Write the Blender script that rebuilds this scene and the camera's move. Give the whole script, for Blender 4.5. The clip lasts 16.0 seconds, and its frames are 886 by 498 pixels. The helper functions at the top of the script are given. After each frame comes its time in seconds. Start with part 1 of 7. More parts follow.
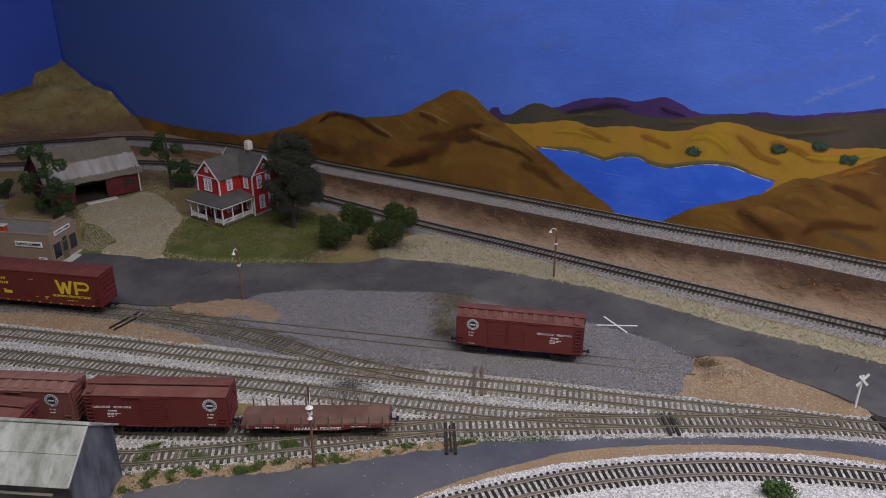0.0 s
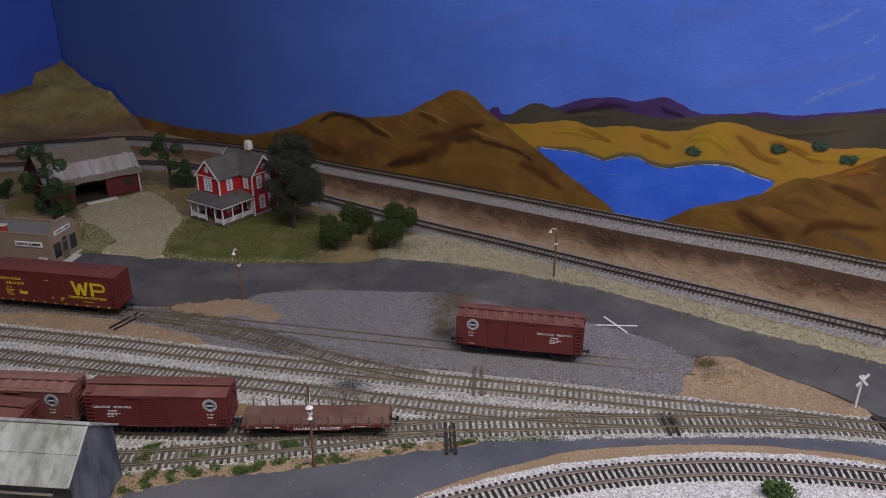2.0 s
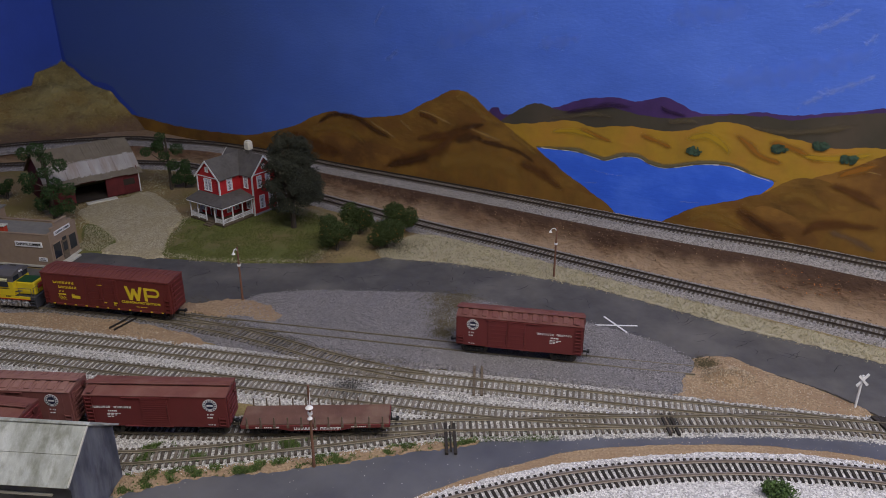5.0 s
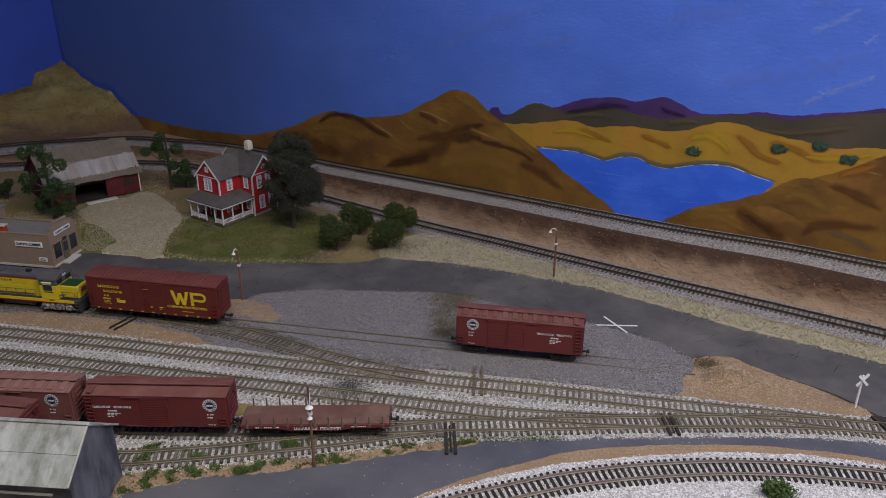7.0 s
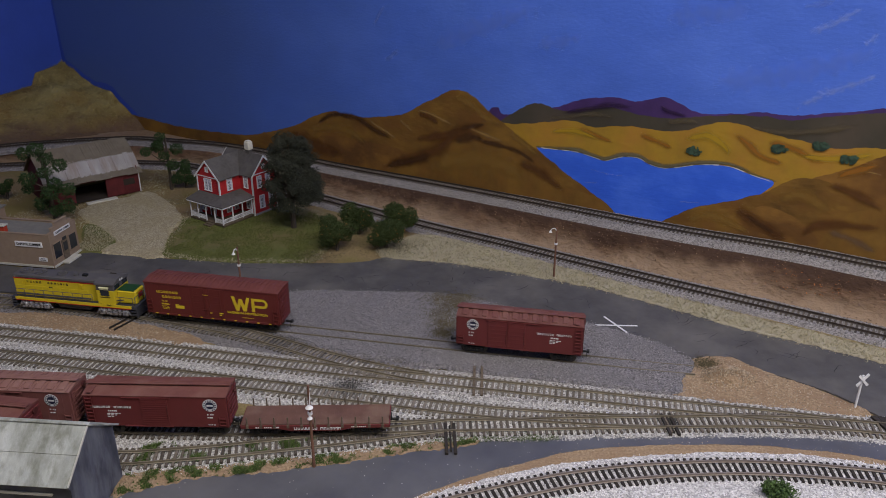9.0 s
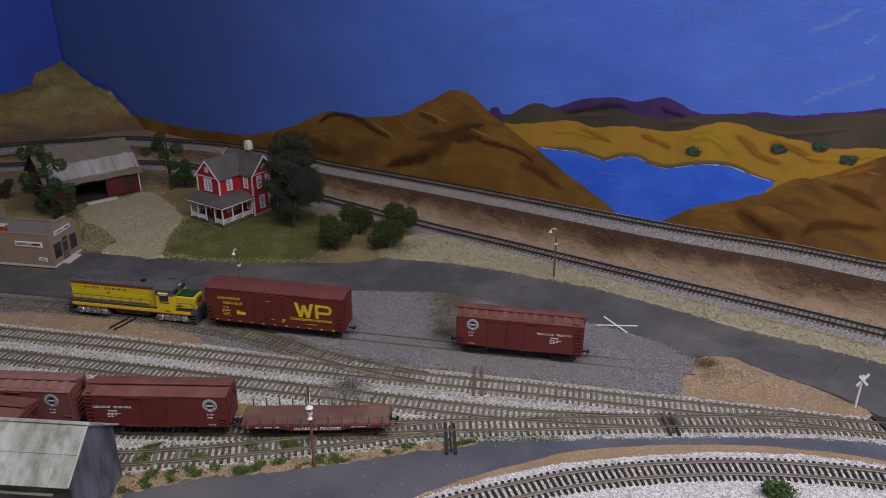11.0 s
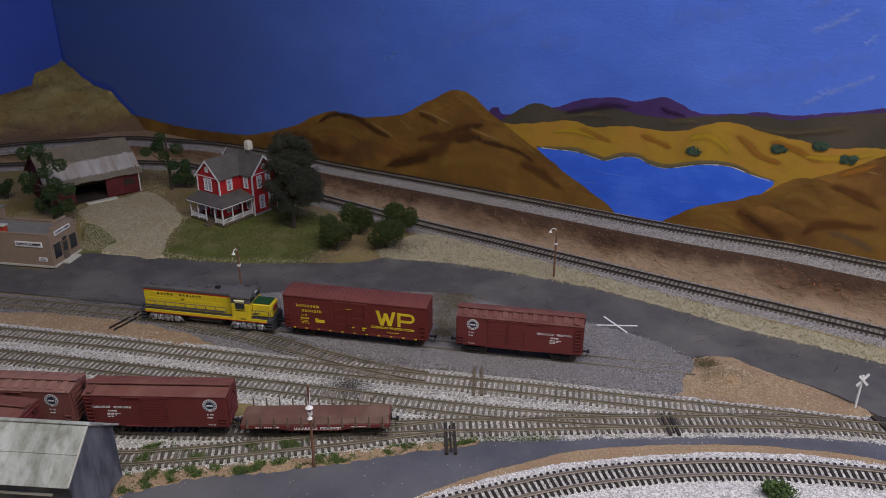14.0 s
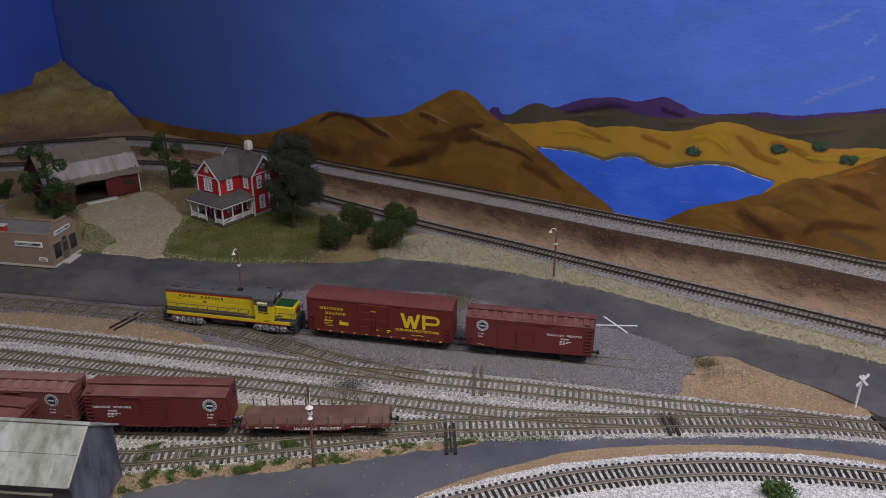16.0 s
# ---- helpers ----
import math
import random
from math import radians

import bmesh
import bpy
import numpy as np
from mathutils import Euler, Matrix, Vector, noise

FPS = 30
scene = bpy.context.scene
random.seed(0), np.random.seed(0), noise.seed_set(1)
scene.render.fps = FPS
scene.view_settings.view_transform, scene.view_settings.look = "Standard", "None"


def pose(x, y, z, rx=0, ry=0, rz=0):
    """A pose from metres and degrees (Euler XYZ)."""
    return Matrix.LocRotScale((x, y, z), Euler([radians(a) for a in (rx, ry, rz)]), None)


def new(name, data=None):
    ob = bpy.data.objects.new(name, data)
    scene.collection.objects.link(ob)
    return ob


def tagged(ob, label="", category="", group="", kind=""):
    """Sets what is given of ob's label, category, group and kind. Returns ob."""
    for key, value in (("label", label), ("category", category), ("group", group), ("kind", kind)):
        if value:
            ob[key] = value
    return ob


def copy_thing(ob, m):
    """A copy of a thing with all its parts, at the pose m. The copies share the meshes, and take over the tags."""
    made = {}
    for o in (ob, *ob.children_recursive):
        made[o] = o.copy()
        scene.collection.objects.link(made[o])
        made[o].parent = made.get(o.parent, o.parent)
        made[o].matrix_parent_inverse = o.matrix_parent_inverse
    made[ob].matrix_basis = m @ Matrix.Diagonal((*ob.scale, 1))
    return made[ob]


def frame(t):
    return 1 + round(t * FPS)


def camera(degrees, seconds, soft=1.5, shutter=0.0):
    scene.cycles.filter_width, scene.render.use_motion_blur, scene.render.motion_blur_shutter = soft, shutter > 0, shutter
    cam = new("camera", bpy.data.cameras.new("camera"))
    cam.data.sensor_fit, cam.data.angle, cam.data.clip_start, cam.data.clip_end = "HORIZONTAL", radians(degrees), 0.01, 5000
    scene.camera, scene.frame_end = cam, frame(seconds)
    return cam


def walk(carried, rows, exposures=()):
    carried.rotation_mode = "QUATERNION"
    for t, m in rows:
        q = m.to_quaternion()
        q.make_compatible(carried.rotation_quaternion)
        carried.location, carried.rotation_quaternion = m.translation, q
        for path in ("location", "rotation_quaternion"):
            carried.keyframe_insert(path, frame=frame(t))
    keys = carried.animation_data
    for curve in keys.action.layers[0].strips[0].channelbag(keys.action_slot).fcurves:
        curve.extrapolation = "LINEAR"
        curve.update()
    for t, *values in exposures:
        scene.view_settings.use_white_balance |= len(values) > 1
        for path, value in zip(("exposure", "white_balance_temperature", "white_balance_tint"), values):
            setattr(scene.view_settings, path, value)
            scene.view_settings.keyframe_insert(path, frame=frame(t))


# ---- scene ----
cam = camera(60.26, 16.0, soft=0.9, shutter=0.9)
EYE = pose(0, 0, 0.4552, 66.561, 0, 0) @ pose(0, 0, 0, 0, 0, 0.313)
walk(cam, [(0.0, EYE), (16.0, EYE)], exposures=[(0.0, 0.0), (16.0, 0.0)])

# ---- light: ceiling lamps of the train room ----
world = bpy.data.worlds.new("room_world")
world.use_nodes = True
world.node_tree.nodes["Background"].inputs[0].default_value = (0.55, 0.6, 0.7, 1)
world.node_tree.nodes["Background"].inputs[1].default_value = 0.05
scene.world = world


def ceiling_lamp(x, y, z, sx, sy, watts, colour):
    d = bpy.data.lights.new("ceiling_lamp", "AREA")
    d.shape, d.size, d.size_y, d.energy, d.color = "RECTANGLE", sx, sy, watts, colour
    ob = new("ceiling_lamp", d)
    ob.matrix_basis = pose(x, y, z)
    return ob


ceiling_lamp(0.75, -0.05, 1.28, 1.0, 0.4, 16.9, (1.0, 0.968, 0.96))
ceiling_lamp(-0.15, 0.15, 1.28, 0.9, 0.4, 9.0, (1.0, 0.968, 0.96))


# ---- materials ----
def material(name, colour, colour2=None, scale=60.0, rough=0.8, metal=0.0, bump=0.0, bump_scale=None, fine=0.25,
             kind="noise", stretch=None, spread=0.5, stain=None, stain_scale=6.0, stain_amount=0.5, per_object=0.0, per_island=0.0, spec=0.3):
    m = bpy.data.materials.new(name)
    m.use_nodes = True
    n, l = m.node_tree.nodes, m.node_tree.links
    b = n["Principled BSDF"]
    b.inputs["Roughness"].default_value = rough
    b.inputs["Metallic"].default_value = metal
    b.inputs["Specular IOR Level"].default_value = spec
    co = n.new("ShaderNodeTexCoord").outputs["Object"]
    if stretch:
        mp = n.new("ShaderNodeMapping")
        mp.inputs["Scale"].default_value = stretch
        l.new(co, mp.inputs["Vector"])
        co = mp.outputs[0]
    colour2 = colour2 or tuple(c * 0.75 for c in colour)
    if kind == "grains":
        t = n.new("ShaderNodeTexVoronoi")
        t.inputs["Scale"].default_value = scale
        sep = n.new("ShaderNodeSeparateColor")
        l.new(t.outputs["Color"], sep.inputs[0])
        fac, relief = sep.outputs[0], t.outputs["Distance"]
    else:
        t = n.new("ShaderNodeTexNoise")
        t.inputs["Scale"].default_value = scale
        t.inputs["Detail"].default_value = 6
        t.inputs["Roughness"].default_value = 0.6
        fac = relief = t.outputs[0]
    l.new(co, t.inputs["Vector"])
    ramp = n.new("ShaderNodeValToRGB")
    ramp.color_ramp.elements[0].position, ramp.color_ramp.elements[1].position = 0.5 - spread / 2, 0.5 + spread / 2
    ramp.color_ramp.elements[0].color, ramp.color_ramp.elements[1].color = (*colour2, 1), (*colour, 1)
    l.new(fac, ramp.inputs[0])
    out = ramp.outputs[0]
    if stain:
        s = n.new("ShaderNodeTexNoise")
        s.inputs["Scale"].default_value, s.inputs["Detail"].default_value, s.inputs["Roughness"].default_value = stain_scale, 5, 0.6
        l.new(co, s.inputs["Vector"])
        r2 = n.new("ShaderNodeValToRGB")
        r2.color_ramp.elements[0].position, r2.color_ramp.elements[1].position = 0.45, 0.65
        r2.color_ramp.elements[1].color = (stain_amount,) * 3 + (1,)
        l.new(s.outputs[0], r2.inputs[0])
        mx = n.new("ShaderNodeMix")
        mx.data_type = "RGBA"
        l.new(r2.outputs[0], mx.inputs[0])
        l.new(out, mx.inputs[6])
        mx.inputs[7].default_value = (*stain, 1)
        out = mx.outputs[2]
    if per_object or per_island:
        src = n.new("ShaderNodeObjectInfo").outputs["Random"] if per_object else n.new("ShaderNodeNewGeometry").outputs["Random Per Island"]
        amount = per_object or per_island
        mr = n.new("ShaderNodeMapRange")
        mr.inputs[3].default_value, mr.inputs[4].default_value = 1 - amount, 1 + amount
        l.new(src, mr.inputs[0])
        hs = n.new("ShaderNodeHueSaturation")
        l.new(mr.outputs[0], hs.inputs["Value"])
        l.new(out, hs.inputs["Color"])
        out = hs.outputs[0]
    l.new(out, b.inputs["Base Color"])
    if bump:
        bp = n.new("ShaderNodeBump")
        bp.inputs["Strength"].default_value = bump
        bp.inputs["Distance"].default_value = fine / (bump_scale or scale)
        src = relief
        if bump_scale:
            t2 = n.new("ShaderNodeTexNoise")
            t2.inputs["Scale"].default_value, t2.inputs["Detail"].default_value = bump_scale, 4
            l.new(co, t2.inputs["Vector"])
            src = t2.outputs[0]
        l.new(src, bp.inputs["Height"])
        l.new(bp.outputs[0], b.inputs["Normal"])
    return m


def recolour(m, make):
    """Puts one more colour step between a material's own colour and its surface."""
    n, l = m.node_tree.nodes, m.node_tree.links
    b = n["Principled BSDF"]
    old = b.inputs["Base Color"].links[0].from_socket
    fac, second = make(n, l)
    mx = n.new("ShaderNodeMix")
    mx.data_type = "RGBA"
    l.new(fac, mx.inputs[0])
    l.new(old, mx.inputs[6])
    if isinstance(second, tuple):
        mx.inputs[7].default_value = (*second, 1)
    else:
        l.new(second, mx.inputs[7])
    l.new(mx.outputs[2], b.inputs["Base Color"])
    return m


def noisy(n, l, source, scale, amount, lo, hi, top=1.0):
    """A value with its contour broken up by noise, brought to 0..top between lo and hi."""
    t = n.new("ShaderNodeTexNoise")
    t.inputs["Scale"].default_value, t.inputs["Detail"].default_value = scale, 6
    l.new(n.new("ShaderNodeTexCoord").outputs["Object"], t.inputs["Vector"])
    mul = n.new("ShaderNodeMath")
    mul.operation = "MULTIPLY_ADD"
    mul.inputs[1].default_value, mul.inputs[2].default_value = amount, -amount / 2
    l.new(t.outputs[0], mul.inputs[0])
    add = n.new("ShaderNodeMath")
    add.operation = "ADD"
    l.new(source, add.inputs[0])
    l.new(mul.outputs[0], add.inputs[1])
    mr = n.new("ShaderNodeMapRange")
    mr.interpolation_type = "SMOOTHSTEP"
    mr.inputs[1].default_value, mr.inputs[2].default_value, mr.inputs[4].default_value = lo, hi, top
    l.new(add.outputs[0], mr.inputs[0])
    return mr.outputs[0]


def attribute(n, name):
    a = n.new("ShaderNodeAttribute")
    a.attribute_name = name
    return a.outputs["Fac"]


def along_x(n, l):
    sx = n.new("ShaderNodeSeparateXYZ")
    l.new(n.new("ShaderNodeTexCoord").outputs["Object"], sx.inputs[0])
    return sx.outputs[0]


def dry_brush(name, colour, strength=0.8, scale=45.0, grain=1.1, stretch=(1, 1, 1)):
    """Thin paint whose cover falls off towards the edge of its stroke."""
    m = material(name, colour, tuple(c * 0.85 for c in colour), 20, 0.7)
    n, l = m.node_tree.nodes, m.node_tree.links
    fac = noisy(n, l, attribute(n, "cover"), scale, grain, 0.12, 0.95, strength)
    clear = n.new("ShaderNodeBsdfTransparent")
    mix = n.new("ShaderNodeMixShader")
    l.new(fac, mix.inputs[0])
    l.new(clear.outputs[0], mix.inputs[1])
    l.new(n["Principled BSDF"].outputs[0], mix.inputs[2])
    l.new(mix.outputs[0], n["Material Output"].inputs[0])
    return m


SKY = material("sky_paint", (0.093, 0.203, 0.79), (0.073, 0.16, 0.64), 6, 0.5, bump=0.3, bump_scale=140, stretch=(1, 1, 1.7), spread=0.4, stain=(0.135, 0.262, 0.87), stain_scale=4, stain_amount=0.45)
# greyer blue coat towards the corner, painted darker where the light falls off
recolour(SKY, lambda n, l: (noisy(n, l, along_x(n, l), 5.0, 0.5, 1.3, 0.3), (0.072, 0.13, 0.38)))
# near white so that the unseen walls and floor bounce fill light
PLAIN = material("plaster", (0.72, 0.71, 0.69), (0.66, 0.65, 0.63), 8, 0.9)
CEIL = material("ceiling_white", (0.7, 0.7, 0.68), (0.62, 0.62, 0.6), 8, 0.9)
DIRT = material("tan_dirt", (0.33, 0.245, 0.125), (0.18, 0.125, 0.06), 330, 0.95, bump=0.9, fine=0.5, stain=(0.2, 0.165, 0.05), stain_scale=9, stain_amount=0.75, spread=0.45)
SAND = material("pale_sand", (0.44, 0.315, 0.198), (0.19, 0.125, 0.073), 420, 0.95, bump=1.0, fine=0.7, stain=(0.26, 0.165, 0.1), stain_scale=26, stain_amount=0.75, spread=0.45)
STRAW = material("straw_turf", (0.5, 0.45, 0.32), (0.25, 0.21, 0.14), 520, 0.95, bump=0.9, fine=0.7, stain=(0.36, 0.31, 0.21), stain_scale=24, stain_amount=0.8, spread=0.5)
DRIVE = material("drive_gravel", (0.53, 0.465, 0.32), (0.27, 0.22, 0.135), 620, 0.95, bump=0.9, fine=0.6, kind="grains", spread=1.0, stain=(0.35, 0.29, 0.16), stain_scale=18, stain_amount=0.5)
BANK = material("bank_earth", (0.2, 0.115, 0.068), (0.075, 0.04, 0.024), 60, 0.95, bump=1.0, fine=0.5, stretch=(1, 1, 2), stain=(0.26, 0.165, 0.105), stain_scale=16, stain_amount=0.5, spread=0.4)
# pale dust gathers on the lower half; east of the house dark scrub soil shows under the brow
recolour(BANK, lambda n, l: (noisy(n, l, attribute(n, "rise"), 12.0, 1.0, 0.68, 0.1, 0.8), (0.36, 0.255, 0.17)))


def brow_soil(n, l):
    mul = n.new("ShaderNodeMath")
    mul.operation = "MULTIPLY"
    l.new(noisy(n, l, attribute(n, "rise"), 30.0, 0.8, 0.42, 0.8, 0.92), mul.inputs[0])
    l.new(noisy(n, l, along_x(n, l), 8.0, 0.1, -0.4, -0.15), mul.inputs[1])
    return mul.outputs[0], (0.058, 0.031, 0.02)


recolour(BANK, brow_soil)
ASPHALT = material("asphalt", (0.104, 0.098, 0.096), (0.062, 0.058, 0.058), 60, 0.6, bump=0.35, bump_scale=1100, stain=(0.15, 0.138, 0.128), stain_scale=9, stain_amount=0.8, spread=0.6)
WETROAD = material("smooth_asphalt", (0.102, 0.101, 0.111), (0.066, 0.065, 0.074), 30, 0.36, bump=0.12, bump_scale=500, stain=(0.15, 0.146, 0.15), stain_scale=7, stain_amount=0.6, spec=0.6)
CRACK = material("crack_tar", (0.02, 0.02, 0.022), None, 80, 0.6)
GRAVEL = material("grey_gravel", (0.31, 0.288, 0.293), (0.072, 0.066, 0.068), 900, 0.9, bump=1.0, fine=0.8, kind="grains", spread=1.0, stain=(0.17, 0.16, 0.165), stain_scale=12, stain_amount=0.55)
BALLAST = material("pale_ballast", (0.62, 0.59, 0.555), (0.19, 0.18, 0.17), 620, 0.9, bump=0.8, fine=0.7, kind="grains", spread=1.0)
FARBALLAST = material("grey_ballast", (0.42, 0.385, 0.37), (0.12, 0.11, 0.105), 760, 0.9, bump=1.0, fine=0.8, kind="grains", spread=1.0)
STONE = material("ballast_stone", (0.57, 0.545, 0.525), (0.42, 0.4, 0.383), 200, 0.9, per_island=0.5)
DARKSTONE = material("gravel_stone", (0.3, 0.277, 0.282), (0.18, 0.166, 0.17), 200, 0.9, per_island=0.75)
PEBBLE = material("tan_pebble", (0.44, 0.35, 0.25), (0.3, 0.23, 0.16), 200, 0.9, per_island=0.45)
GRASS = material("green_turf", (0.17, 0.175, 0.05), (0.075, 0.085, 0.024), 380, 0.95, bump=1.0, fine=0.7, stain=(0.19, 0.15, 0.07), stain_scale=16, stain_amount=0.8)
BLADE = material("turf_tuft", (0.1, 0.145, 0.04), (0.06, 0.09, 0.022), 50, 0.9, per_island=0.5)
STRAWBLADE = material("straw_tuft", (0.47, 0.43, 0.29), (0.32, 0.28, 0.18), 50, 0.9, per_island=0.4)
RAIL = material("weathered_rail", (0.235, 0.202, 0.148), (0.16, 0.134, 0.098), 90, 0.5, 0.3, stain=(0.3, 0.26, 0.19), stain_scale=30)
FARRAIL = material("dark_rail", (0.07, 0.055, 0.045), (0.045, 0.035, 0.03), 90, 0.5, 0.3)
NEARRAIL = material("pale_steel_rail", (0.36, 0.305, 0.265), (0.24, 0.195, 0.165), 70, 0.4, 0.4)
TIE = material("weathered_tie", (0.135, 0.112, 0.092), (0.066, 0.054, 0.043), 300, 0.9, per_object=0.4)
GREYTIE = material("grey_weathered_tie", (0.2, 0.172, 0.142), (0.105, 0.088, 0.072), 300, 0.9, per_object=0.35)
DUSTSTONE = material("dusty_ballast_stone", (0.36, 0.33, 0.317), (0.23, 0.21, 0.2), 200, 0.9, per_island=0.5)
DARKTIE = material("black_tie", (0.035, 0.028, 0.024), (0.022, 0.018, 0.016), 300, 0.85, per_object=0.3)
TIMBER = material("old_timber", (0.17, 0.13, 0.09), (0.08, 0.06, 0.045), 240, 0.85)
OXIDE = material("oxide_red_paint", (0.142, 0.029, 0.029), (0.118, 0.024, 0.024), 40, 0.55, stain=(0.12, 0.03, 0.028), stain_scale=30, stain_amount=0.5)
OXROOF = material("oxide_red_roof", (0.175, 0.066, 0.055), (0.12, 0.042, 0.036), 60, 0.65, stain=(0.2, 0.1, 0.08), stain_scale=40, stain_amount=0.6)
OXDARK = material("oxide_dark", (0.09, 0.022, 0.02), None, 40, 0.6)
WPRED = material("boxcar_red_paint", (0.135, 0.025, 0.021), (0.115, 0.021, 0.018), 30, 0.5, stain=(0.12, 0.026, 0.022), stain_scale=25, stain_amount=0.4)
WPROOF = material("boxcar_red_roof", (0.175, 0.055, 0.047), (0.125, 0.038, 0.033), 60, 0.6)
DECK = material("brown_deck", (0.155, 0.078, 0.06), (0.1, 0.05, 0.04), 60, 0.75, stain=(0.23, 0.16, 0.115), stain_scale=16, stain_amount=0.6)
BLACK = material("black_plastic", (0.018, 0.018, 0.02), (0.012, 0.012, 0.013), 80, 0.5)
GREYTRUCK = material("silver_truck", (0.62, 0.62, 0.65), (0.1, 0.1, 0.11), 300, 0.28, 0.65, spread=0.22)
LOCOGREY = material("loco_grey", (0.115, 0.108, 0.112), (0.08, 0.075, 0.078), 60, 0.5)
YELLOW = material("loco_yellow", (0.66, 0.5, 0.025), (0.6, 0.45, 0.02), 40, 0.42)
MARK = material("yellow_lettering", (0.75, 0.55, 0.03), None, 40, 0.5)
WHITE = material("white_lettering", (0.75, 0.75, 0.75), None, 40, 0.5)
NAVY = material("navy_disc", (0.02, 0.025, 0.06), None, 40, 0.5)
REDLINE = material("red_stripe", (0.45, 0.03, 0.02), None, 40, 0.5)
NOSEGREEN = material("green_antiglare", (0.02, 0.07, 0.025), None, 40, 0.5)
STEEL = material("wheel_steel", (0.12, 0.11, 0.1), (0.07, 0.06, 0.055), 90, 0.5, 0.6)
GLASS = material("dark_window_glass", (0.03, 0.035, 0.045), (0.02, 0.022, 0.03), 20, 0.12, spec=0.6)
LITGLASS = material("pale_cab_blind", (0.85, 0.83, 0.5), None, 20, 0.3)
HOUSERED = material("house_red_paint", (0.5, 0.03, 0.035), (0.42, 0.024, 0.03), 30, 0.6)
TRIM = material("white_trim_paint", (0.78, 0.77, 0.78), (0.68, 0.67, 0.68), 60, 0.6)
SHINGLE = material("grey_shingle", (0.115, 0.105, 0.1), (0.075, 0.068, 0.065), 240, 0.85, stain=(0.17, 0.155, 0.15), stain_scale=20)
STONEBASE = material("grey_foundation", (0.28, 0.28, 0.32), (0.2, 0.2, 0.23), 200, 0.8)
WOODDARK = material("dark_door", (0.16, 0.04, 0.03), None, 90, 0.6)
TIN = material("pale_corrugated_tin", (0.46, 0.44, 0.445), (0.3, 0.28, 0.275), 45, 0.55, 0.1, stretch=(2.5, 0.6, 0.6), stain=(0.24, 0.17, 0.12), stain_scale=30, stain_amount=0.5)
TINGREY = material("weathered_tin", (0.36, 0.34, 0.32), (0.26, 0.24, 0.22), 60, 0.6, 0.1, stain=(0.27, 0.2, 0.14), stain_scale=30, stain_amount=0.5)
BARNRED = material("barn_red_board", (0.125, 0.02, 0.023), (0.07, 0.013, 0.015), 80, 0.8)
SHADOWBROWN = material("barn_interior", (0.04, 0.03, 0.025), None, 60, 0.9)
STUCCO = material("brown_stucco", (0.3, 0.22, 0.16), (0.25, 0.18, 0.13), 120, 0.85, bump=0.2)
FLATROOF = material("grey_flat_roof", (0.21, 0.2, 0.18), (0.16, 0.15, 0.14), 120, 0.9, stain=(0.26, 0.24, 0.21), stain_scale=20)
CONCRETE = material("pale_concrete", (0.55, 0.53, 0.47), (0.45, 0.43, 0.38), 150, 0.85)
BRICKRED = material("chimney_red", (0.5, 0.06, 0.03), None, 100, 0.8)
SHEDROOF = material("pale_weathered_roof", (0.45, 0.46, 0.44), (0.27, 0.28, 0.255), 60, 0.75, stretch=(1.2, 0.6, 0.6), spread=0.4, stain=(0.15, 0.155, 0.12), stain_scale=75, stain_amount=0.8, bump=0.3)
SHEDWALL = material("dark_slate_wall", (0.105, 0.11, 0.14), (0.04, 0.042, 0.055), 34, 0.75, stretch=(1, 1.8, 0.6), spread=0.3, stain=(0.2, 0.205, 0.22), stain_scale=40, stain_amount=0.5)
POLE = material("brown_pole", (0.2, 0.1, 0.065), (0.13, 0.065, 0.045), 120, 0.8)
BARK = material("tree_bark", (0.09, 0.07, 0.055), (0.05, 0.04, 0.03), 200, 0.95)
LEAFDARK = material("dark_grey_green_foliage", (0.068, 0.071, 0.053), (0.036, 0.04, 0.029), 55, 0.95, per_island=0.3, spec=0.1)
LEAF = material("green_foliage", (0.058, 0.1, 0.038), (0.03, 0.056, 0.021), 60, 0.95, per_island=0.3, spec=0.1)
LEAFBUSH = material("bush_foliage", (0.07, 0.092, 0.032), (0.034, 0.05, 0.018), 60, 0.95, per_island=0.4, spec=0.1)
FRUIT = material("orange_fruit", (0.6, 0.25, 0.05), None, 40, 0.6)
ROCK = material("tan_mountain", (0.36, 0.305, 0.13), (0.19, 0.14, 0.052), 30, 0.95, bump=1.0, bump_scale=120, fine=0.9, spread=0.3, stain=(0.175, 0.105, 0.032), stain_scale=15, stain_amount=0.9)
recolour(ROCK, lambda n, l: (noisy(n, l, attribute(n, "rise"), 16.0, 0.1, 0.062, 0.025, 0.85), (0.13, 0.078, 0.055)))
HILLBROWN = material("brown_hill_paint", (0.248, 0.13, 0.023), (0.118, 0.058, 0.013), 11, 0.7, spread=0.28, stretch=(1, 1, 1.6), bump=0.3, bump_scale=90, stain=(0.17, 0.075, 0.018), stain_scale=18, stain_amount=0.85)
HILLDARK = material("dark_brown_hill_paint", (0.23, 0.105, 0.022), (0.16, 0.07, 0.016), 14, 0.7, spread=0.35)
HILLGOLD = material("golden_hill_paint", (0.44, 0.258, 0.024), (0.3, 0.175, 0.024), 22, 0.7, spread=0.4, bump=0.3, bump_scale=110, stain=(0.42, 0.19, 0.035), stain_scale=12, stain_amount=0.7)
HILLOLIVE = material("olive_hill_paint", (0.074, 0.063, 0.046), (0.048, 0.042, 0.03), 12, 0.7, stain=(0.11, 0.08, 0.06), stain_scale=10)
HILLPURPLE = material("purple_hill_paint", (0.085, 0.04, 0.18), (0.05, 0.024, 0.1), 14, 0.7, spread=0.35)
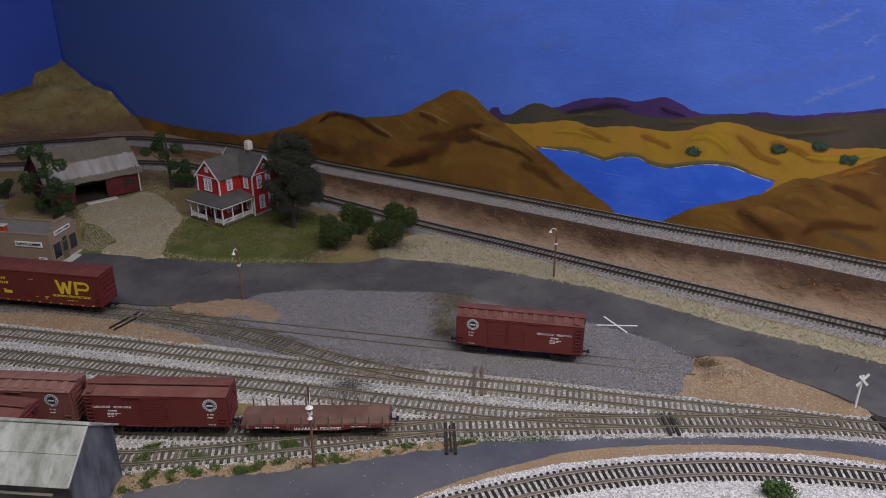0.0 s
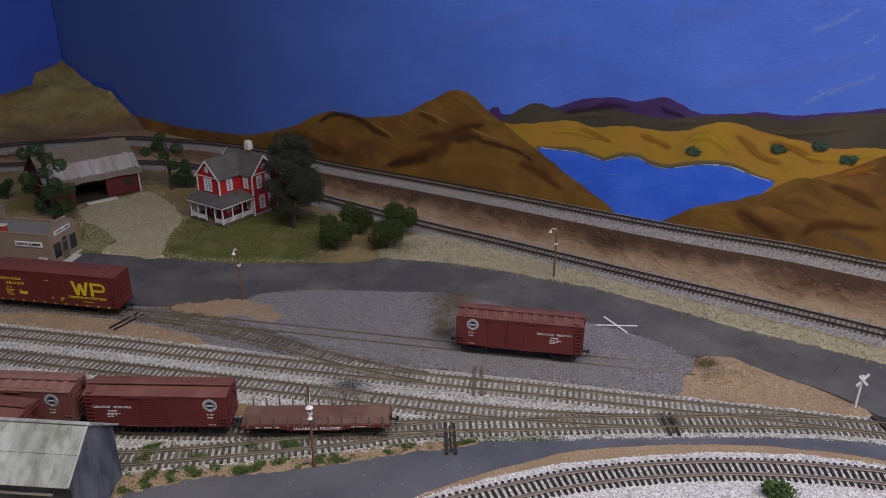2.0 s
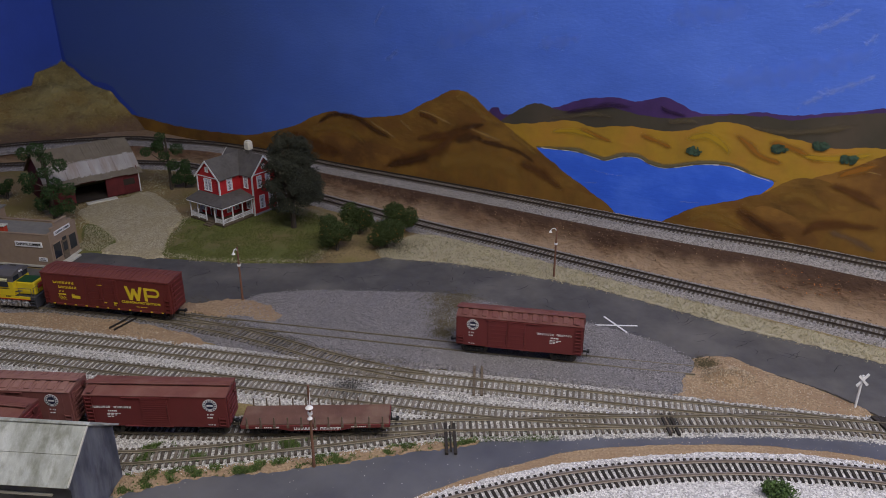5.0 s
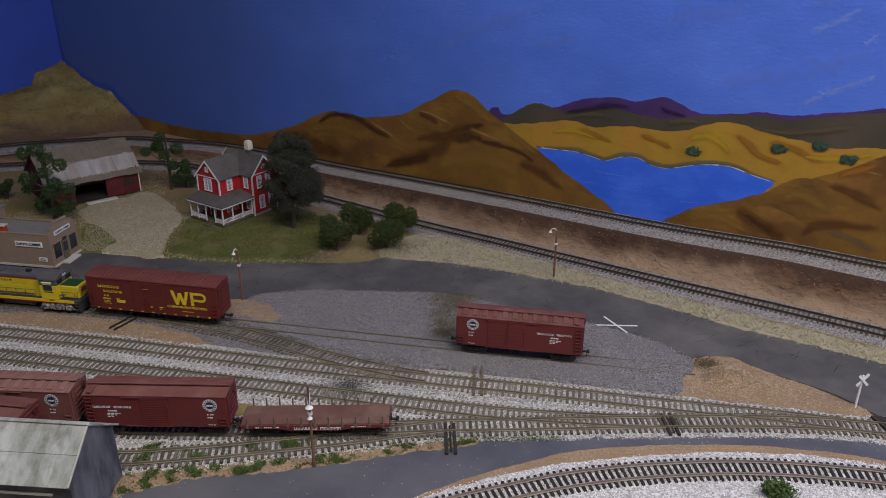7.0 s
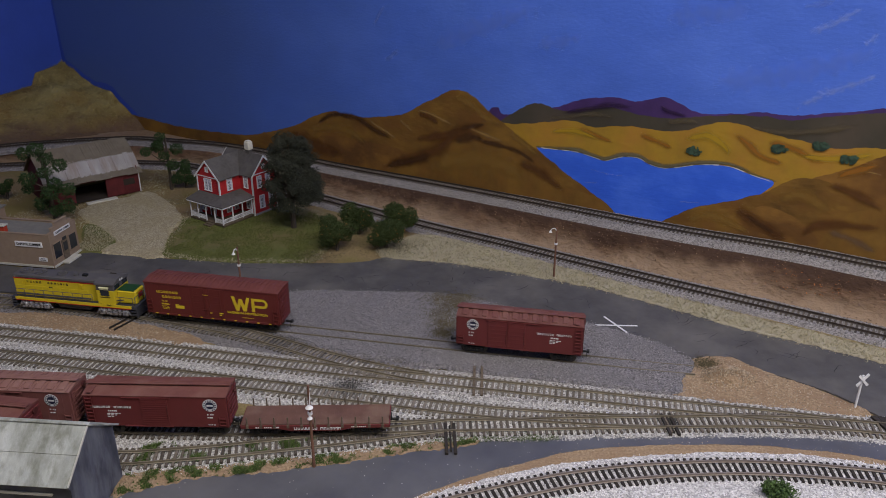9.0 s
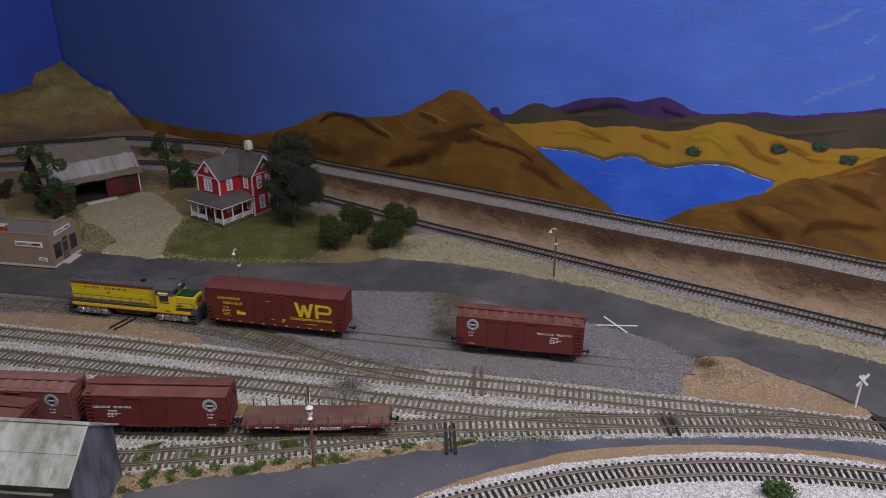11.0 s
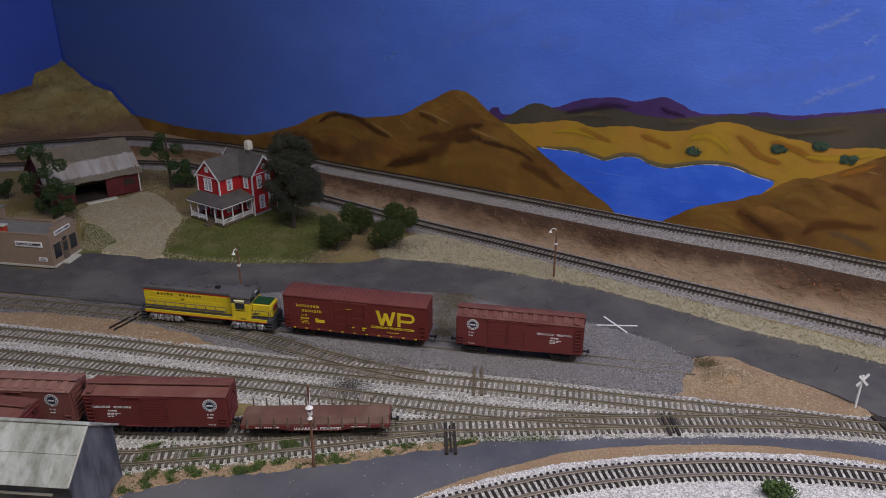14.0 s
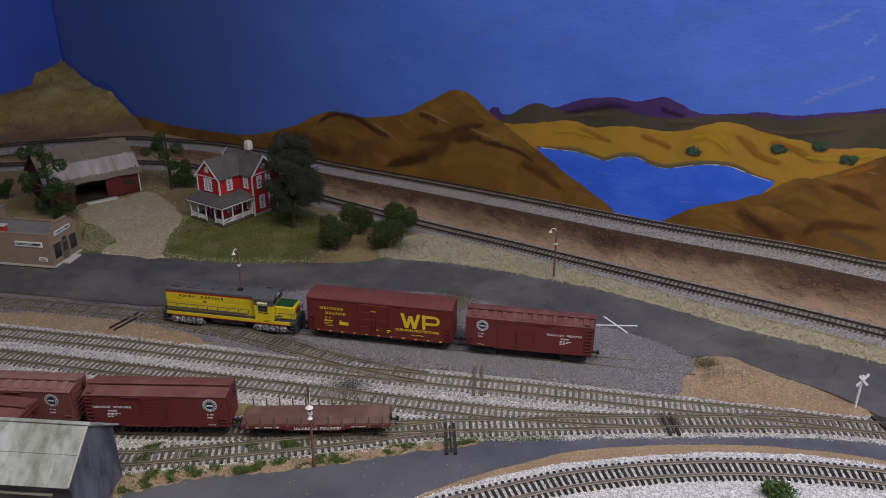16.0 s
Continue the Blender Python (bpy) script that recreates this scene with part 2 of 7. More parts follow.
LAKE = material("lake_paint", (0.045, 0.155, 0.85), (0.035, 0.12, 0.7), 12, 0.45, stretch=(1, 1, 2), bump=0.2, bump_scale=120, stain=(0.1, 0.23, 0.9), stain_scale=12, stain_amount=0.45)
HILLIGHT = material("light_hill_paint", (0.36, 0.175, 0.032), (0.3, 0.145, 0.026), 14, 0.7)
SOOT = material("soot_grain", (0.06, 0.057, 0.056), None, 80, 0.9)
DUST = material("dusty_oxide_paint", (0.19, 0.07, 0.062), (0.15, 0.052, 0.046), 40, 0.65, stain=(0.22, 0.1, 0.09), stain_scale=30, stain_amount=0.5)
DUSTROOF = material("dusty_oxide_roof", (0.25, 0.13, 0.11), (0.19, 0.09, 0.078), 60, 0.7, stain=(0.28, 0.17, 0.14), stain_scale=30)
DARKGREY = material("dark_loco_grey", (0.055, 0.056, 0.068), (0.04, 0.04, 0.05), 60, 0.5)
SIDEBLUE = material("bright_blue_paint", (0.048, 0.1, 0.52), (0.036, 0.076, 0.4), 8, 0.5, bump=0.2, bump_scale=120)
BANKSTONE = material("bank_stone", (0.26, 0.17, 0.11), (0.16, 0.1, 0.065), 200, 0.9, per_island=0.5)
SHOREOLIVE = material("olive_shore_paint", (0.2, 0.15, 0.05), (0.15, 0.11, 0.04), 20, 0.7)
LAWNBLADE = material("lawn_tuft", (0.165, 0.178, 0.05), (0.1, 0.115, 0.032), 50, 0.9, per_island=0.35)
MOSS = material("moss_grain", (0.125, 0.102, 0.055), (0.08, 0.066, 0.038), 80, 0.95, per_island=0.4)
HILLWARM = material("warm_hill_paint", (0.232, 0.122, 0.022), (0.138, 0.068, 0.015), 13, 0.7, spread=0.3, stretch=(1.5, 1, 1), bump=0.3, bump_scale=90, stain=(0.21, 0.095, 0.02), stain_scale=20, stain_amount=0.7)
HILLUMBER = material("umber_hill_paint", (0.19, 0.088, 0.02), (0.11, 0.05, 0.015), 9, 0.7, spread=0.3, stretch=(1, 1, 1.5), bump=0.25, bump_scale=90, stain=(0.3, 0.15, 0.03), stain_scale=15, stain_amount=0.6)
TREEPAINT2 = material("painted_tree_light", (0.06, 0.11, 0.07), (0.04, 0.07, 0.05), 60, 0.7)
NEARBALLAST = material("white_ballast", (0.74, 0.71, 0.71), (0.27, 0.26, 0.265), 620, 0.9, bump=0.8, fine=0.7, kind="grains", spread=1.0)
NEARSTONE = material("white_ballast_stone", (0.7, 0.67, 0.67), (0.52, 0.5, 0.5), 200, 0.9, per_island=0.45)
SHRUB = material("shrub_leaf", (0.085, 0.14, 0.045), (0.05, 0.085, 0.026), 50, 0.9, per_island=0.45)
ROOFTAN = material("tan_board_roof", (0.205, 0.175, 0.137), (0.145, 0.122, 0.095), 70, 0.85, stain=(0.16, 0.125, 0.09), stain_scale=14, stain_amount=0.55)
CURTAIN = material("white_window_curtain", (0.62, 0.62, 0.72), (0.45, 0.46, 0.58), 160, 0.8)
CREAM = material("cream_chimney_paint", (0.72, 0.69, 0.6), (0.6, 0.57, 0.48), 90, 0.7)
RUSTLEAF = material("rusty_leaf_litter", (0.42, 0.15, 0.045), (0.22, 0.08, 0.03), 80, 0.9, per_island=0.5)
OLIVEGRAIN = material("olive_turf_grain", (0.37, 0.32, 0.14), (0.25, 0.2, 0.08), 80, 0.95, per_island=0.35)
B_UMBER = dry_brush("umber_brush_paint", (0.085, 0.036, 0.013), 0.8, 42, 1.0)
B_RUSSET = dry_brush("russet_brush_paint", (0.135, 0.052, 0.014), 0.75, 34, 0.9)
B_OCHRE = dry_brush("ochre_brush_paint", (0.31, 0.165, 0.034), 0.65, 50, 0.9)
B_TAN = dry_brush("tan_brush_paint", (0.37, 0.22, 0.075), 0.8, 90, 0.9)
B_GOLD = dry_brush("gold_brush_paint", (0.52, 0.33, 0.026), 0.7, 36, 0.8)
B_ORANGE = dry_brush("orange_brush_paint", (0.34, 0.14, 0.02), 0.75, 40, 0.8)
B_MAUVE = dry_brush("mauve_brush_paint", (0.2, 0.12, 0.075), 0.6, 40, 0.8)
B_VIOLET = dry_brush("violet_brush_paint", (0.035, 0.014, 0.06), 0.8, 30, 0.9)
B_OLIVE = dry_brush("olive_brush_paint", (0.13, 0.1, 0.06), 0.7, 30, 0.9)
B_SHORE = dry_brush("grey_green_brush_paint", (0.17, 0.15, 0.09), 0.85, 60, 0.7)
B_CLOUD = dry_brush("cloud_scumble_paint", (0.45, 0.54, 0.82), 0.2, 190, 2.4)
B_HAZE = dry_brush("pale_blue_scumble_paint", (0.17, 0.3, 0.88), 0.3, 70, 1.6)
FOAM = material("white_shore_paint", (0.75, 0.75, 0.78), None, 40, 0.7)
TREEPAINT = material("painted_tree_green", (0.03, 0.06, 0.04), (0.02, 0.035, 0.025), 60, 0.7)


# ---- mesh helpers ----
def part(name, bm, mat, parent=None, label="", smooth=False):
    me = bpy.data.meshes.new(name)
    bmesh.ops.recalc_face_normals(bm, faces=bm.faces)
    bm.to_mesh(me)
    bm.free()
    me.materials.append(mat)
    if smooth:
        for q in me.polygons:
            q.use_smooth = True
    ob = new(name, me)
    ob.parent = parent
    if label:
        tagged(ob, label)
    return ob


def raw(name, verts, faces, mat, parent=None, smooth=False):
    me = bpy.data.meshes.new(name)
    me.from_pydata(verts, [], faces)
    me.materials.append(mat)
    if smooth:
        me.polygons.foreach_set("use_smooth", [True] * len(me.polygons))
    ob = new(name, me)
    ob.parent = parent
    return ob


def box(bm, x, y, z, sx, sy, sz, bevel=0.0, m=None):
    """A box by its centre and size."""
    r = bmesh.ops.create_cube(bm, size=1.0, matrix=(m or Matrix()) @ Matrix.Translation((x, y, z)) @ Matrix.Diagonal((sx, sy, sz, 1)))
    if bevel:
        edges = list({e for v in r["verts"] for e in v.link_edges})
        bmesh.ops.bevel(bm, geom=edges, offset=bevel, segments=1, affect="EDGES")
    return bm


def give(ob, name, values):
    """A named value for each vertex, for the materials to read."""
    at = ob.data.attributes.new(name, "FLOAT", "POINT")
    at.data.foreach_set("value", values)
    return ob


def boxes(*args, bevel=0.0):
    bm = bmesh.new()
    for a in args:
        box(bm, *a, bevel=bevel)
    return bm


def rod(bm, a, b, r, n=8, r2=None):
    a, b = Vector(a), Vector(b)
    d = b - a
    m = Matrix.Translation((a + b) / 2) @ d.to_track_quat("Z", "Y").to_matrix().to_4x4()
    bmesh.ops.create_cone(bm, cap_ends=True, segments=n, radius1=r, radius2=r if r2 is None else r2, depth=d.length, matrix=m)
    return bm


def rods(*args, n=6):
    bm = bmesh.new()
    for a in args:
        rod(bm, *a, n=n)
    return bm


def prism(bm, outline, depth, m):
    """An outline in x, z pushed along y by depth, at m."""
    f = [bm.verts.new(m @ Vector((x, 0, z))) for x, z in outline]
    k = [bm.verts.new(m @ Vector((x, depth, z))) for x, z in outline]
    bm.faces.new(f)
    bm.faces.new(k[::-1])
    for i in range(len(f)):
        j = (i + 1) % len(f)
        bm.faces.new((f[i], k[i], k[j], f[j]))
    return bm


def lettering(name, text, size, mat, parent, m, width=None):
    """Words in the built-in font as a thin mesh, centred at m, in m's x-y plane."""
    cu = bpy.data.curves.new(name, "FONT")
    cu.body, cu.size, cu.align_x, cu.align_y, cu.extrude, cu.resolution_u = text, size, "CENTER", "CENTER", 0.00012, 2
    cu.offset = size * 0.025
    ob = bpy.data.objects.new(name, cu)
    me = bpy.data.meshes.new_from_object(ob)
    bpy.data.objects.remove(ob)
    me.materials.clear()
    me.materials.append(mat)
    if width:
        xs = [v.co.x for v in me.vertices]
        k = width / (max(xs) - min(xs))
        for v in me.vertices:
            v.co.x *= k
    me.name = name
    ob = new(name, me)
    ob.parent = parent
    ob.matrix_basis = m
    return ob


def pieces(name, mat, parent, *args, bevel=0.0):
    """One mesh object for each box given."""
    return [part(name, boxes(a, bevel=bevel), mat, parent) for a in args]


SIDE = pose(0, 0, 0, 90, 0, 0)


def bars(bm, x, y, z, widths, height, gap, depth=0.0003):
    """A line of lettering-sized marks on a side wall that faces -y, from x to the right; the larger ones are open."""
    for w in widths:
        if w > 0.0013 and height > 0.0018:
            t = min(w, height) * 0.27
            box(bm, x + t / 2, y, z, t, depth, height)
            box(bm, x + w - t / 2, y, z, t, depth, height)
            box(bm, x + w / 2, y, z + (height / 2 - t / 2) * (1 if int(x * 2e4) % 2 else -1), w - 2 * t, depth, t)
        elif w > 0:
            box(bm, x + w / 2, y, z, w, depth, height)
        x += abs(w) + gap
    return bm


def smooth_line(pts, step):
    """A smooth line through the points, at even steps."""
    pts = [Vector(q if len(q) == 3 else (*q, 0)) for q in pts]
    pts = [2 * pts[0] - pts[1], *pts, 2 * pts[-1] - pts[-2]]
    out = []
    for a, b, c, d in zip(pts, pts[1:], pts[2:], pts[3:]):
        for i in range(24):
            t = i / 24
            out.append(0.5 * (2 * b + (c - a) * t + (2 * a - 5 * b + 4 * c - d) * t * t + (3 * b - a - 3 * c + d) * t ** 3))
    out.append(pts[-2])
    res, left = [out[0]], step
    for a, b in zip(out, out[1:]):
        l = (b - a).length
        while l >= left:
            a = a + (b - a) * (left / l)
            res.append(a)
            l, left = (b - a).length, step
        left -= l
    return res


def across(line):
    """At each point of a line the level unit vector to its left."""
    res = []
    for i in range(len(line)):
        d = line[min(i + 1, len(line) - 1)] - line[max(i - 1, 0)]
        res.append(Vector((-d.y, d.x, 0)).normalized())
    return res


def sweep(line, profile, name, mat, parent=None, wobble=0.0, smooth=False, closed=True):
    """A profile of (left, up) pairs swept along a line."""
    verts, faces, n = [], [], len(profile)
    for q, s in zip(line, across(line)):
        for o, u in profile:
            v = q + s * o + Vector((0, 0, u))
            if wobble:
                w = noise.noise(v * 160) + 0.6 * noise.noise(v * 45)
                v = v + Vector((0, 0, wobble * w * 0.5)) + s * (wobble * 2 * noise.noise(v * 60 + Vector((5, 5, 5))) * (1 if abs(o) > 0.019 else 0))
            verts.append(v)
    for i in range(len(line) - 1):
        for j in range(n if closed else n - 1):
            k = (j + 1) % n
            faces.append((i * n + j, i * n + k, (i + 1) * n + k, (i + 1) * n + j))
    if closed:
        faces += [tuple(range(n)), tuple((len(line) - 1) * n + j for j in reversed(range(n)))]
    return raw(name, verts, faces, mat, parent, smooth)


def patch(name, outline, z, mat, label, category, rough=0.003, thick=0.004, step=0.0025, kind="structure", skirt=0.0045):
    """A thin sheet of ground cover with an uneven rim."""
    line = smooth_line(list(outline) + [outline[0]], step)[:-1]
    nrm = across(line)
    rim = [q + s * rough * (noise.noise(q * 40) + 0.8 * noise.noise(q * 120) + 0.6 * noise.noise(q * 320)) for q, s in zip(line, nrm)]
    bm = bmesh.new()
    vs = [bm.verts.new((q.x, q.y, z)) for q in rim]
    wind = 1 if sum(a.x * b.y - b.x * a.y for a, b in zip(line, line[1:])) < 0 else -1
    out = skirt * wind
    lo = [bm.verts.new((q.x + s.x * out, q.y + s.y * out, z - thick)) for q, s in zip(rim, nrm)]
    face = bm.faces.new(vs)
    for i in range(len(vs)):
        j = (i + 1) % len(vs)
        bm.faces.new((vs[i], lo[i], lo[j], vs[j]))
    bmesh.ops.triangulate(bm, faces=[face])
    return tagged(part(name, bm, mat), label, category, kind=kind)


def inside(x, y, poly):
    hit = False
    for (x1, y1), (x2, y2) in zip(poly, poly[1:] + poly[:1]):
        if (y1 > y) != (y2 > y) and x < (x2 - x1) * (y - y1) / (y2 - y1) + x1:
            hit = not hit
    return hit


OCTA = np.array([(1, 0, 0), (-1, 0, 0), (0, 1, 0), (0, -1, 0), (0, 0, 1), (0, 0, -1)], float)
OCTAF = np.array([(0, 2, 4), (2, 1, 4), (1, 3, 4), (3, 0, 4), (2, 0, 5), (1, 2, 5), (3, 1, 5), (0, 3, 5)])


def stones(name, places, size, mat, label, parent=None, seed=1):
    """Many small angular stones, lying at the places given, in one object."""
    rng = np.random.default_rng(seed)
    p = np.array(places, float)
    n = len(p)
    s = size * rng.uniform(0.5, 1.25, (n, 1, 1)) * rng.uniform(0.65, 1.2, (n, 1, 3))
    q = rng.normal(size=(n, 3, 3))
    u, _, vt = np.linalg.svd(q)
    rot = u @ vt
    v = np.einsum("nij,nkj->nki", rot, OCTA[None] * s * rng.uniform(0.75, 1.2, (n, 6, 1))) + p[:, None, :]
    f = (OCTAF[None] + 6 * np.arange(n)[:, None, None]).reshape(-1, 3)
    return tagged(raw(name, v.reshape(-1, 3).tolist(), f.tolist(), mat, parent), label, "gravel", kind="stuff")


def tufts(name, places, size, mat, label, category="grass", seed=3, blades=5, lean=0.5):
    """Many small grass tufts of a few thin blades each, in one object."""
    rng = np.random.default_rng(seed)
    verts, faces = [], []
    for x, y, z in places:
        for _ in range(blades):
            a, h = rng.uniform(0, 6.283), size * rng.uniform(0.5, 1.3)
            w = size * 0.16
            bx, by = x + rng.normal() * size * 0.3, y + rng.normal() * size * 0.3
            tx, ty = bx + lean * h * rng.normal(), by + lean * h * rng.normal()
            k = len(verts)
            verts += [(bx - w * math.cos(a), by - w * math.sin(a), z), (bx + w * math.cos(a), by + w * math.sin(a), z), (tx, ty, z + h)]
            faces.append((k, k + 1, k + 2))
    return tagged(raw(name, verts, faces, mat), label, category, kind="stuff")


def scatter(poly, n, z, seed, keep=1.0, patchy=0.0, size=20.0):
    """n places spread over an outline, thinner where the noise is low."""
    rng = np.random.default_rng(seed)
    xs, ys = [q[0] for q in poly], [q[1] for q in poly]
    res = []
    while len(res) < n:
        x, y = rng.uniform(min(xs), max(xs)), rng.uniform(min(ys), max(ys))
        if inside(x, y, poly) and (not patchy or noise.noise(Vector((x * size, y * size, seed))) > patchy - 0.5 + rng.uniform(-0.15, 0.15)):
            res.append((x, y, z))
    return res


# ---- room and painted backdrop ----
CORNER = Vector((-0.8863, 1.7973, 0))
TURN = -30.5
ALONG = Vector((math.cos(radians(TURN)), math.sin(radians(TURN)), 0))
WALL = Matrix.Translation(CORNER) @ pose(0, 0, 0, 0, 0, TURN)   # x along the wall, -y into the room

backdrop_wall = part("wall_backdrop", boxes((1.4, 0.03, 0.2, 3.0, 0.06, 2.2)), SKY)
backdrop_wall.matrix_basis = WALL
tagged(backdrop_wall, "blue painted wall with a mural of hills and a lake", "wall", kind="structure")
wall_side = part("wall_side", boxes((-0.03, -1.8, 0.2, 0.06, 3.72, 2.2)), SIDEBLUE)
wall_side.matrix_basis = WALL
tagged(wall_side, "plain blue painted wall meeting the mural at a corner", "wall", kind="structure")
# unseen end and rear walls, ceiling and floor, added to close the room
for nm, b in (("wall_end", (2.93, -1.8, 0.2, 0.06, 3.6, 2.2)), ("wall_rear", (1.4, -3.63, 0.2, 2.98, 0.06, 2.2))):
    o = part(nm, boxes(b), PLAIN)
    o.matrix_basis = WALL
    tagged(o, "unseen pale wall added to close the room and bounce light", "wall", kind="structure")
o = part("ceiling", boxes((1.45, -1.8, 1.33, 3.2, 3.9, 0.05)), CEIL)
o.matrix_basis = WALL
tagged(o, "unseen white ceiling added to close the train room", "ceiling", kind="structure")
o = part("floor", boxes((1.45, -1.8, -0.93, 3.2, 3.9, 0.05)), PLAIN)
o.matrix_basis = WALL
tagged(o, "unseen pale floor added under the layout", "floor", kind="structure")


def painted(name, top, base, mat, layer, label, wob=0.002):
    """A flat painted shape on the backdrop: a ridge line and the height at which it ends below."""
    line = smooth_line(top, 0.003)
    v = [(q.x, -0.00015 * layer, q.y + wob * (noise.noise(q * 40 + Vector((layer, 0, 0))) + 0.6 * noise.noise(q * 130) + 0.35 * noise.noise(q * 330))) for q in line]
    if base is None:
        bm = bmesh.new()
        bm.faces.new([bm.verts.new(q) for q in v[:-1]])
        bmesh.ops.triangulate(bm, faces=bm.faces)
        ob = part(name, bm, mat, backdrop_wall, label)
        return ob
    n = len(v)
    ob = raw(name, v + [(q[0], q[1], base) for q in v], [(i, i + 1, n + i + 1, n + i) for i in range(n - 1)], mat, backdrop_wall)
    return tagged(ob, label)


def brush(pts, width, mat, layer, label):
    """One soft-edged stroke of the mural along points (u, z) of the wall."""
    line = smooth_line(pts, 0.004)
    nrm = across([Vector((q.x, q.y, 0)) for q in line])
    n, verts, cover = len(line), [], []
    for i, (q, s) in enumerate(zip(line, nrm)):
        f = i / max(1, n - 1)
        w = 1.25 * width * (0.45 + 0.55 * math.sin(3.1416 * min(1, 0.12 + 0.8 * f))) * (1 + 0.3 * noise.noise(q * 60))
        for j in range(7):
            o = j / 3 - 1
            verts.append((q.x + s.x * w * o, -0.00150 - 0.00001 * layer, q.y + s.y * w * o))
            cover.append((1 - abs(o)) ** 1.15 * min(1, 6 * f, 6 * (1 - f)))
    faces = [(7 * i + j, 7 * i + j + 1, 7 * i + j + 8, 7 * i + j + 7) for i in range(n - 1) for j in range(6)]
    ob = raw("brush_stroke", verts, faces, mat, backdrop_wall)
    give(ob, "cover", cover)
    return tagged(ob, label)


painted("paint_rim", [(0.0, 0.6), (0.004, 0.4), (0.006, 0.25), (0.012, 0.16), (0.033, 0.143), (0.072, 0.124), (0.108, 0.111), (0.16, 0.107), (0.193, 0.082), (0.233, 0.054), (0.27, 0.02)], 0.0, SIDEBLUE, 0.6, "brighter blue paint left along the corner")
painted("painted_mountain", [(1.107, 0.1489), (1.117, 0.1698), (1.131, 0.1752), (1.145, 0.1649), (1.231, 0.1874), (1.272, 0.2044), (1.311, 0.2123), (1.358, 0.2111), (1.394, 0.2218), (1.419, 0.215), (1.448, 0.2055), (1.494, 0.2096), (1.526, 0.2155), (1.572, 0.218), (1.612, 0.2256), (1.673, 0.239), (1.737, 0.251)], 0.09, HILLPURPLE, 1, "purple painted distant mountain range")
painted("painted_ridge", [(1.135, 0.1526), (1.174, 0.1804), (1.203, 0.1893), (1.246, 0.1821), (1.299, 0.1973), (1.36, 0.193), (1.402, 0.1908), (1.456, 0.2019), (1.526, 0.2115), (1.566, 0.2104), (1.618, 0.2225), (1.673, 0.2337), (1.738, 0.2446)], 0.08, HILLOLIVE, 2, "dull olive painted ridge")
painted("painted_hill", [(1.14, 0.1495), (1.19, 0.157), (1.256, 0.1693), (1.293, 0.1636), (1.345, 0.1732), (1.412, 0.1739), (1.458, 0.19), (1.488, 0.1979), (1.526, 0.1919), (1.57, 0.1863), (1.62, 0.1804), (1.682, 0.189), (1.749, 0.1997)], 0.05, HILLGOLD, 3, "golden yellow painted hills behind the lake")
LAKE_TOP = [(1.202, 0.119), (1.236, 0.1204), (1.269, 0.1217), (1.302, 0.1168), (1.317, 0.1148), (1.342, 0.1248), (1.367, 0.1271), (1.385, 0.1203), (1.411, 0.1183), (1.458, 0.1312), (1.497, 0.135), (1.529, 0.1278), (1.559, 0.1223)]
painted("painted_lake", LAKE_TOP + [(1.544, 0.1014), (1.508, 0.0644), (1.44, 0.0236), (1.334, 0.0158), (1.284, 0.049), (1.229, 0.0866)] + LAKE_TOP[:1], None, LAKE, 4, "bright blue painted lake", 0)
painted("painted_shore", [(u, z + 0.0032) for u, z in LAKE_TOP] + LAKE_TOP[::-1] + [(LAKE_TOP[0][0], LAKE_TOP[0][1] + 0.0032)], None, SHOREOLIVE, 3.5, "dull olive painted shore")
brush([(u, z + 0.004) for u, z in LAKE_TOP], 0.005, B_SHORE, -20, "grey-green brushed shore")
shore = smooth_line(LAKE_TOP, 0.004)
for a in range(2, len(shore) - 2, 9):
    seg = [Vector((q.x, -0.0008, q.y)) for q in shore[a:a + 8]]
    vv = [(q.x, q.y, q.z + s * 0.001 * (0.35 + 1.4 * abs(noise.noise(q * 70)))) for q in seg for s in (-0.5, 1)]
    raw("shore_line", vv, [(2 * i, 2 * i + 2, 2 * i + 3, 2 * i + 1) for i in range(len(seg) - 1)], FOAM, backdrop_wall)
painted("painted_hill", [(0.2213, 0.0485), (0.2671, 0.0454), (0.3906, 0.0417), (0.5394, 0.0477), (0.6178, 0.0621), (0.6931, 0.087), (0.7508, 0.1131), (0.7919, 0.1268), (0.8562, 0.1244), (0.9423, 0.1394), (0.9833, 0.1613), (1.017, 0.1787), (1.044, 0.1931), (1.077, 0.1911), (1.119, 0.1645), (1.182, 0.1263), (1.212, 0.1103), (1.253, 0.0859), (1.298, 0.0608), (1.347, 0.0288)], 0.0, HILLBROWN, 6, "brown painted hills beside the lake")
painted("painted_hill", [(1.569, 0.11), (1.607, 0.1362), (1.645, 0.1551), (1.684, 0.1797), (1.747, 0.208)], 0.0, HILLUMBER, 6, "umber painted hill behind the near shore")
painted("painted_hill", [(1.413, 0.0337), (1.448, 0.0597), (1.484, 0.0764), (1.541, 0.1007), (1.58, 0.1292), (1.607, 0.1362), (1.643, 0.129), (1.68, 0.1129), (1.724, 0.0878)], 0.0, HILLBROWN, 7, "brown painted hill at the near shore of the lake")
painted("painted_hill", [(1.512, 0.0371), (1.537, 0.0771), (1.565, 0.086), (1.605, 0.0712), (1.63, 0.0513)], 0.0, HILLUMBER, 8, "umber painted fold of the near hill")
painted("painted_hill", [(1.625, 0.0375), (1.651, 0.0888), (1.681, 0.1053), (1.718, 0.1141), (1.765, 0.1306)], 0.0, HILLWARM, 9, "warm brown painted foothill")
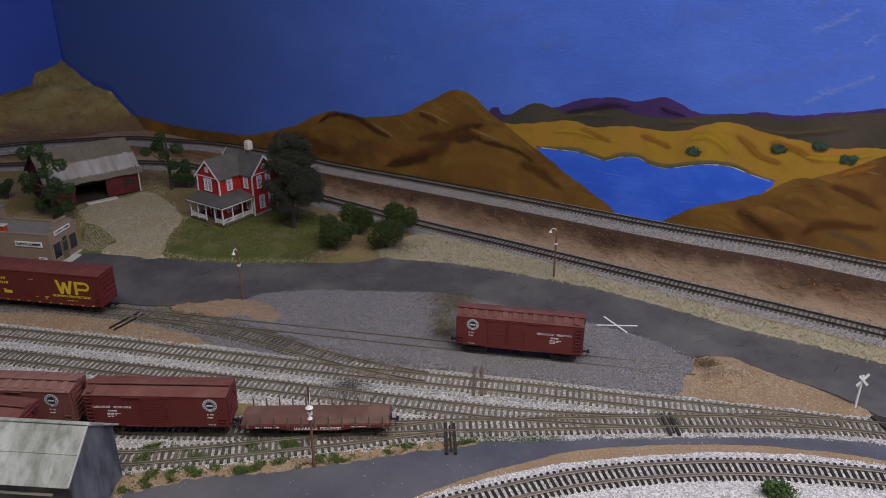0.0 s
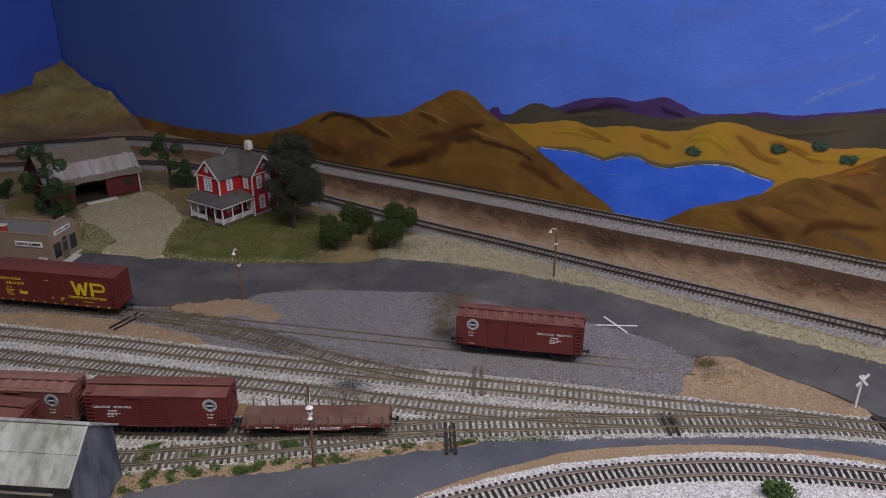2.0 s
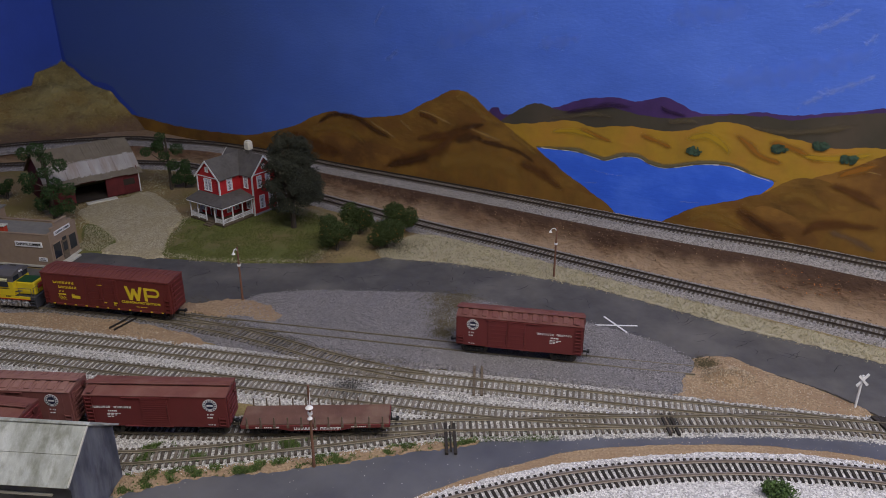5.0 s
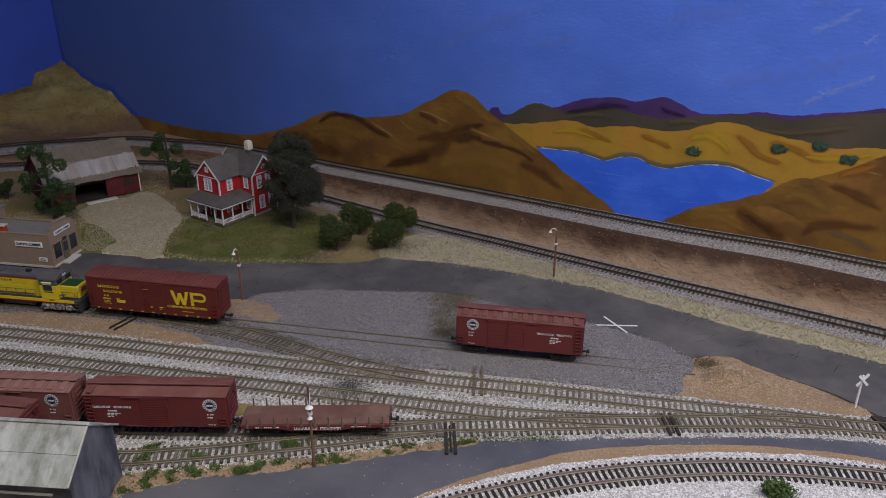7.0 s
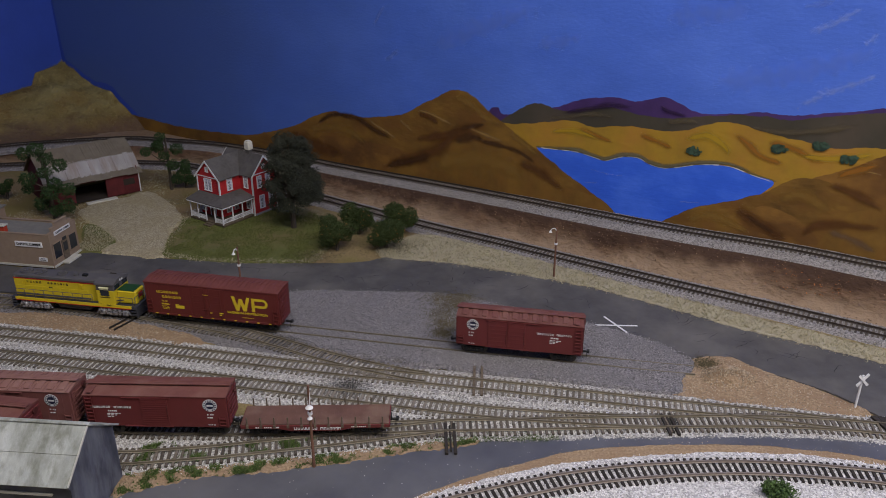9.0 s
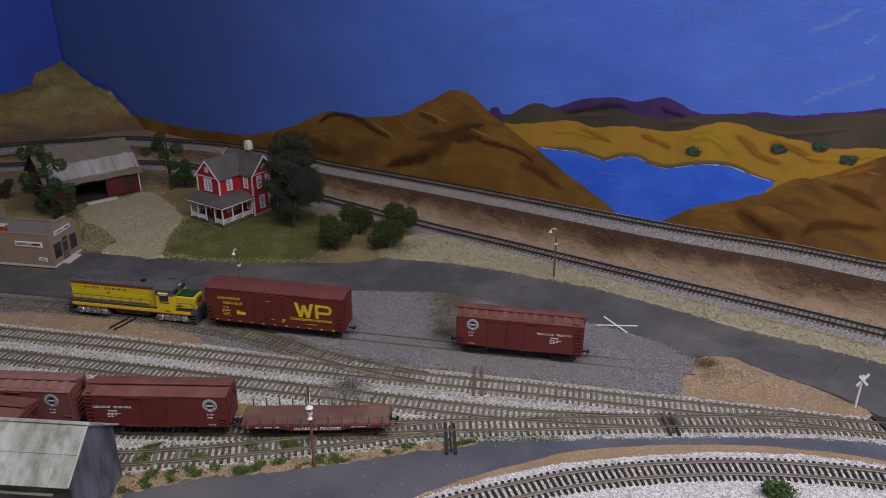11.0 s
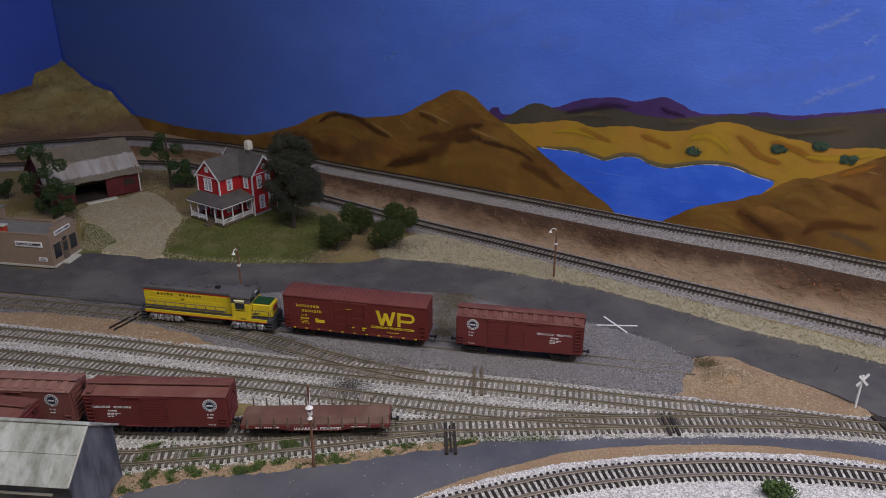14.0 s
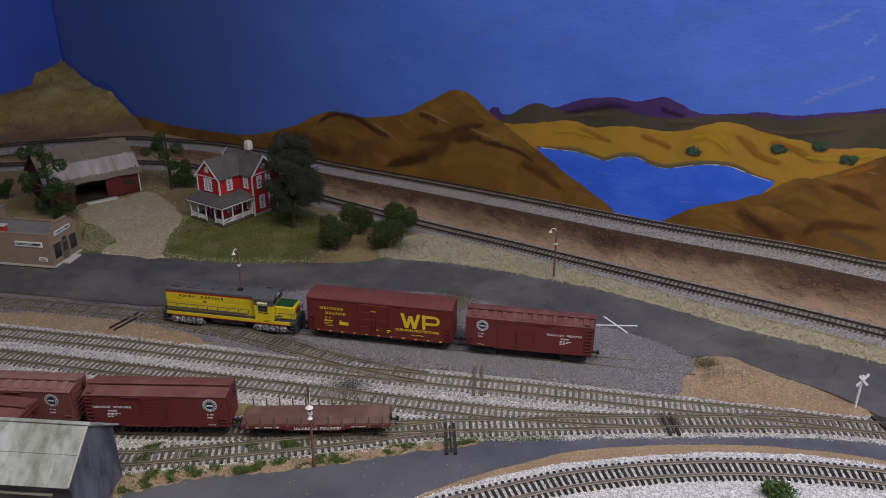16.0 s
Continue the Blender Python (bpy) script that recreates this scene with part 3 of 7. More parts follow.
painted("painted_hill", [(0.6294, 0.0325), (0.719, 0.0617), (0.7889, 0.0804), (0.8669, 0.0808), (0.9289, 0.0773), (1, 0.0644), (1.046, 0.0463)], 0.0, HILLUMBER, 7, "umber painted fold of hill")
painted("painted_hill", [(0.9155, 0.035), (0.9767, 0.0742), (1.034, 0.107), (1.078, 0.1345), (1.121, 0.1232), (1.167, 0.1101), (1.215, 0.0671), (1.264, 0.0596), (1.312, 0.0541), (1.347, 0.0288)], 0.0, HILLWARM, 8, "warm brown painted spur of hill")


DARKFOLD, LIGHTFOLD = "dark brown brushed fold of a painted hill", "light ochre brushed ridge of a painted hill"
for k, (pts, w, mat, label) in enumerate((
        ([(0.9966, 0.055), (1.0724, 0.078), (1.1371, 0.083), (1.1918, 0.06)], 0.03, B_OCHRE, LIGHTFOLD),
        ([(0.8907, 0.0332), (0.9365, 0.0527), (0.9804, 0.0689), (1.0179, 0.0891), (1.0495, 0.1158), (1.0844, 0.1356), (1.1246, 0.1475)], 0.017, B_RUSSET, DARKFOLD),
        ([(0.9, 0.036), (0.9365, 0.0507), (0.9804, 0.0659), (1.01, 0.08)], 0.010, B_UMBER, DARKFOLD),
        ([(1.058, 0.128), (1.0844, 0.1376), (1.115, 0.146)], 0.006, B_UMBER, DARKFOLD),
        ([(1.05, 0.108), (1.085, 0.12), (1.11, 0.117)], 0.012, B_UMBER, DARKFOLD),
        ([(0.7907, 0.1227), (0.8483, 0.1206), (0.8831, 0.105), (0.9324, 0.091)], 0.008, B_UMBER, DARKFOLD),
        ([(0.6752, 0.0744), (0.742, 0.0545), (0.8183, 0.0453)], 0.02, B_RUSSET, DARKFOLD),
        ([(0.9664, 0.0992), (1.0041, 0.1074), (1.0405, 0.1185), (1.0626, 0.1373)], 0.012, B_RUSSET, DARKFOLD),
        ([(1.0936, 0.1162), (1.1363, 0.1126), (1.1738, 0.1065), (1.2072, 0.0887)], 0.007, B_UMBER, DARKFOLD),
        ([(1.165, 0.0866), (1.2, 0.082), (1.235, 0.066), (1.26, 0.05)], 0.012, B_RUSSET, DARKFOLD),
        ([(0.9763, 0.1459), (0.9995, 0.1429), (1.0224, 0.132)], 0.008, B_RUSSET, DARKFOLD),
        ([(0.7511, 0.0983), (0.7908, 0.1209), (0.8278, 0.1224)], 0.006, B_UMBER, DARKFOLD),
        ([(0.9718, 0.1522), (1.0041, 0.1486), (1.0493, 0.1336)], 0.0035, B_TAN, LIGHTFOLD),
        ([(0.9382, 0.1319), (0.9524, 0.1227), (0.9689, 0.1106)], 0.003, B_TAN, LIGHTFOLD),
        ([(1.0757, 0.1352), (1.1062, 0.1277), (1.1487, 0.1176)], 0.0035, B_TAN, LIGHTFOLD),
        ([(0.722, 0.0853), (0.7944, 0.0973), (0.8414, 0.0886), (0.8715, 0.0671)], 0.013, B_OCHRE, LIGHTFOLD),
        ([(0.8713, 0.1225), (0.8959, 0.111), (0.9349, 0.0947)], 0.003, B_TAN, LIGHTFOLD),
        ([(1.0405, 0.1803), (1.0704, 0.1803), (1.1052, 0.1581), (1.139, 0.1443)], 0.010, B_OCHRE, LIGHTFOLD),
        ([(1.1515, 0.1382), (1.1806, 0.1222), (1.2059, 0.1044)], 0.008, B_OCHRE, LIGHTFOLD),
        ([(1.3647, 0.1637), (1.3965, 0.1559), (1.4212, 0.1481)], 0.007, B_ORANGE, "rusty brushed shade on a golden hill"),
        ([(1.4952, 0.185), (1.5175, 0.1712), (1.5375, 0.1566), (1.5728, 0.1496)], 0.008, B_ORANGE, "rusty brushed shade on a golden hill"),
        ([(1.539, 0.1785), (1.5739, 0.1733), (1.6171, 0.1576)], 0.007, B_ORANGE, "rusty brushed shade on a golden hill"),
        ([(1.2682, 0.1606), (1.2973, 0.1531), (1.3307, 0.1441)], 0.006, B_ORANGE, "rusty brushed shade on a golden hill"),
        ([(1.4295, 0.164), (1.4611, 0.1749), (1.4875, 0.1625), (1.4985, 0.1428)], 0.009, B_GOLD, "bright gold brushed slope"),
        ([(1.2201, 0.1471), (1.2638, 0.1544), (1.3072, 0.1466)], 0.008, B_GOLD, "bright gold brushed slope"),
        ([(1.5789, 0.1649), (1.6156, 0.1654), (1.6493, 0.1727), (1.6802, 0.1832)], 0.007, B_GOLD, "bright gold brushed slope"),
        ([(1.5088, 0.0741), (1.5427, 0.0637), (1.5769, 0.0475), (1.5977, 0.0385)], 0.014, B_RUSSET, DARKFOLD),
        ([(1.5288, 0.0701), (1.5527, 0.0577), (1.5769, 0.0475)], 0.005, B_UMBER, DARKFOLD),
        ([(1.604, 0.0466), (1.6201, 0.069), (1.6458, 0.0776), (1.675, 0.08), (1.7038, 0.083)], 0.009, B_RUSSET, DARKFOLD),
        ([(1.6216, 0.1301), (1.6577, 0.1248), (1.6984, 0.1058)], 0.010, B_RUSSET, DARKFOLD),
        ([(1.6341, 0.0662), (1.6678, 0.0605), (1.7061, 0.0454)], 0.009, B_MAUVE, "greyish mauve brushed slope"),
        ([(1.5675, 0.0979), (1.5954, 0.1105), (1.624, 0.1007), (1.6411, 0.087)], 0.013, B_OCHRE, LIGHTFOLD),
        ([(1.4437, 0.0398), (1.4768, 0.0576), (1.5107, 0.0529), (1.5463, 0.0409)], 0.009, B_OCHRE, LIGHTFOLD),
        ([(1.6587, 0.1563), (1.6732, 0.1555), (1.6887, 0.1541)], 0.0015, B_TAN, LIGHTFOLD),
        ([(1.632, 0.1409), (1.6508, 0.153), (1.6832, 0.1688)], 0.009, B_ORANGE, LIGHTFOLD),
        ([(1.2879, 0.0756), (1.309, 0.0779)], 0.0012, B_CLOUD, "white glint on the painted lake"),
        ([(1.2878, 0.0998), (1.3193, 0.0954), (1.3519, 0.0962)], 0.0013, B_CLOUD, "white glint on the painted lake"),
        ([(1.4332, 0.0711), (1.4691, 0.0751)], 0.0012, B_CLOUD, "white glint on the painted lake"),
        ([(1.2359, 0.1795), (1.2752, 0.1891), (1.3157, 0.2009), (1.3602, 0.2018)], 0.006, B_VIOLET, "dark violet brushed shade"),
        ([(1.3901, 0.2101), (1.4034, 0.2025), (1.433, 0.1988)], 0.004, B_VIOLET, "dark violet brushed shade"),
        ([(1.2138, 0.1694), (1.2524, 0.175), (1.2944, 0.1847), (1.3315, 0.1805)], 0.006, B_OLIVE, "olive brushed ridge"),
        ([(1.5133, 0.1976), (1.5524, 0.1926), (1.6053, 0.2019), (1.6531, 0.2168)], 0.007, B_OLIVE, "olive brushed ridge"),
        ([(1.4016, 0.184), (1.4259, 0.1914), (1.4511, 0.1914)], 0.006, B_OLIVE, "olive brushed ridge"),
        ([(1.5659, 0.3223), (1.5984, 0.3401), (1.6258, 0.3601)], 0.006, B_CLOUD, "pale scumbled streak on the painted sky"),
        ([(1.6324, 0.3119), (1.6497, 0.3335)], 0.005, B_CLOUD, "pale scumbled streak on the painted sky"),
        ([(1.568, 0.2244), (1.5992, 0.2496), (1.6379, 0.2689), (1.6621, 0.2825)], 0.006, B_CLOUD, "pale scumbled streak on the painted sky"),
        ([(1.5535, 0.3544), (1.5938, 0.3644)], 0.006, B_HAZE, "pale scumbled streak on the painted sky"),
        ([(1.1917, 0.2782), (1.2415, 0.2904), (1.2676, 0.2965)], 0.012, B_HAZE, "pale scumbled streak on the painted sky"),
        ([(0.8904, 0.287), (0.9027, 0.3063), (0.9147, 0.3206)], 0.005, B_HAZE, "pale scumbled streak on the painted sky"),
        ([(0.912, 0.2297), (0.9416, 0.2512)], 0.007, B_HAZE, "pale scumbled streak on the painted sky"),
        ([(1.38, 0.3325), (1.44, 0.34), (1.5, 0.352)], 0.018, B_HAZE, "pale scumbled streak on the painted sky"),
        ([(1.0, 0.26), (1.1, 0.3), (1.2, 0.335)], 0.02, B_HAZE, "pale scumbled streak on the painted sky"),
        ([(1.45, 0.25), (1.55, 0.27), (1.66, 0.31)], 0.02, B_HAZE, "pale scumbled streak on the painted sky"),
        ([(1.5738, 0.264), (1.5753, 0.2624)], 0.0011, B_UMBER, "small dark nick in the blue paint"))):
    brush(pts, w, mat, k, label)


def painted_tree(u, z, w, h, seed):
    rng = random.Random(seed)
    for k, mat in enumerate((TREEPAINT, TREEPAINT2)):
        bm = bmesh.new()
        for i in range(70 if k == 0 else 22):
            a, r = rng.uniform(0, 6.28), rng.uniform(0, 1) ** 0.5
            bmesh.ops.create_circle(bm, cap_ends=True, segments=8, radius=h * rng.uniform(0.05, 0.13),
                                    matrix=Matrix.Translation((u + w * 0.4 * r * math.cos(a) + k * 0.002, -0.0021 - 0.000008 * i - 0.0006 * k, z + h * 0.34 * r * math.sin(a) + k * 0.002)) @ pose(0, 0, 0, 90, 0, 0) @ pose(0, 0, 0, 0, 0, rng.uniform(0, 90)))
        tagged(part("painted_tree", bm, mat, backdrop_wall, "small dark green painted tree"), kind="stuff")


for i, (u, z) in enumerate([(1.446, 0.1495), (1.557, 0.1694), (1.607, 0.1809), (1.643, 0.168)]):
    painted_tree(u, z, 0.024, 0.017, i + 4)

# ---- ground ----
ground = part("ground", boxes((1.3, -0.545, -0.017, 2.58, 1.07, 0.02)), DIRT)
ground.matrix_basis = WALL
tagged(ground, "tan dirt scenery base of the layout", "ground", kind="structure")

layout_base = part("layout_base", boxes((1.3, -0.54, -0.467, 2.54, 1.03, 0.87)), TIMBER)
layout_base.matrix_basis = WALL
tagged(layout_base, "plain timber base under the scenery board", "base", kind="structure")

UPPER = smooth_line([(0.6811, 0.8497, 0.046), (0.5752, 0.9022, 0.0451), (0.4789, 0.9661, 0.0434), (0.3213, 1.053, 0.0407), (0.1074, 1.188, 0.0371), (-0.0243, 1.269, 0.0348), (-0.1724, 1.357, 0.0323), (-0.3158, 1.448, 0.0299), (-0.4466, 1.522, 0.0276), (-0.5763, 1.563, 0.0254), (-0.6721, 1.58, 0.025), (-0.8083, 1.551, 0.025), (-0.9067, 1.514, 0.025), (-1.006, 1.451, 0.025)], 0.006)
LOWER = smooth_line([(0.6252, 0.7448), (0.5346, 0.8055), (0.4438, 0.8624), (0.2995, 0.9502), (0.1002, 1.075), (-0.0408, 1.161), (-0.2096, 1.276), (-0.3575, 1.375), (-0.515, 1.47), (-0.6177, 1.487), (-0.7255, 1.485), (-0.833, 1.472), (-0.8851, 1.463), (-0.9984, 1.427)], 0.006)


def loft(name, rows, mat, label, category, wob=0.003, smooth=True):
    """A strip of terrain through rows of equal length, roughened by noise."""
    n = len(rows[0])
    verts = []
    for k, r in enumerate(rows):
        for q in r:
            w = wob * max(0.0, math.sin(3.1416 * k / (len(rows) - 1))) ** 0.8
            verts.append(q + Vector((0, -0.6, 1)) * w * (noise.noise(q * 22) + 0.6 * abs(noise.noise(Vector((q.x * 75, q.y * 75, q.z * 25)))) + 0.3 * noise.noise(q * 200)))
    faces = [(k * n + i, k * n + i + 1, (k + 1) * n + i + 1, (k + 1) * n + i) for k in range(len(rows) - 1) for i in range(n - 1)]
    ob = give(raw(name, verts, faces, mat, smooth=smooth), "rise", [k / (len(rows) - 1) for k in range(len(rows)) for _ in range(n)])
    return tagged(ob, label, category, kind="structure")


def even(line, n):
    return [line[round(i * (len(line) - 1) / (n - 1))] for i in range(n)]


up, lo = even(UPPER, 260), even(LOWER, 260)
upn, lon = across(up), across(lo)
foot = [q - s * 0.026 + Vector((0, 0, -0.0065)) for q, s in zip(lo, lon)]
brow = [q + s * 0.035 + Vector((0, 0, -0.0088)) for q, s in zip(up, upn)]
steps = []
for k in range(13):
    f = k / 12
    g = f * f * (3 - 2 * f)
    steps.append([Vector((a.x + (b.x - a.x) * f, a.y + (b.y - a.y) * f, a.z + (b.z - a.z) * g)) for a, b in zip(foot, brow)])
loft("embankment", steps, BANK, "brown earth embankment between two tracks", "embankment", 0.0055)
shelf = []
for k in range(8):
    f = k / 7
    row = []
    for q, s in zip(up, upn):
        a = q + s * 0.026 + Vector((0, 0, -0.0072))
        b = q - s * 0.16 + Vector((0, 0, -0.006))
        row.append(a + (b - a) * f)
    shelf.append(row)
loft("shelf", shelf, SAND, "sandy ledge under the upper track", "ledge", 0.001)

ROADTOP = [(-0.6352, 0.9937), (-0.5533, 0.9832), (-0.5367, 1.037), (-0.48, 1.032), (-0.4182, 1.022), (-0.2897, 1.006), (-0.1835, 1.007), (-0.1184, 1.012), (-0.0785, 1.031), (-0.0198, 1.022), (0.0378, 1.006), (0.1544, 0.9588), (0.2394, 0.9145), (0.3606, 0.8278), (0.4437, 0.7799), (0.5027, 0.7432), (0.5613, 0.7015)]
ROADLOW = [(0.49, 0.5864), (0.4466, 0.6374), (0.4375, 0.6508), (0.416, 0.6788), (0.3807, 0.7085), (0.3189, 0.7449), (0.2896, 0.7544), (0.2765, 0.721), (0.0749, 0.7424), (-0.1521, 0.8041), (-0.2925, 0.8679), (-0.3819, 0.8746), (-0.4686, 0.8895), (-0.5911, 0.9111), (-0.7532, 0.9279), (-0.7959, 0.9916)]
patch("road", ROADTOP + ROADLOW, -0.0048, ASPHALT, "dark grey asphalt road with tar cracks", "road", 0.0015, skirt=0.0)
GRAVELED = [(-0.2843, 0.852), (-0.2536, 0.8882), (-0.2275, 0.9049), (-0.1687, 0.9123), (-0.0932, 0.9115), (-0.0328, 0.9106), (0.0345, 0.8949), (0.0845, 0.8685), (0.179, 0.8279), (0.24, 0.7914), (0.2822, 0.7413), (0.2602, 0.7087), (0.2424, 0.6773), (0.1331, 0.703), (0.042, 0.7213), (-0.053, 0.7427), (-0.1194, 0.7617), (-0.1916, 0.7974), (-0.2376, 0.8204)]
patch("gravel_lot", GRAVELED, -0.0018, GRAVEL, "grey gravel lot around a buried siding", "gravel", 0.004)
patch("dirt_patch", [(0.2409, 0.6762), (0.2672, 0.7178), (0.2856, 0.7462), (0.3215, 0.7539), (0.346, 0.7325), (0.379, 0.7054), (0.4132, 0.6737), (0.4327, 0.6479), (0.4101, 0.6429), (0.3572, 0.6531), (0.3027, 0.6625), (0.27, 0.6703)], -0.0032, SAND, "sandy dirt patch beside the road", "dirt", 0.003)
patch("dirt_patch", [(-0.3472, 0.8589), (-0.2942, 0.875), (-0.2536, 0.8882), (-0.2182, 0.8604), (-0.1995, 0.8309), (-0.2406, 0.8333), (-0.2866, 0.8475)], -0.0029, SAND, "sandy dirt patch beside the siding", "dirt", 0.003)
patch("dirt_patch", [(-0.3486, 0.8637), (-0.3096, 0.8782), (-0.2601, 0.8852), (-0.2277, 0.8713), (-0.2033, 0.8472), (-0.2103, 0.8295), (-0.2416, 0.8378), (-0.2786, 0.8448), (-0.3197, 0.8518)], -0.0016, SAND, "sandy dirt spilt over the gravel edge", "dirt", 0.006)
patch("dirt_patch", [(-0.5972, 0.8439), (-0.5156, 0.8509), (-0.462, 0.8425), (-0.4011, 0.8315), (-0.3465, 0.815), (-0.2911, 0.7909), (-0.2882, 0.7701), (-0.3638, 0.7875), (-0.4511, 0.8027), (-0.5441, 0.8241), (-0.5888, 0.8294)], -0.0036, SAND, "sandy strip between two tracks", "dirt", 0.003)
LAWN = [(-0.4206, 1.037), (-0.428, 1.102), (-0.4255, 1.15), (-0.4207, 1.188), (-0.3138, 1.225), (-0.259, 1.243), (-0.2025, 1.192), (-0.1647, 1.118), (-0.1817, 1.05), (-0.1971, 1.015), (-0.2912, 1.012), (-0.3585, 1.017)]
patch("lawn", LAWN, -0.0042, GRASS, "green lawn round the farmhouse", "lawn", 0.004)
patch("driveway", [(-0.51, 1.044), (-0.5071, 1.09), (-0.5798, 1.168), (-0.613, 1.212), (-0.6092, 1.248), (-0.5716, 1.278), (-0.5376, 1.315), (-0.4771, 1.25), (-0.4395, 1.188), (-0.4336, 1.114), (-0.4163, 1.026), (-0.4633, 1.032)], -0.0036, DRIVE, "pale gravel farm driveway", "driveway", 0.004)
patch("yard_grass", [(-0.5546, 1.045), (-0.5549, 1.089), (-0.5804, 1.148), (-0.542, 1.143), (-0.5071, 1.09), (-0.5092, 1.046)], -0.0044, GRASS, "patchy olive grass beside the store", "grass", 0.004)
VERGE = [(-0.074, 1.096), (-0.0215, 1.115), (0.057, 1.073), (0.1604, 1.004), (0.291, 0.9151), (0.4289, 0.8243), (0.5165, 0.7692), (0.5753, 0.724), (0.5579, 0.696), (0.5014, 0.7408), (0.4425, 0.7773), (0.3601, 0.8264), (0.2387, 0.9111), (0.1539, 0.9551), (0.0377, 1.002), (-0.0197, 1.018), (-0.0784, 1.029), (-0.0977, 1.062)]
patch("verge", VERGE, -0.0036, STRAW, "pale straw-coloured verge along the road", "verge", 0.004)
LOWROAD = [(-0.2985, 0.4962), (-0.2793, 0.5258), (-0.2277, 0.5423), (-0.1694, 0.5518), (-0.1145, 0.56), (-0.0433, 0.5782), (-0.0011, 0.5868), (0.0367, 0.5965), (0.0973, 0.6057), (0.2035, 0.6146), (0.3176, 0.6237), (0.3709, 0.6178), (0.4264, 0.599), (0.4859, 0.5794), (0.4664, 0.5479), (0.4123, 0.5723), (0.3418, 0.5889), (0.2526, 0.5949), (0.1378, 0.5863), (0.0611, 0.5615), (-0.0008, 0.5331), (-0.0392, 0.5082), (-0.0824, 0.4694), (-0.2126, 0.4508), (-0.3007, 0.4502)]
patch("road", LOWROAD, -0.0045, WETROAD, "smooth dark asphalt road beside the tracks", "road", 0.0012, skirt=0.0)
patch("dirt_shoulder", [(x, y + 0.004) for x, y in LOWROAD[13:23]] + [(x, y - 0.02) for x, y in LOWROAD[13:23]][::-1], -0.0047, SAND, "sandy strip between road and curved track", "dirt", 0.001, skirt=0.0)
NEARSHOULDER = [(-0.2838, 0.519), (-0.2272, 0.5411), (-0.1691, 0.5506), (-0.1143, 0.5588), (-0.0433, 0.5778), (-0.0011, 0.5864), (0.0367, 0.596), (0.0315, 0.6029), (-0.0011, 0.5957), (-0.0441, 0.5919), (-0.1167, 0.5747), (-0.1728, 0.567), (-0.2324, 0.5578), (-0.2828, 0.5482)]
patch("dirt_shoulder", NEARSHOULDER, -0.0041, SAND, "sandy shoulder between road and stub track", "dirt", 0.004)
NEARBED = [(-0.0661, 0.4882), (-0.0106, 0.5223), (0.0396, 0.5444), (0.092, 0.5602), (0.1457, 0.5717), (0.2486, 0.5823), (0.3379, 0.5798), (0.4081, 0.5643), (0.4664, 0.5479), (0.4275, 0.4496), (0.1768, 0.4207), (-0.0339, 0.4193)]
patch("ballast_field", NEARBED, -0.0042, NEARBALLAST, "pale crushed stone ballast field", "ballast", 0.002, skirt=0.0)


# ---- tracks ----
GAUGE = 0.0172
RAILSHAPE = [(-0.0011, -0.0024), (0.0011, -0.0024), (0.0011, -0.0021), (0.0004, -0.0018), (0.0005, -0.0009), (0.0005, 0), (-0.0005, 0), (-0.0005, -0.0009), (-0.0004, -0.0018), (-0.0011, -0.0021)]
_b = bmesh.new()
box(_b, 0, 0, 0, 0.0026, 0.0305, 0.0024, 0.0002)
TIEMESH = bpy.data.meshes.new("tie")
_b.to_mesh(TIEMESH)
_b.free()
TIEMESH.materials.append(TIE)
GREYTIEMESH = TIEMESH.copy()
GREYTIEMESH.materials.clear()
GREYTIEMESH.materials.append(GREYTIE)
DARKTIEMESH = TIEMESH.copy()
DARKTIEMESH.materials.clear()
DARKTIEMESH.materials.append(DARKTIE)
WIDEBED = [(-0.031, -0.0078), (-0.021, -0.0036), (-0.012, -0.0034), (0, -0.0034), (0.012, -0.0034), (0.022, -0.0036), (0.03, -0.0068), (0.0385, -0.0115)]
BED = [(-0.031, -0.0078), (-0.021, -0.0036), (-0.012, -0.0034), (0, -0.0034), (0.012, -0.0034), (0.021, -0.0036), (0.031, -0.0078)]
TRACKS = {}


def track(key, pts, label, rail, ties, bed=BALLAST, tie_range=(0, 1), spacing=0.0061, lift=0.0, shape=None):
    line = smooth_line(pts, 0.003) if not isinstance(pts[0], Vector) else pts
    root = tagged(new("railway_track"), label, "track", "model railway tracks")
    for side in (-1, 1):
        ln = [q + s * (side * GAUGE / 2) for q, s in zip(line, across(line))]
        sweep(ln, RAILSHAPE, "rail", rail, root)
    length = sum((b - a).length for a, b in zip(line, line[1:]))
    even_line = smooth_line(line[::4] if len(line) > 40 else line, spacing)
    nrm = across(even_line)
    rng = random.Random(len(key) + int(length * 1000))
    n = len(even_line)
    for i in range(int(n * tie_range[0]), int(n * tie_range[1])):
        q, s = even_line[i], nrm[i]
        ob = new("tie", ties)
        ob.parent = root
        ob.matrix_basis = Matrix.Translation(q + Vector((0, 0, -0.0035 + rng.uniform(-0.0001, 0.0001))) + s * rng.uniform(-0.0005, 0.0005)) @ pose(0, 0, 0, 0, 0, math.degrees(math.atan2(-s.x, s.y)) + rng.uniform(-1.2, 1.2))
    if bed:
        cut = line[int(len(line) * tie_range[0]):int(len(line) * tie_range[1])]
        b = sweep([q + Vector((0, 0, lift)) for q in cut], shape or BED, "ballast_bed", bed, root, 0.0008, closed=False)
        tagged(b, kind="stuff")
    TRACKS[key] = (line, tie_range)
    return root


def siding_y(x):
    return 0.07073 * x ** 3 + 0.0263 * x * x - 0.19284 * x + 0.77151


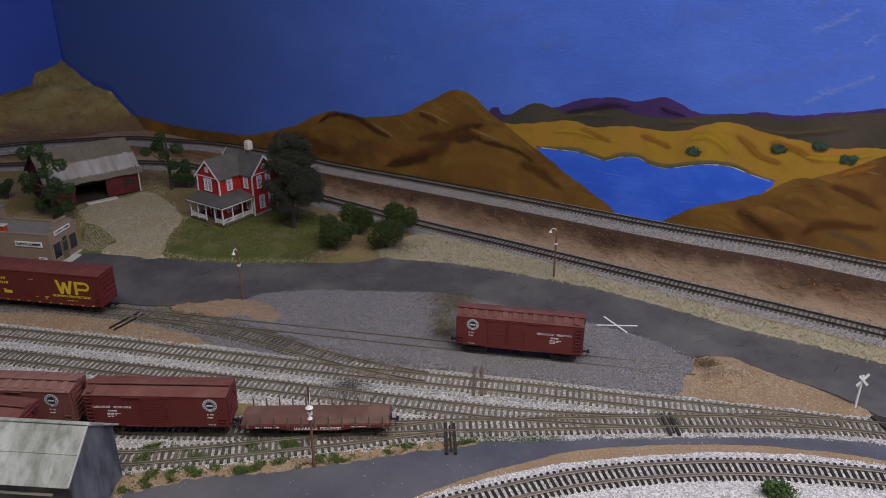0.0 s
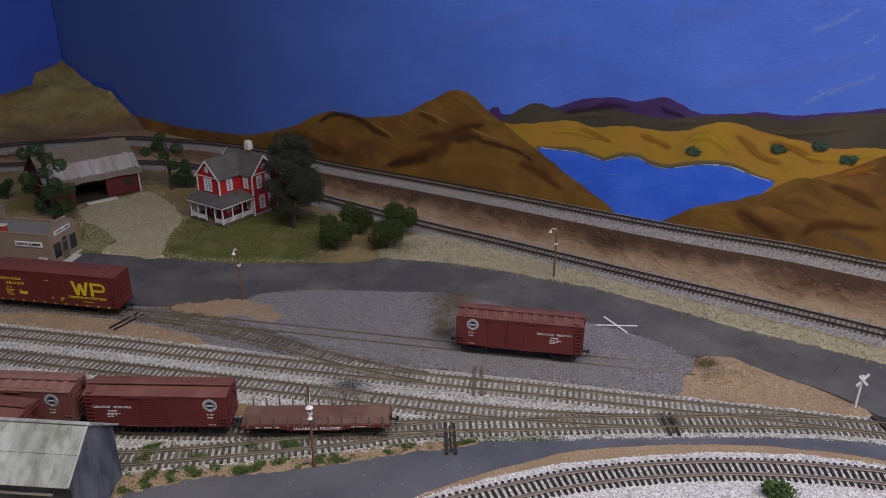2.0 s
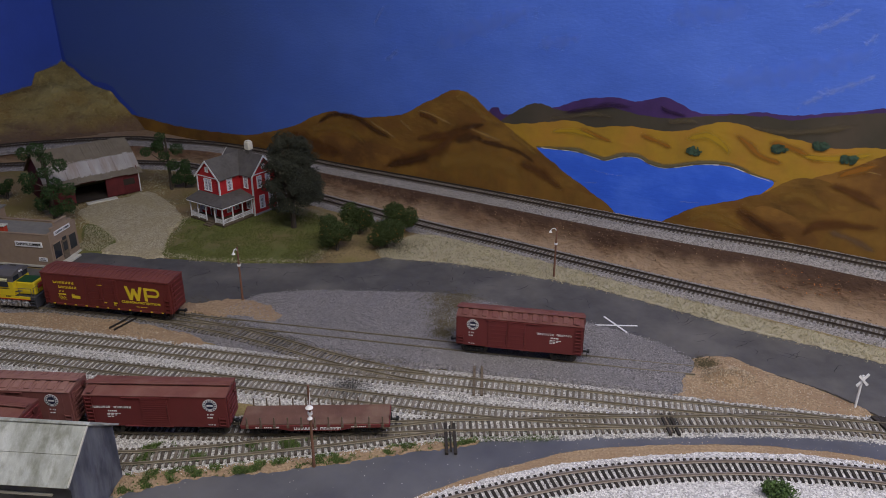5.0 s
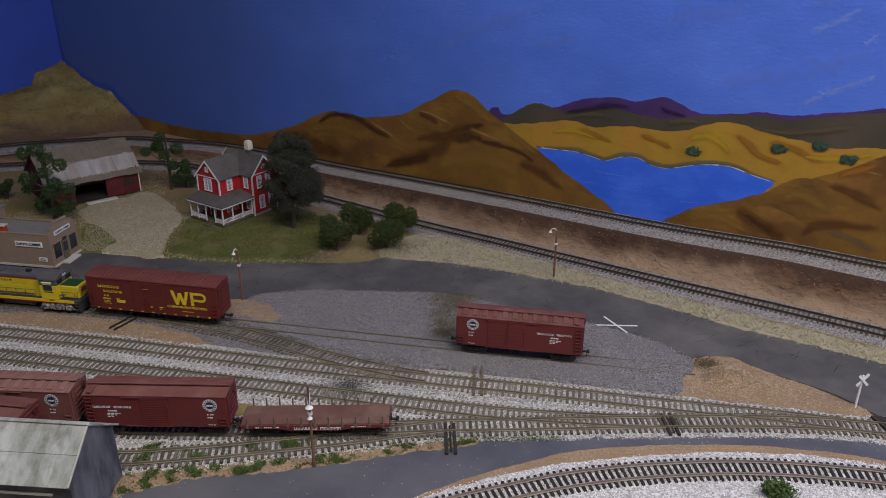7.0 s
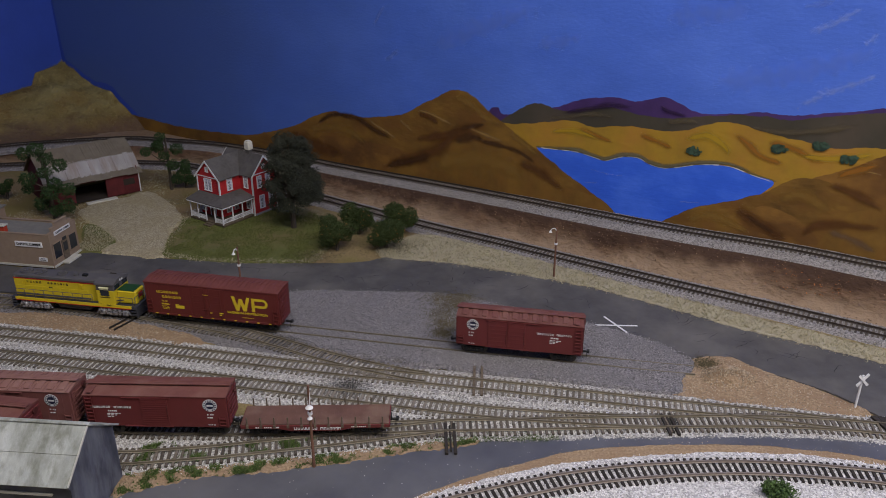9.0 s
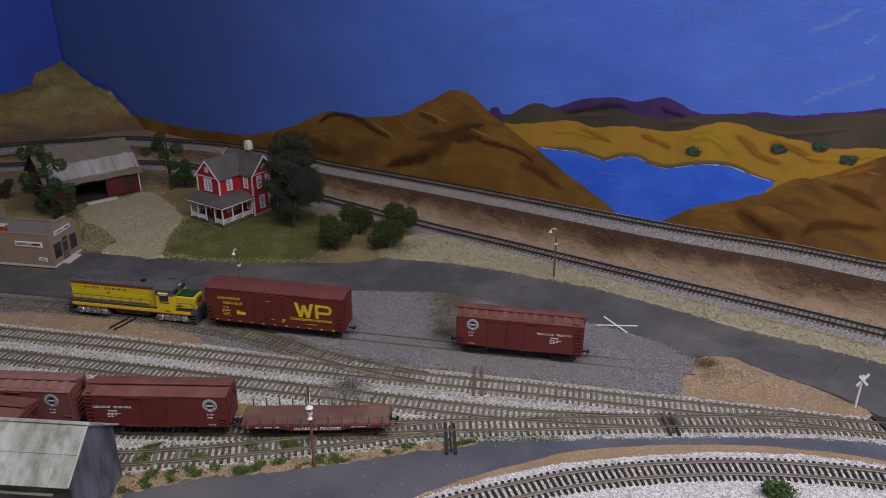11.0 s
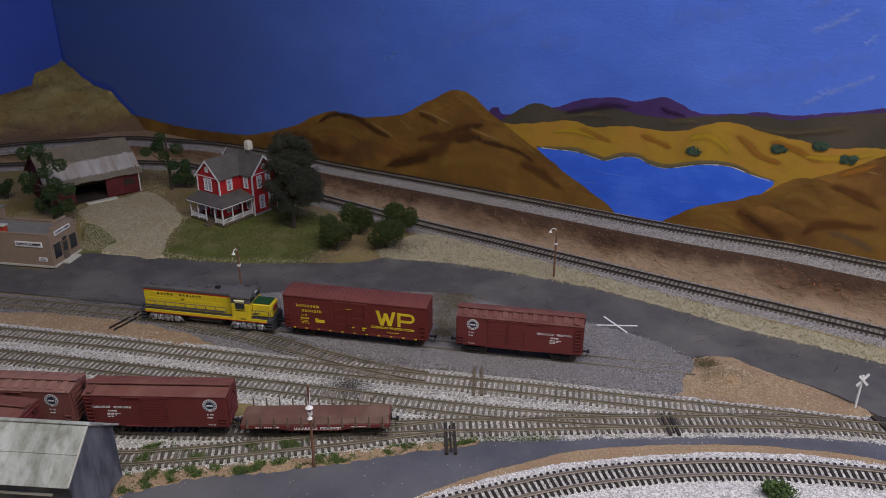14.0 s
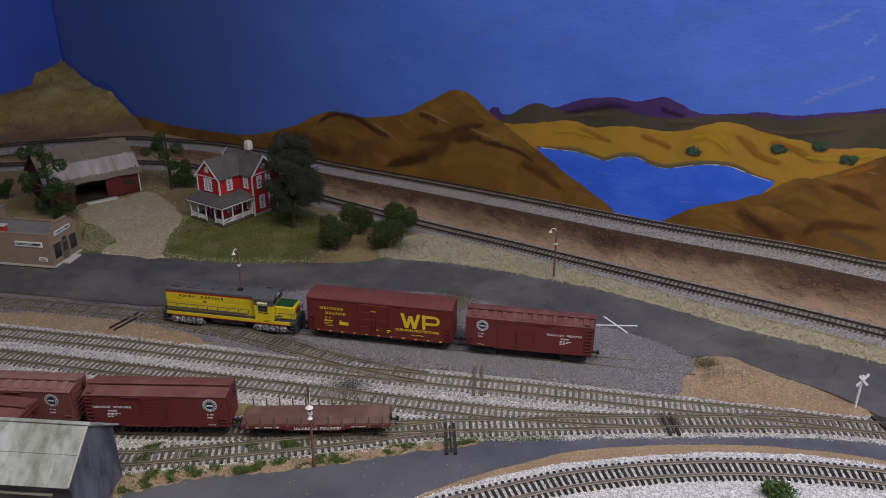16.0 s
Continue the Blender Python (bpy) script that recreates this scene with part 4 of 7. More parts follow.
SIDING = smooth_line([(-0.98 + 0.06 * i, siding_y(-0.98 + 0.06 * i), -0.0011 if i > 19 else 0) for i in range(22)], 0.003)
track("siding", SIDING, "weathered siding running into gravel", RAIL, GREYTIEMESH, GRAVEL, (0, 0.59), lift=-0.0003)
track("spur", [(-0.3767, 0.8424), (-0.3376, 0.8311), (-0.299, 0.8186), (-0.2613, 0.8064), (-0.2235, 0.7905), (-0.1867, 0.7738), (-0.1507, 0.7551), (-0.1164, 0.7396), (-0.0833, 0.7257), (-0.0387, 0.7101), (-0.0139, 0.7036)], "weathered turnout leading off the siding", RAIL, GREYTIEMESH, GRAVEL, (0.12, 1), lift=-0.0007)
track("yard_upper", [(-0.6185, 0.8108), (-0.5287, 0.7966), (-0.4553, 0.784), (-0.3838, 0.7717), (-0.3131, 0.7572), (-0.2446, 0.7431), (-0.1781, 0.7294), (-0.1136, 0.7173), (-0.0508, 0.7066), (0.0105, 0.6961), (0.0704, 0.6859), (0.1288, 0.6749), (0.1857, 0.6641), (0.2413, 0.6536), (0.2959, 0.6444), (0.3489, 0.6344), (0.4002, 0.6237)], "weathered yard track on dusty ballast", RAIL, GREYTIEMESH)
track("yard_middle", [(-0.5875, 0.7605), (-0.5013, 0.7453), (-0.4314, 0.7327), (-0.3629, 0.7194), (-0.2967, 0.7075), (-0.2319, 0.6948), (-0.1689, 0.6825), (-0.1076, 0.6706), (-0.048, 0.6589), (0.0101, 0.6476), (0.0667, 0.6384), (0.1226, 0.6323), (0.1781, 0.6281), (0.2225, 0.6267)], "weathered yard track on pale ballast", RAIL, GREYTIEMESH, lift=-0.0004)
track("yard_lower", [(-0.5021, 0.622), (-0.4337, 0.6189), (-0.3485, 0.6142), (-0.2761, 0.6121), (-0.1989, 0.611), (-0.1221, 0.6117), (-0.0509, 0.615), (-0.0013, 0.6182), (0.0654, 0.6206), (0.1213, 0.623), (0.1775, 0.6253), (0.2338, 0.6268), (0.2902, 0.6282), (0.3458, 0.6268), (0.3997, 0.6227), (0.4344, 0.6167), (0.4885, 0.6038)], "weathered yard track holding standing freight cars", RAIL, TIEMESH, lift=-0.0008)
track("stub", [(-0.4467, 0.5837), (-0.3841, 0.5751), (-0.3397, 0.5698), (-0.2917, 0.567), (-0.2517, 0.5713), (-0.2113, 0.5766), (-0.1759, 0.5827), (-0.1255, 0.5916), (-0.0718, 0.6024), (-0.0342, 0.6107), (0.0043, 0.6183)], "weathered stub track with green weeds", RAIL, TIEMESH, lift=-0.0011)
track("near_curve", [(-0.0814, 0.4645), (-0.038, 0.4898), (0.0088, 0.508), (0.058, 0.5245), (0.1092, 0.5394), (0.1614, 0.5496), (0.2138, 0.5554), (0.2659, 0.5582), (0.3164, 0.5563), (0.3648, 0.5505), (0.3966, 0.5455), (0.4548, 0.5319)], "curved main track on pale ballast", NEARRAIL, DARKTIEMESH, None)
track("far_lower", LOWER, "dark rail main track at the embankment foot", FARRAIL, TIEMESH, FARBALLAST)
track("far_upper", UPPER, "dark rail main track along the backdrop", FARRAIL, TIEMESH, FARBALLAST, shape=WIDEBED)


# ---- rolling stock; local x along the car, y across (near side -y), z from the rail top ----
def wheelset(parent, x):
    bm = bmesh.new()
    rod(bm, (0, -0.011, 0), (0, 0.011, 0), 0.0011, 8)
    for s in (-1, 1):
        rod(bm, (0, s * 0.0075, 0), (0, s * 0.0099, 0), 0.0052, 18)
        rod(bm, (0, s * 0.0069, 0), (0, s * 0.0076, 0), 0.0059, 18)
        for k in range(3):
            a = k * 2.094
            box(bm, 0.003 * math.cos(a), s * 0.01, 0.003 * math.sin(a), 0.0012, 0.0006, 0.0012)
    ob = part("wheelset", bm, STEEL, parent, "steel wheels on an axle")
    ob.matrix_basis = pose(x, 0, 0.0052)
    return ob


def truck(parent, x, mat=BLACK, base=0.0185, cover=False):
    bm = bmesh.new()
    for s in (-1, 1):
        y = s * (0.0152 if cover else 0.0125)
        box(bm, 0, y, 0.0085, base * 1.05, 0.0016, 0.0018, 0.0003)
        box(bm, 0, y, 0.0045, base * 0.5, 0.0014, 0.0016, 0.0003)
        for k in (-1, 1):
            box(bm, k * base / 2, y, 0.0058, 0.0042, 0.0024, 0.0046, 0.0006)
            rod(bm, (k * base * 0.2, y, 0.0045), (k * base * 0.42, y, 0.0085), 0.0008, 6)
        for k in (-1, 0, 1):
            rod(bm, (k * 0.0022, y, 0.0045), (k * 0.0022, y, 0.0085), 0.0009, 8)
        if cover:
            box(bm, 0, y, 0.0102, base * 1.2, 0.0018, 0.0022, 0.0005)
            box(bm, 0, y + 0.0006 * s, 0.0048, base * 0.34, 0.0028, 0.0046, 0.0008)
            for k in (-1, 1):
                box(bm, k * base / 2, y + s * 0.0004, 0.0058, 0.0075, 0.0026, 0.0068, 0.001)
                rod(bm, (k * base / 2, y - s * 0.0004, 0.0052), (k * base / 2, y + s * 0.0026, 0.0052), 0.0022, 12)
                rod(bm, (k * base * 0.25, y, 0.0078), (k * base * 0.25, y + s * 0.0024, 0.0078), 0.0019, 12)
                rod(bm, (k * base * 0.28, y + s * 0.001, 0.0035), (k * base * 0.28, y + s * 0.001, 0.0095), 0.0013, 10)
                rod(bm, (k * base * 0.72, y, 0.004), (k * base * 0.6, y, 0.0098), 0.0011, 8)
    box(bm, 0, 0, 0.0075, 0.004, 0.025, 0.003, 0.0004)
    ob = part("truck", bm, mat, parent, "silver painted wheel truck" if cover else "black wheel truck")
    ob.matrix_basis = pose(x, 0, 0)
    return ob, [wheelset(ob, -base / 2), wheelset(ob, base / 2)]


def coupler(parent, x, s):
    bm = boxes((x + s * 0.0035, 0, 0.0095, 0.007, 0.0022, 0.002), (x + s * 0.0075, 0.0008, 0.0095, 0.0028, 0.0042, 0.0034), bevel=0.0004)
    rod(bm, (x + s * 0.006, -0.001, 0.009), (x + s * 0.006, -0.0015, 0.003), 0.0004, 6)
    part("coupler", bm, BLACK, parent)


def ladder(parent, x, y, z0, z1, w, mat, n=7, face="y"):
    bm = bmesh.new()
    for k in range(n):
        z = z0 + (z1 - z0) * (k + 0.5) / n
        if face == "y":
            box(bm, x, y, z, w, 0.0009, 0.0009)
        else:
            box(bm, x, y, z, 0.0009, w, 0.0009)
    for s in (-1, 1):
        if face == "y":
            box(bm, x + s * w / 2, y, (z0 + z1) / 2, 0.0006, 0.0007, z1 - z0)
        else:
            box(bm, x, y + s * w / 2, (z0 + z1) / 2, 0.0007, 0.0006, z1 - z0)
    part("ladder", bm, mat, parent)


def emblem(parent, x, y, z, r):
    """A round herald drawn as plain rings and bars."""
    for k, (rr, mat) in enumerate(((r, WHITE), (r * 0.6, NAVY))):
        bm = rod(bmesh.new(), (x, y - 0.0001 * k, z), (x, y - 0.0001 * (k + 1) - 0.0001, z), rr, 28)
        part("emblem_ring", bm, mat, parent)
    bm = bmesh.new()
    for k in range(15):
        if k % 8 != 7:
            box(bm, 0, 0, r * 0.8, r * 0.15, 0.0002, r * 0.24, m=Matrix.Translation((x, y - 0.0004, z)) @ pose(0, 0, 0, 0, k * 24 + 12, 0))
    part("emblem_mark", bm, NAVY, parent)
    part("emblem_bar", boxes((x, y - 0.0005, z, r * 0.9, 0.0002, r * 0.24)), WHITE, parent)


def car_root(name, label, category="freight car", group="freight cars"):
    return tagged(new(name), label, category, group)


def gable_section(W, zb, ze, zr):
    return [(-W / 2, zb), (W / 2, zb), (W / 2, ze), (0, ze + zr), (-W / 2, ze)]


ALONGX = pose(0, 0, 0, 0, 0, 90)      # turns a prism's x, y into a car's y, -x


def boxcar40(label, mirrored=False, L=0.140, ze=0.0478, paint=OXIDE, roof=OXROOF, ribs=True):
    """Forty-foot steel boxcar with a roof walk; the herald near one end and the name near the other."""
    W, zb = 0.0325, 0.0122
    root = car_root("boxcar", label)
    k = -1 if mirrored else 1
    y = -W / 2
    bm = boxes((0, 0, (zb + ze) / 2, L, W, ze - zb), bevel=0.0004)
    part("body", bm, paint, root)
    bm = bmesh.new()
    prism(bm, [(-W / 2 - 0.0006, ze), (W / 2 + 0.0006, ze), (W / 2 + 0.0006, ze + 0.0007), (0, ze + 0.0034), (-W / 2 - 0.0006, ze + 0.0007)], L + 0.0006, Matrix.Translation((L / 2 + 0.0003, 0, 0)) @ ALONGX)
    for i in range(13 if ribs else 0):
        x = -L / 2 + 0.003 + i * (L - 0.006) / 12
        for s in (-1, 1):
            box(bm, 0, 0, 0.0003, 0.0011, W / 2, 0.0009, m=Matrix.Translation((x, s * W / 4, ze + 0.0021)) @ pose(0, 0, 0, -s * 9.4, 0, 0))
        if ribs and i < 12:
            xm = x + (L - 0.006) / 24
            for s in (-1, 1):
                box(bm, 0, 0, 0.0006, 0.0058, W * 0.36, 0.0014, 0.0005, m=Matrix.Translation((xm, s * W / 4, ze + 0.0021)) @ pose(0, 0, 0, -s * 9.4, 0, 0))
    part("roof", bm, roof, root, "faded oxide red ribbed roof")
    bm = boxes(*[(0, j * 0.0024, ze + 0.0052, L + 0.003, 0.0022, 0.0008) for j in (-1, 0, 1)])
    for i in range(8):
        box(bm, -L / 2 + 0.008 + i * 0.0177, 0, ze + 0.0042, 0.001, 0.0055, 0.0016)
    part("roof_walk", bm, roof, root)
    bm = boxes((k * (L / 2 - 0.0065), -W / 4, ze + 0.0032, 0.0045, W / 2, 0.0005))
    part("roof_grab_platform", bm, roof, root)
    # sliding doors with their tracks: a wide pair on the ribbed car, a single finely ribbed one on the smooth car
    for dx, dw in (((-0.0234, 0.0215), (-0.0026, 0.0195)) if ribs else ((k * 0.001, 0.0255),)):
        door = part("door", boxes((dx, y - 0.0003, (zb + ze) / 2 - 0.0006, dw, 0.0009, ze - zb - 0.0036), bevel=0.0002), paint, root)
        n = 7 if ribs else 13
        pieces("door_rib", paint, door, *[(dx, y - 0.0008, zb + 0.0032 + i * 0.0295 / (n - 1), dw - 0.002, 0.0004, 0.0012 if ribs else 0.0009) for i in range(n)])
        part("door_latch", boxes((dx + dw / 2 - 0.001, y - 0.0011, zb + 0.016, 0.0006, 0.0006, 0.016)), OXDARK, door)
    for z in (ze - 0.0012, zb + 0.0008):
        part("door_track", boxes((-0.006 if ribs else k * 0.008, y - 0.0007, z, 0.062 if ribs else 0.046, 0.001, 0.0008)), paint, root)
    if ribs:
        pieces("side_rivet_strip", paint, root, *[(x, y - 0.00005, (zb + ze) / 2, 0.0004, 0.0002, ze - zb - 0.002) for x in (-0.06, -0.052, -0.044, 0.014, 0.022, 0.03, 0.038, 0.046, 0.054, 0.062)])
    ladder(root, k * (L / 2 - 0.005), y - 0.0008, zb + 0.001, ze - 0.001, 0.0062, paint, 8)
    ladder(root, L / 2 + 0.0008, -0.011, zb + 0.001, ze - 0.001, 0.0062, paint, 8, "x")
    ladder(root, -k * (L / 2 - 0.005), y - 0.0008, zb + 0.001, zb + 0.012, 0.0062, paint, 3)
    pieces("end_rib", paint, root, *[(s * (L / 2 + 0.0005), 0, zb + 0.004 + i * 0.0052, 0.001, W - 0.004, 0.0024) for s in (-1, 1) for i in range(6)], bevel=0.0004)
    part("brake_wheel", rod(bmesh.new(), (L / 2 + 0.001, 0.007, ze - 0.005), (L / 2 + 0.0022, 0.007, ze - 0.005), 0.0032, 14), OXDARK, root)
    part("underframe", boxes((0, 0, zb - 0.0018, L - 0.012, 0.009, 0.0036), (0.012, -0.006, zb - 0.0035, 0.014, 0.007, 0.005), (0, 0, zb - 0.0005, L - 0.002, W - 0.002, 0.001), bevel=0.0003), BLACK, root)
    emblem(root, -k * 0.0515, y - 0.0001, ze - 0.0088, 0.0067)
    bm = bmesh.new()
    xs = k * 0.0405 - 0.0205
    bars(bm, xs, y - 0.0002, ze - 0.0122, [0.0021] + [0.0015] * 7 + [-0.002] + [0.0021] + [0.0015] * 6, 0.0022, 0.0008)
    bars(bm, k * 0.0405 - 0.005, y - 0.0002, ze - 0.0165, [0.0012] * 5, 0.0014, 0.0006)
    for i in range(3):
        bars(bm, k * 0.0405 - 0.006, y - 0.0002, ze - 0.0195 - i * 0.0017, [0.003, 0.0022, 0.003][i:] + [0.002], 0.0008, 0.0008, 0.0002)
    bars(bm, -k * 0.052 - 0.004, y - 0.0002, ze - 0.019, [0.0012, -0.0006, 0.0012, 0.0012], 0.0014, 0.0006, 0.0002)
    bars(bm, -k * 0.052 - 0.004, y - 0.0002, ze - 0.0225, [0.0018, 0.0026], 0.0011, 0.0006, 0.0002)
    bars(bm, -k * 0.052 - 0.004, y - 0.0002, zb + 0.003, [0.0018, 0.0016, 0.0018], 0.0007, 0.0008, 0.0002)
    tagged(part("side_marking", bm, WHITE, root, "white bars of lettering"), kind="stuff")
    wheels = truck(root, -0.05)[1] + truck(root, 0.05)[1]
    coupler(root, L / 2, 1)
    coupler(root, -L / 2, -1)
    return root, wheels


def stroke(bm, a, b, w, y, d=0.0003):
    """A flat bar from a to b (x, z) on a side wall."""
    d2 = Vector((b[0] - a[0], 0, b[1] - a[1]))
    ang = math.degrees(math.atan2(d2.z, d2.x))
    box(bm, 0, 0, 0, d2.length, d, w, m=Matrix.Translation(((a[0] + b[0]) / 2, y, (a[1] + b[1]) / 2)) @ pose(0, 0, 0, 0, -ang, 0))


def boxcar50(label):
    """Fifty-foot smooth-sided boxcar with yellow markings."""
    L, W, zb, ze = 0.1710, 0.0330, 0.0118, 0.0535
    root = car_root("boxcar", label)
    y = -W / 2
    part("body", boxes((0, 0, (zb + ze) / 2, L, W, ze - zb), bevel=0.0005), WPRED, root)
    bm = bmesh.new()
    prism(bm, [(-W / 2 - 0.0005, ze), (W / 2 + 0.0005, ze), (W / 2 + 0.0005, ze + 0.0006), (0, ze + 0.0026), (-W / 2 - 0.0005, ze + 0.0006)], L + 0.001, Matrix.Translation((L / 2 + 0.0005, 0, 0)) @ ALONGX)
    for i in range(29):
        x = -L / 2 + 0.003 + i * (L - 0.006) / 28
        for s in (-1, 1):
            box(bm, 0, 0, 0.0002, 0.0016 if i % 2 else 0.0009, W / 2 - 0.001, 0.0008, m=Matrix.Translation((x, s * W / 4, ze + 0.0017)) @ pose(0, 0, 0, -s * 7, 0, 0))
    part("roof", bm, WPROOF, root, "faded red ribbed steel roof")
    part("eave_rail", boxes((0, y - 0.0003, ze - 0.0006, L, 0.0008, 0.0014), bevel=0.0002), WPRED, root)
    part("side_sill", boxes((0, y - 0.0002, zb + 0.0004, L - 0.03, 0.0008, 0.0026), bevel=0.0002), WPRED, root)
    for x in (-0.0135, 0.0068):
        d = part("door", boxes((x, y - 0.0004, (zb + ze) / 2, 0.0198, 0.0008, ze - zb - 0.004), bevel=0.0002), WPRED, root)
        pieces("door_panel", WPRED, d, *[(x, y - 0.0008, zb + 0.0075 + i * 0.0095, 0.0165, 0.0003, 0.007) for i in range(4)], bevel=0.0002)
        part("door_bar", rods(((x + 0.006, y - 0.0016, zb + 0.003), (x + 0.006, y - 0.0016, ze - 0.003), 0.0004), ((x + 0.0025, y - 0.0016, zb + 0.012), (x + 0.0095, y - 0.0016, zb + 0.012), 0.0004)), WPRED, d)
    pieces("side_seam", WPRED, root, *[(-0.081 + i * 0.0135, y - 0.0001, (zb + ze) / 2, 0.0004, 0.0003, ze - zb - 0.003) for i in range(13) if abs(i - 6) > 1])
    ladder(root, L / 2 - 0.005, y - 0.0008, zb - 0.001, zb + 0.02, 0.006, WPRED, 4)
    ladder(root, -L / 2 + 0.005, y - 0.0008, zb - 0.001, zb + 0.02, 0.006, WPRED, 4)
    ladder(root, L / 2 + 0.0008, -0.011, zb, ze - 0.002, 0.006, WPRED, 9, "x")
    pieces("end_rib", WPRED, root, *[(s * (L / 2 + 0.0005), 0, zb + 0.005 + i * 0.0066, 0.001, W - 0.004, 0.003) for s in (-1, 1) for i in range(6)], bevel=0.0005)
    part("underframe", boxes((0, 0, zb - 0.002, L - 0.014, 0.009, 0.004), (0.0, -0.005, zb - 0.003, 0.018, 0.008, 0.005), (0, 0, zb - 0.0005, L - 0.002, W - 0.002, 0.001), bevel=0.0003), BLACK, root)
    # yellow monogram of plain strokes: a zigzag and a stem with a loop
    bm = bmesh.new()
    x0, x1, zt, zl = 0.0262, 0.0496, ze - 0.0105, ze - 0.0255
    w, foot_w = 0.0031, 0.0039
    tops, feet = (x0, (x0 + x1) / 2 - foot_w / 2, x1 - foot_w), (x0 + 0.0052, x1 - 0.0052 - foot_w)
    for n, (a, b) in enumerate(((0, 0), (1, 0), (1, 1), (2, 1))):
        zt1 = zt + 0.0018 if a != 1 else zt - 0.0008
        prism(bm, [(tops[a], zt1), (feet[b], zl - 0.0016), (feet[b] + foot_w, zl - 0.0016), (tops[a] + foot_w, zt1)], 0.0003, Matrix.Translation((0, y - 0.0004 - 0.00004 * n, 0)))
    part("monogram_zigzag", bm, MARK, root, "large yellow zigzag monogram")
    bm = bmesh.new()
    xp = 0.0534
    stroke(bm, (xp, zt + 0.0014), (xp, zl - 0.0014), 0.0037, y - 0.00035)
    stroke(bm, (xp, zt - 0.0004), (xp + 0.0125, zt - 0.0004), w, y - 0.0003)
    stroke(bm, (xp, zt - 0.0092), (xp + 0.0125, zt - 0.0092), w, y - 0.00035)
    ring = 10
    cx, cz, ro, ri = xp + 0.0125, zt - 0.0048, 0.00595, 0.00285
    for i in range(ring):
        a0, a1 = -1.5708 + 3.1416 * i / ring, -1.5708 + 3.1416 * (i + 1) / ring
        f = [bm.verts.new((cx + r * math.cos(a), y - 0.0005, cz + r * math.sin(a))) for r, a in ((ri, a0), (ro, a0), (ro, a1), (ri, a1))]
        bm.faces.new(f)
    part("monogram_loop", bm, MARK, root, "large yellow looped monogram")
    lettering("caption", "CUSHION PROTECTION", 0.0042, MARK, root, pose(0.0455, y - 0.0005, ze - 0.0302) @ SIDE, 0.051)
    bm = bmesh.new()
    bars(bm, -0.0695, y - 0.0002, ze - 0.0115, [0.0038, 0.0022, 0.0022, 0.0024, 0.0024, 0.0026, 0.0028], 0.0031, 0.0015)
    bars(bm, -0.063, y - 0.0002, ze - 0.0178, [0.0026, 0.0026, 0.0026, 0.001, 0.0024, 0.001, 0.0026], 0.0031, 0.0015)
    bars(bm, -0.0635, y - 0.0002, ze - 0.0238, [0.0018, -0.001, 0.0018], 0.0019, 0.0007)
    bars(bm, -0.065, y - 0.0002, ze - 0.0278, [0.0015] * 5, 0.0018, 0.0006)
    for i in range(3):
        bars(bm, -0.0655 + i * 0.001, y - 0.0002, ze - 0.0308 - i * 0.0018, [0.0022, 0.003, 0.0018], 0.0006, 0.0009)
    bars(bm, -0.047, y - 0.0002, ze - 0.027, [0.0018, 0.0012], 0.0008, 0.0006)
    box(bm, -0.0415, y - 0.0002, ze - 0.0302, 0.011, 0.0004, 0.0038)
    for i in range(11):
        box(bm, -0.073 + i * 0.0146, y - 0.0007, zb + 0.0007, 0.0026, 0.0004, 0.0013)
    box(bm, -0.001, y - 0.0018, zb + 0.0085, 0.003, 0.0004, 0.001)
    box(bm, 0.0125, y - 0.0018, zb + 0.0092, 0.005, 0.0004, 0.0014)
    box(bm, 0.0115, y - 0.0018, zb + 0.0066, 0.0026, 0.0004, 0.0012)
    bars(bm, -0.009, y - 0.0018, ze - 0.0098, [0.0016, 0.0022, 0.0016], 0.0008, 0.0006)
    bars(bm, 0.0385, y - 0.0002, zb + 0.0058, [0.0018, 0.0022, 0.0032, 0.0022, 0.0018], 0.0007, 0.0008)
    tagged(part("side_marking", bm, MARK, root, "yellow bars of lettering"), kind="stuff")
    wheels = truck(root, -0.066)[1] + truck(root, 0.066)[1]
    coupler(root, L / 2, 1)
    coupler(root, -L / 2, -1)
    return root, wheels


